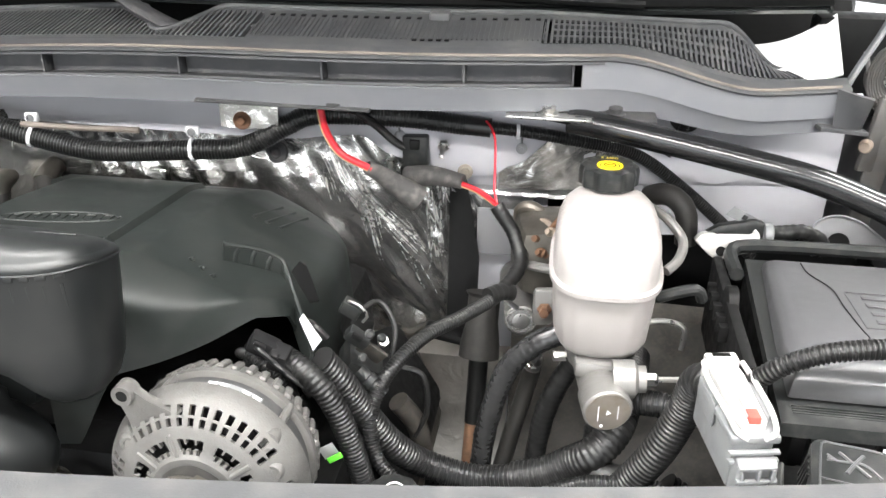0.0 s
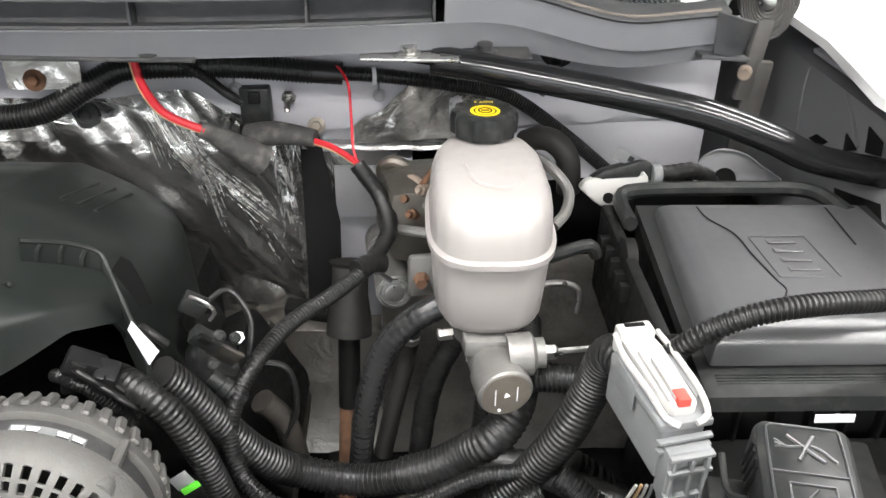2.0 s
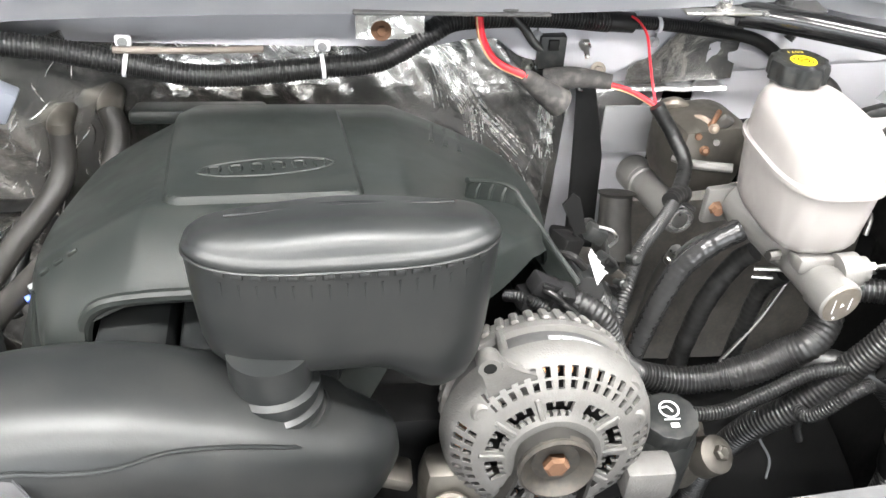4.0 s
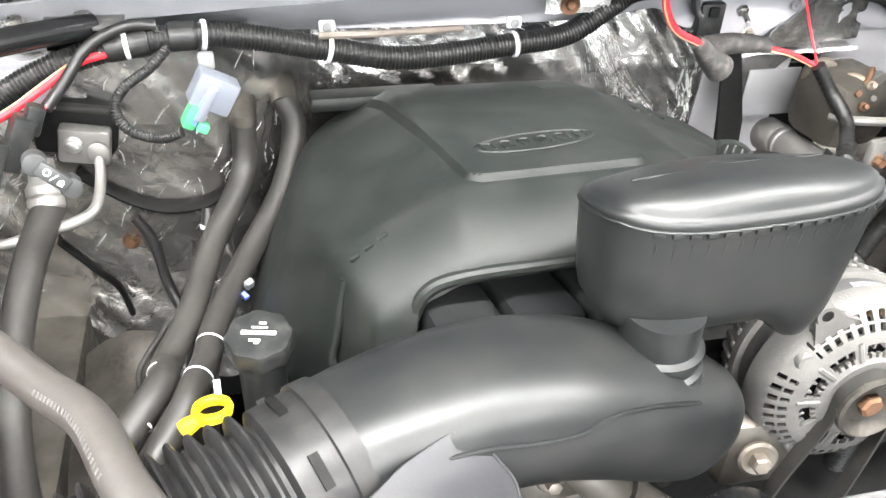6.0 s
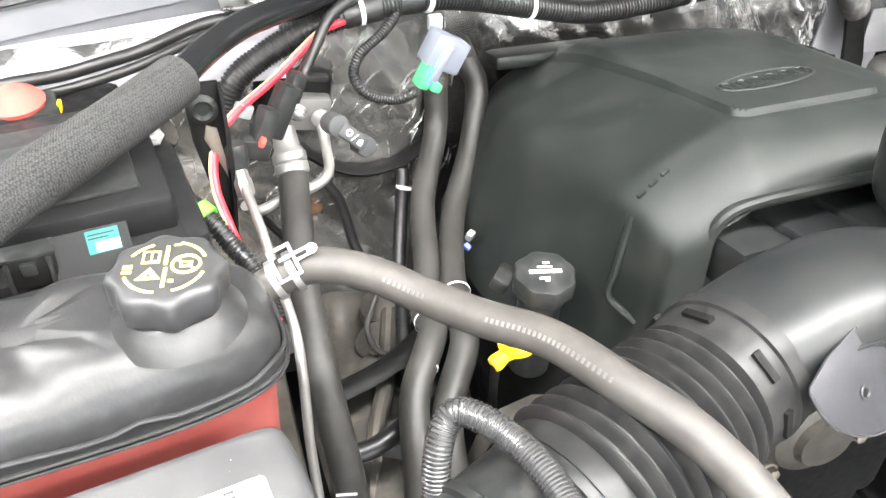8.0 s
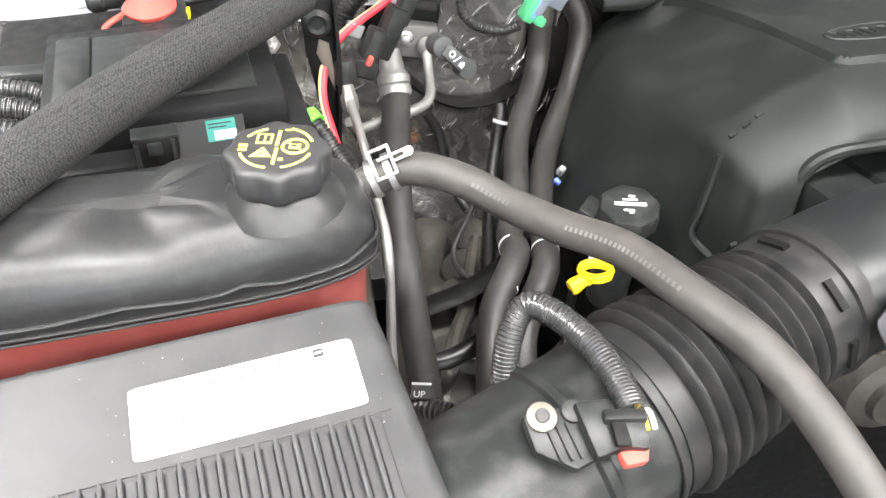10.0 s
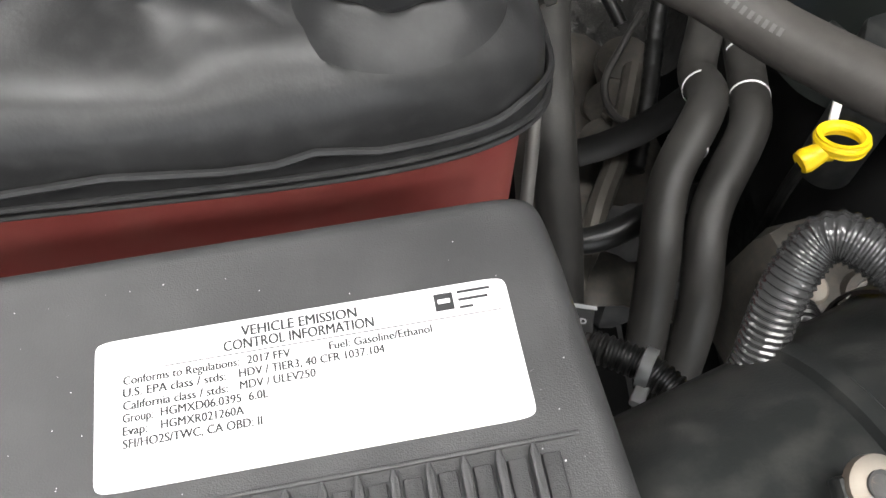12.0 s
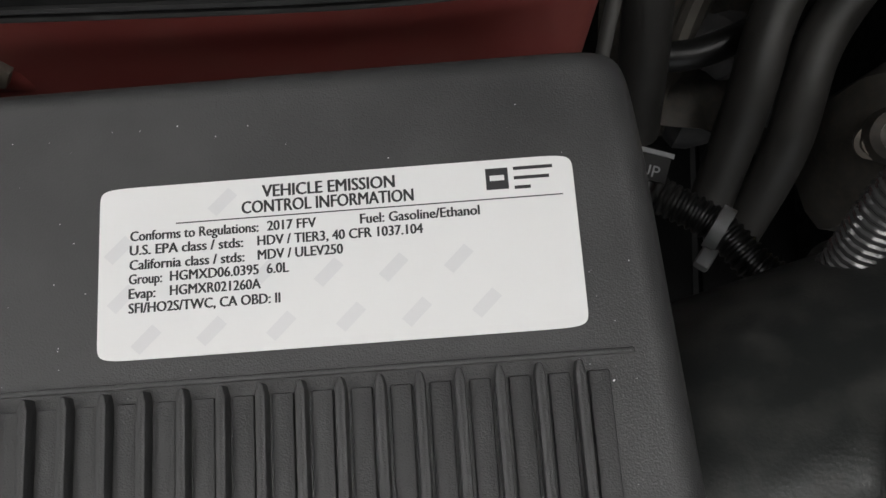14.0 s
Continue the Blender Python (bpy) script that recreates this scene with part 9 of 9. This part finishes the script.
    part("loom", loom([(-0.268, 0.236, 0.905), (-0.252, 0.214, 0.924), (-0.226, 0.198, 0.928), (-0.206, 0.178, 0.928), (-0.188, 0.170, 0.932), (-0.172, 0.176, 0.948), (-0.160, 0.192, 0.962), (-0.155, 0.21, 0.955)], 0.0085, 0.0036, 0.0011), LOOM, lw)
    # Grey, not nylon white: the shade low in the bay is in the colour.
    part("tie", lathe([(0.0092, -0.003), (0.0104, -0.003), (0.0104, 0.003), (0.0092, 0.003)], (-0.224, 0.1965, 0.9280), (0.8, -0.45, 0.05), 24), LGREY, lw)
    um = flat_on((-0.2560, 0.2210, 0.9365), (0.97, -0.20, 0), (0.20, 0.90, 0.30))
    part("tag", prism([(-0.0055, -0.0065), (0.0085, -0.0065), (0.0085, 0.0075), (-0.0055, 0.0075)], -0.0012, -0.0003, 0, um), DEEP, lw)
    part("mark", lettering("UP", 0.0075, um @ pose(-0.004, -0.005, 0)), LGREY, lw, "pale printed mark")
    part("mark", rbox(um @ V((0.002, 0.006, 0)), (0.015, 0.0022, 0.0004), 0, (0, 0, -12)), LGREY, lw)
    part("tie_tail", rbox((-0.229, 0.184, 0.924), (0.007, 0.012, 0.006), 0.0015, (0, 0, -30)), LGREY, lw)


flow_sensor()


# ---- cowl brackets, brace, hinge, windshield and front panel ----
def fittings():
    for (x0, x1, y, z, mat, label) in ((0.318, 0.532, 0.690, 1.1475, DARKP, "dark grey steel strip bracket under the cowl"), (-0.205, -0.130, 0.690, 1.124, DARKP, "dark grey steel tab under the cowl"),
                                       (0.690, 0.790, 0.712, 1.142, STEEL, "bright steel bracket under the cowl"), (0.770, 0.865, 0.722, 1.142, DARKP, "dark grey steel strip bracket under the cowl"), (-0.270, -0.190, 0.690, 1.122, STEEL, "bright steel bracket under the cowl")):
        b = thing("cowl_bracket", ((x0 + x1) / 2, y, z - 0.004), label, "bracket", "cowl brackets")
        part("plate", rbox(((x0 + x1) / 2, y, z), (x1 - x0, 0.030, 0.004), 0.0015, (4, 1, 2)), mat, b)
        for x in ((x0 + 0.018, x1 - 0.045) if x1 - x0 > 0.15 else ((x0 + x1) / 2,)):
            part("bolt", lathe([(0.012, 0), (0.012, 0.002), (0.008, 0.003), (0.008, 0.008), (0.006, 0.009)], (x, y, z + 0.002), (0, -0.1, 1), 18), mat, b)
    st = thing("fender_brace_right", (1.0, 0.68, 1.05), "glossy black steel fender brace tube", "brace")
    part("tube", tube([(0.765, 0.725, 1.133), (0.79, 0.718, 1.132), (0.836, 0.705, 1.128), (0.949, 0.685, 1.112), (1.034, 0.670, 1.098), (1.106, 0.660, 1.075), (1.156, 0.655, 1.054), (1.235, 0.640, 1.042)], 0.0155, 18), GLOSSB, st)
    part("flat_end", rbox((0.765, 0.724, 1.134), (0.06, 0.03, 0.005), 0.002, (0, 6, -8)), DEEP, st)
    gm = thing("rubber_grommet", (0.909, 0.815, 1.08), "black rubber grommet in the painted panel", "grommet")
    part("ring", lathe([(0.022, 0), (0.022, 0.004), (0.016, 0.008), (0.010, 0.008)], (0.915, 0.846, 1.110), (0, -1, 0.2), 28), RUBBER, gm)
    part("lead", loom([(0.915, 0.84, 1.105), (0.909, 0.83, 1.085), (0.895, 0.83, 1.06)], 0.007, 0.0034, 0.001), LOOM, gm)
    hg = thing("hood_hinge", (1.14, 0.86, 1.05), "steel hood hinge with a flat coiled counterbalance spring", "hinge")
    b = bmesh.new()
    o, ax1, ax2 = V((1.168, 0.878, 1.160)), V((0.72, -0.30, 0.10)).normalized(), V((-0.10, 0.05, 1)).normalized()
    spiral = [o + (ax1 * math.cos(k * 0.3) * 0.78 + ax2 * math.sin(k * 0.3) * 1.18) * (0.010 + 0.00018 * k) for k in range(168)]
    add_sweep(b, spiral, [0.0022] * len(spiral), 6)
    part("coil_spring", b, HINGE, hg, "flat coiled steel spring")
    part("spring_core", lathe([(0.010, -0.008), (0.010, 0.008), (0.006, 0.010)], o, (-0.4, -0.9, 0), 16), STEEL, hg)
    part("spring_back", lathe([(0.036, 0.010), (0.036, 0.014)], o, (0.4, 0.9, 0), 32), HINGE, hg)
    part("spring_arm", tube([o + V((0.030, -0.012, 0.01)), o + V((0.022, 0.0, 0.055)), o + V((-0.02, 0.02, 0.10)), o + V((-0.03, 0.02, 0.14))], 0.006, 8, 0.01, 0.6), HINGE, hg)
    part("arm", tube([(1.108, 0.87, 1.140), (1.118, 0.87, 1.170), (1.148, 0.88, 1.235), (1.165, 0.89, 1.30)], 0.007, 8, 0.01, 0.6), LGREY, hg, "light grey steel arm")
    part("arm", tube([(1.135, 0.90, 1.190), (1.150, 0.90, 1.150), (1.160, 0.895, 1.128)], 0.003, 8), STEEL, hg)
    part("pivot", lathe([(0.0085, 0), (0.0085, 0.010), (0.0065, 0.012)], (1.141, 0.838, 1.086), (-0.5, -1, 0), 20), TAN, hg)
    part("post", rbox((1.160, 0.868, 1.09), (0.026, 0.010, 0.10), 0.004, (0, 8, 20)), HINGE, hg)
    part("bracket", rbox((1.168, 0.87, 1.02), (0.03, 0.01, 0.14), 0.004, (0, 4, 0)), HINGE, hg)
    side = thing("cowl_side_panel", (1.07, 0.92, 1.10), "white painted body corner beside the windshield", "body panel", kind="structure")
    rows = [[V((1.00 + 0.115 * u, 0.885 + 0.08 * v + 0.02 * u, 1.158 - 0.012 * math.sin(u * 3.1) + 0.045 * v * (0.4 + u))) for u in (k / 8 for k in range(9))] for v in (k / 6 for k in range(7))]
    part("skin", sheet(rows, 0.003), BODYW, side)
    # Dark block set in for the shade of the gap by the hinge.
    part("gap_shade", rbox((1.15, 1.0, 1.15), (0.12, 0.05, 0.14), 0.01), DEEP, side)
    # windshield and wiper
    ws = thing("windshield", (0.35, 1.1, 1.24), "dark raked windshield glass above the cowl", "windshield", kind="structure")
    rows = [[V((x, 0.85 + 0.2 * (x - 0.38) ** 2 + d, 1.232 + 0.60 * d)) for x in (-0.7 + 0.1 * k for k in range(19))] for d in (0, 0.2, 0.5, 0.9)]
    part("glass", sheet(rows, 0.006), GLASS, ws)
    part("black_band", sheet([[V((x, 0.848 + 0.2 * (x - 0.38) ** 2 + d, 1.2385 + 0.60 * d)) for x in (-0.7 + 0.1 * k for k in range(19))] for d in (0, 0.03)], 0.002), DEEP, ws)
    rf = thing("cab_roof", (0.35, 2.2, 1.75), "grey painted cab of the truck", "cab", kind="structure")
    part("roof", rbox((0.35, 2.6, 1.80), (1.6, 1.7, 0.08), 0.03), PAINT, rf)
    part("dash", rbox((0.35, 1.75, 1.0), (1.7, 1.2, 0.5), 0.05), DEEP, rf)
    wi = thing("wiper", (0.35, 0.8, 1.24), "black windshield wiper arm and blade", "wiper")
    part("arm", tube([(0.05, 0.775, 1.262), (0.14, 0.772, 1.258), (0.185, 0.768, 1.255), (0.22, 0.755, 1.238), (0.262, 0.745, 1.222), (0.285, 0.742, 1.214)], 0.014, 12, 0.006, 0.6), DARKP, wi)
    part("cap", lathe([(0.024, 0), (0.022, 0.01), (0.014, 0.014)], (0.272, 0.75, 1.200), (0, -0.15, 1)), DARKP, wi)
    part("blade", tube([(0.35, 0.875, 1.252), (0.6, 0.868, 1.250), (0.85, 0.875, 1.244)], 0.006, 8, 0.01), DEEP, wi)
    nz = thing("washer_nozzle", (0.585, 0.81, 1.235), "small grey washer nozzle on the cowl", "nozzle")
    part("body", rbox((0.597, 0.800, 1.232), (0.026, 0.022, 0.016), 0.004), COWLP, nz)
    # front panel under the camera's nearest edge
    fp = thing("radiator_support", (0.75, 0.0, 0.98), "dark grey plastic radiator support panel", "panel", kind="structure")
    rows = [[V((x, y + 0.03 + 0.14 * (x - 0.2) ** 2, z)) for x in (0.16 + 0.05 * k for k in range(24))] for y, z in ((0.004, 1.120), (0.002, 1.140), (-0.004, 1.149), (-0.05, 1.154), (-0.16, 1.15), (-0.22, 1.05))]
    part("panel", sheet(rows, 0.003), COWLP, fp)


fittings()


def hood():
    """The raised hood, hinged at the cowl and leaning over the bay."""
    hd = thing("hood", (0.27, 0.95, 1.30), "raised truck hood with a dark lined underside", "hood", kind="structure")
    def skin(lift):
        return [[V((0.27 + 0.98 * a * (1 - 0.06 * v), 0.96 - 0.78 * v + lift * 0.77, 1.29 + 0.92 * v + 0.05 * math.sin(v * 3.1) - 0.05 * a * a + lift * 0.64)) for a in (k / 8 - 1 for k in range(17))] for v in (k / 10 for k in range(11))]
    part("lining", sheet(skin(0.0), 0.012), COWLP, hd, "dark padded lining")
    part("outer_skin", sheet(skin(0.035), 0.004), BODYW, hd, "glossy white body paint")


hood()
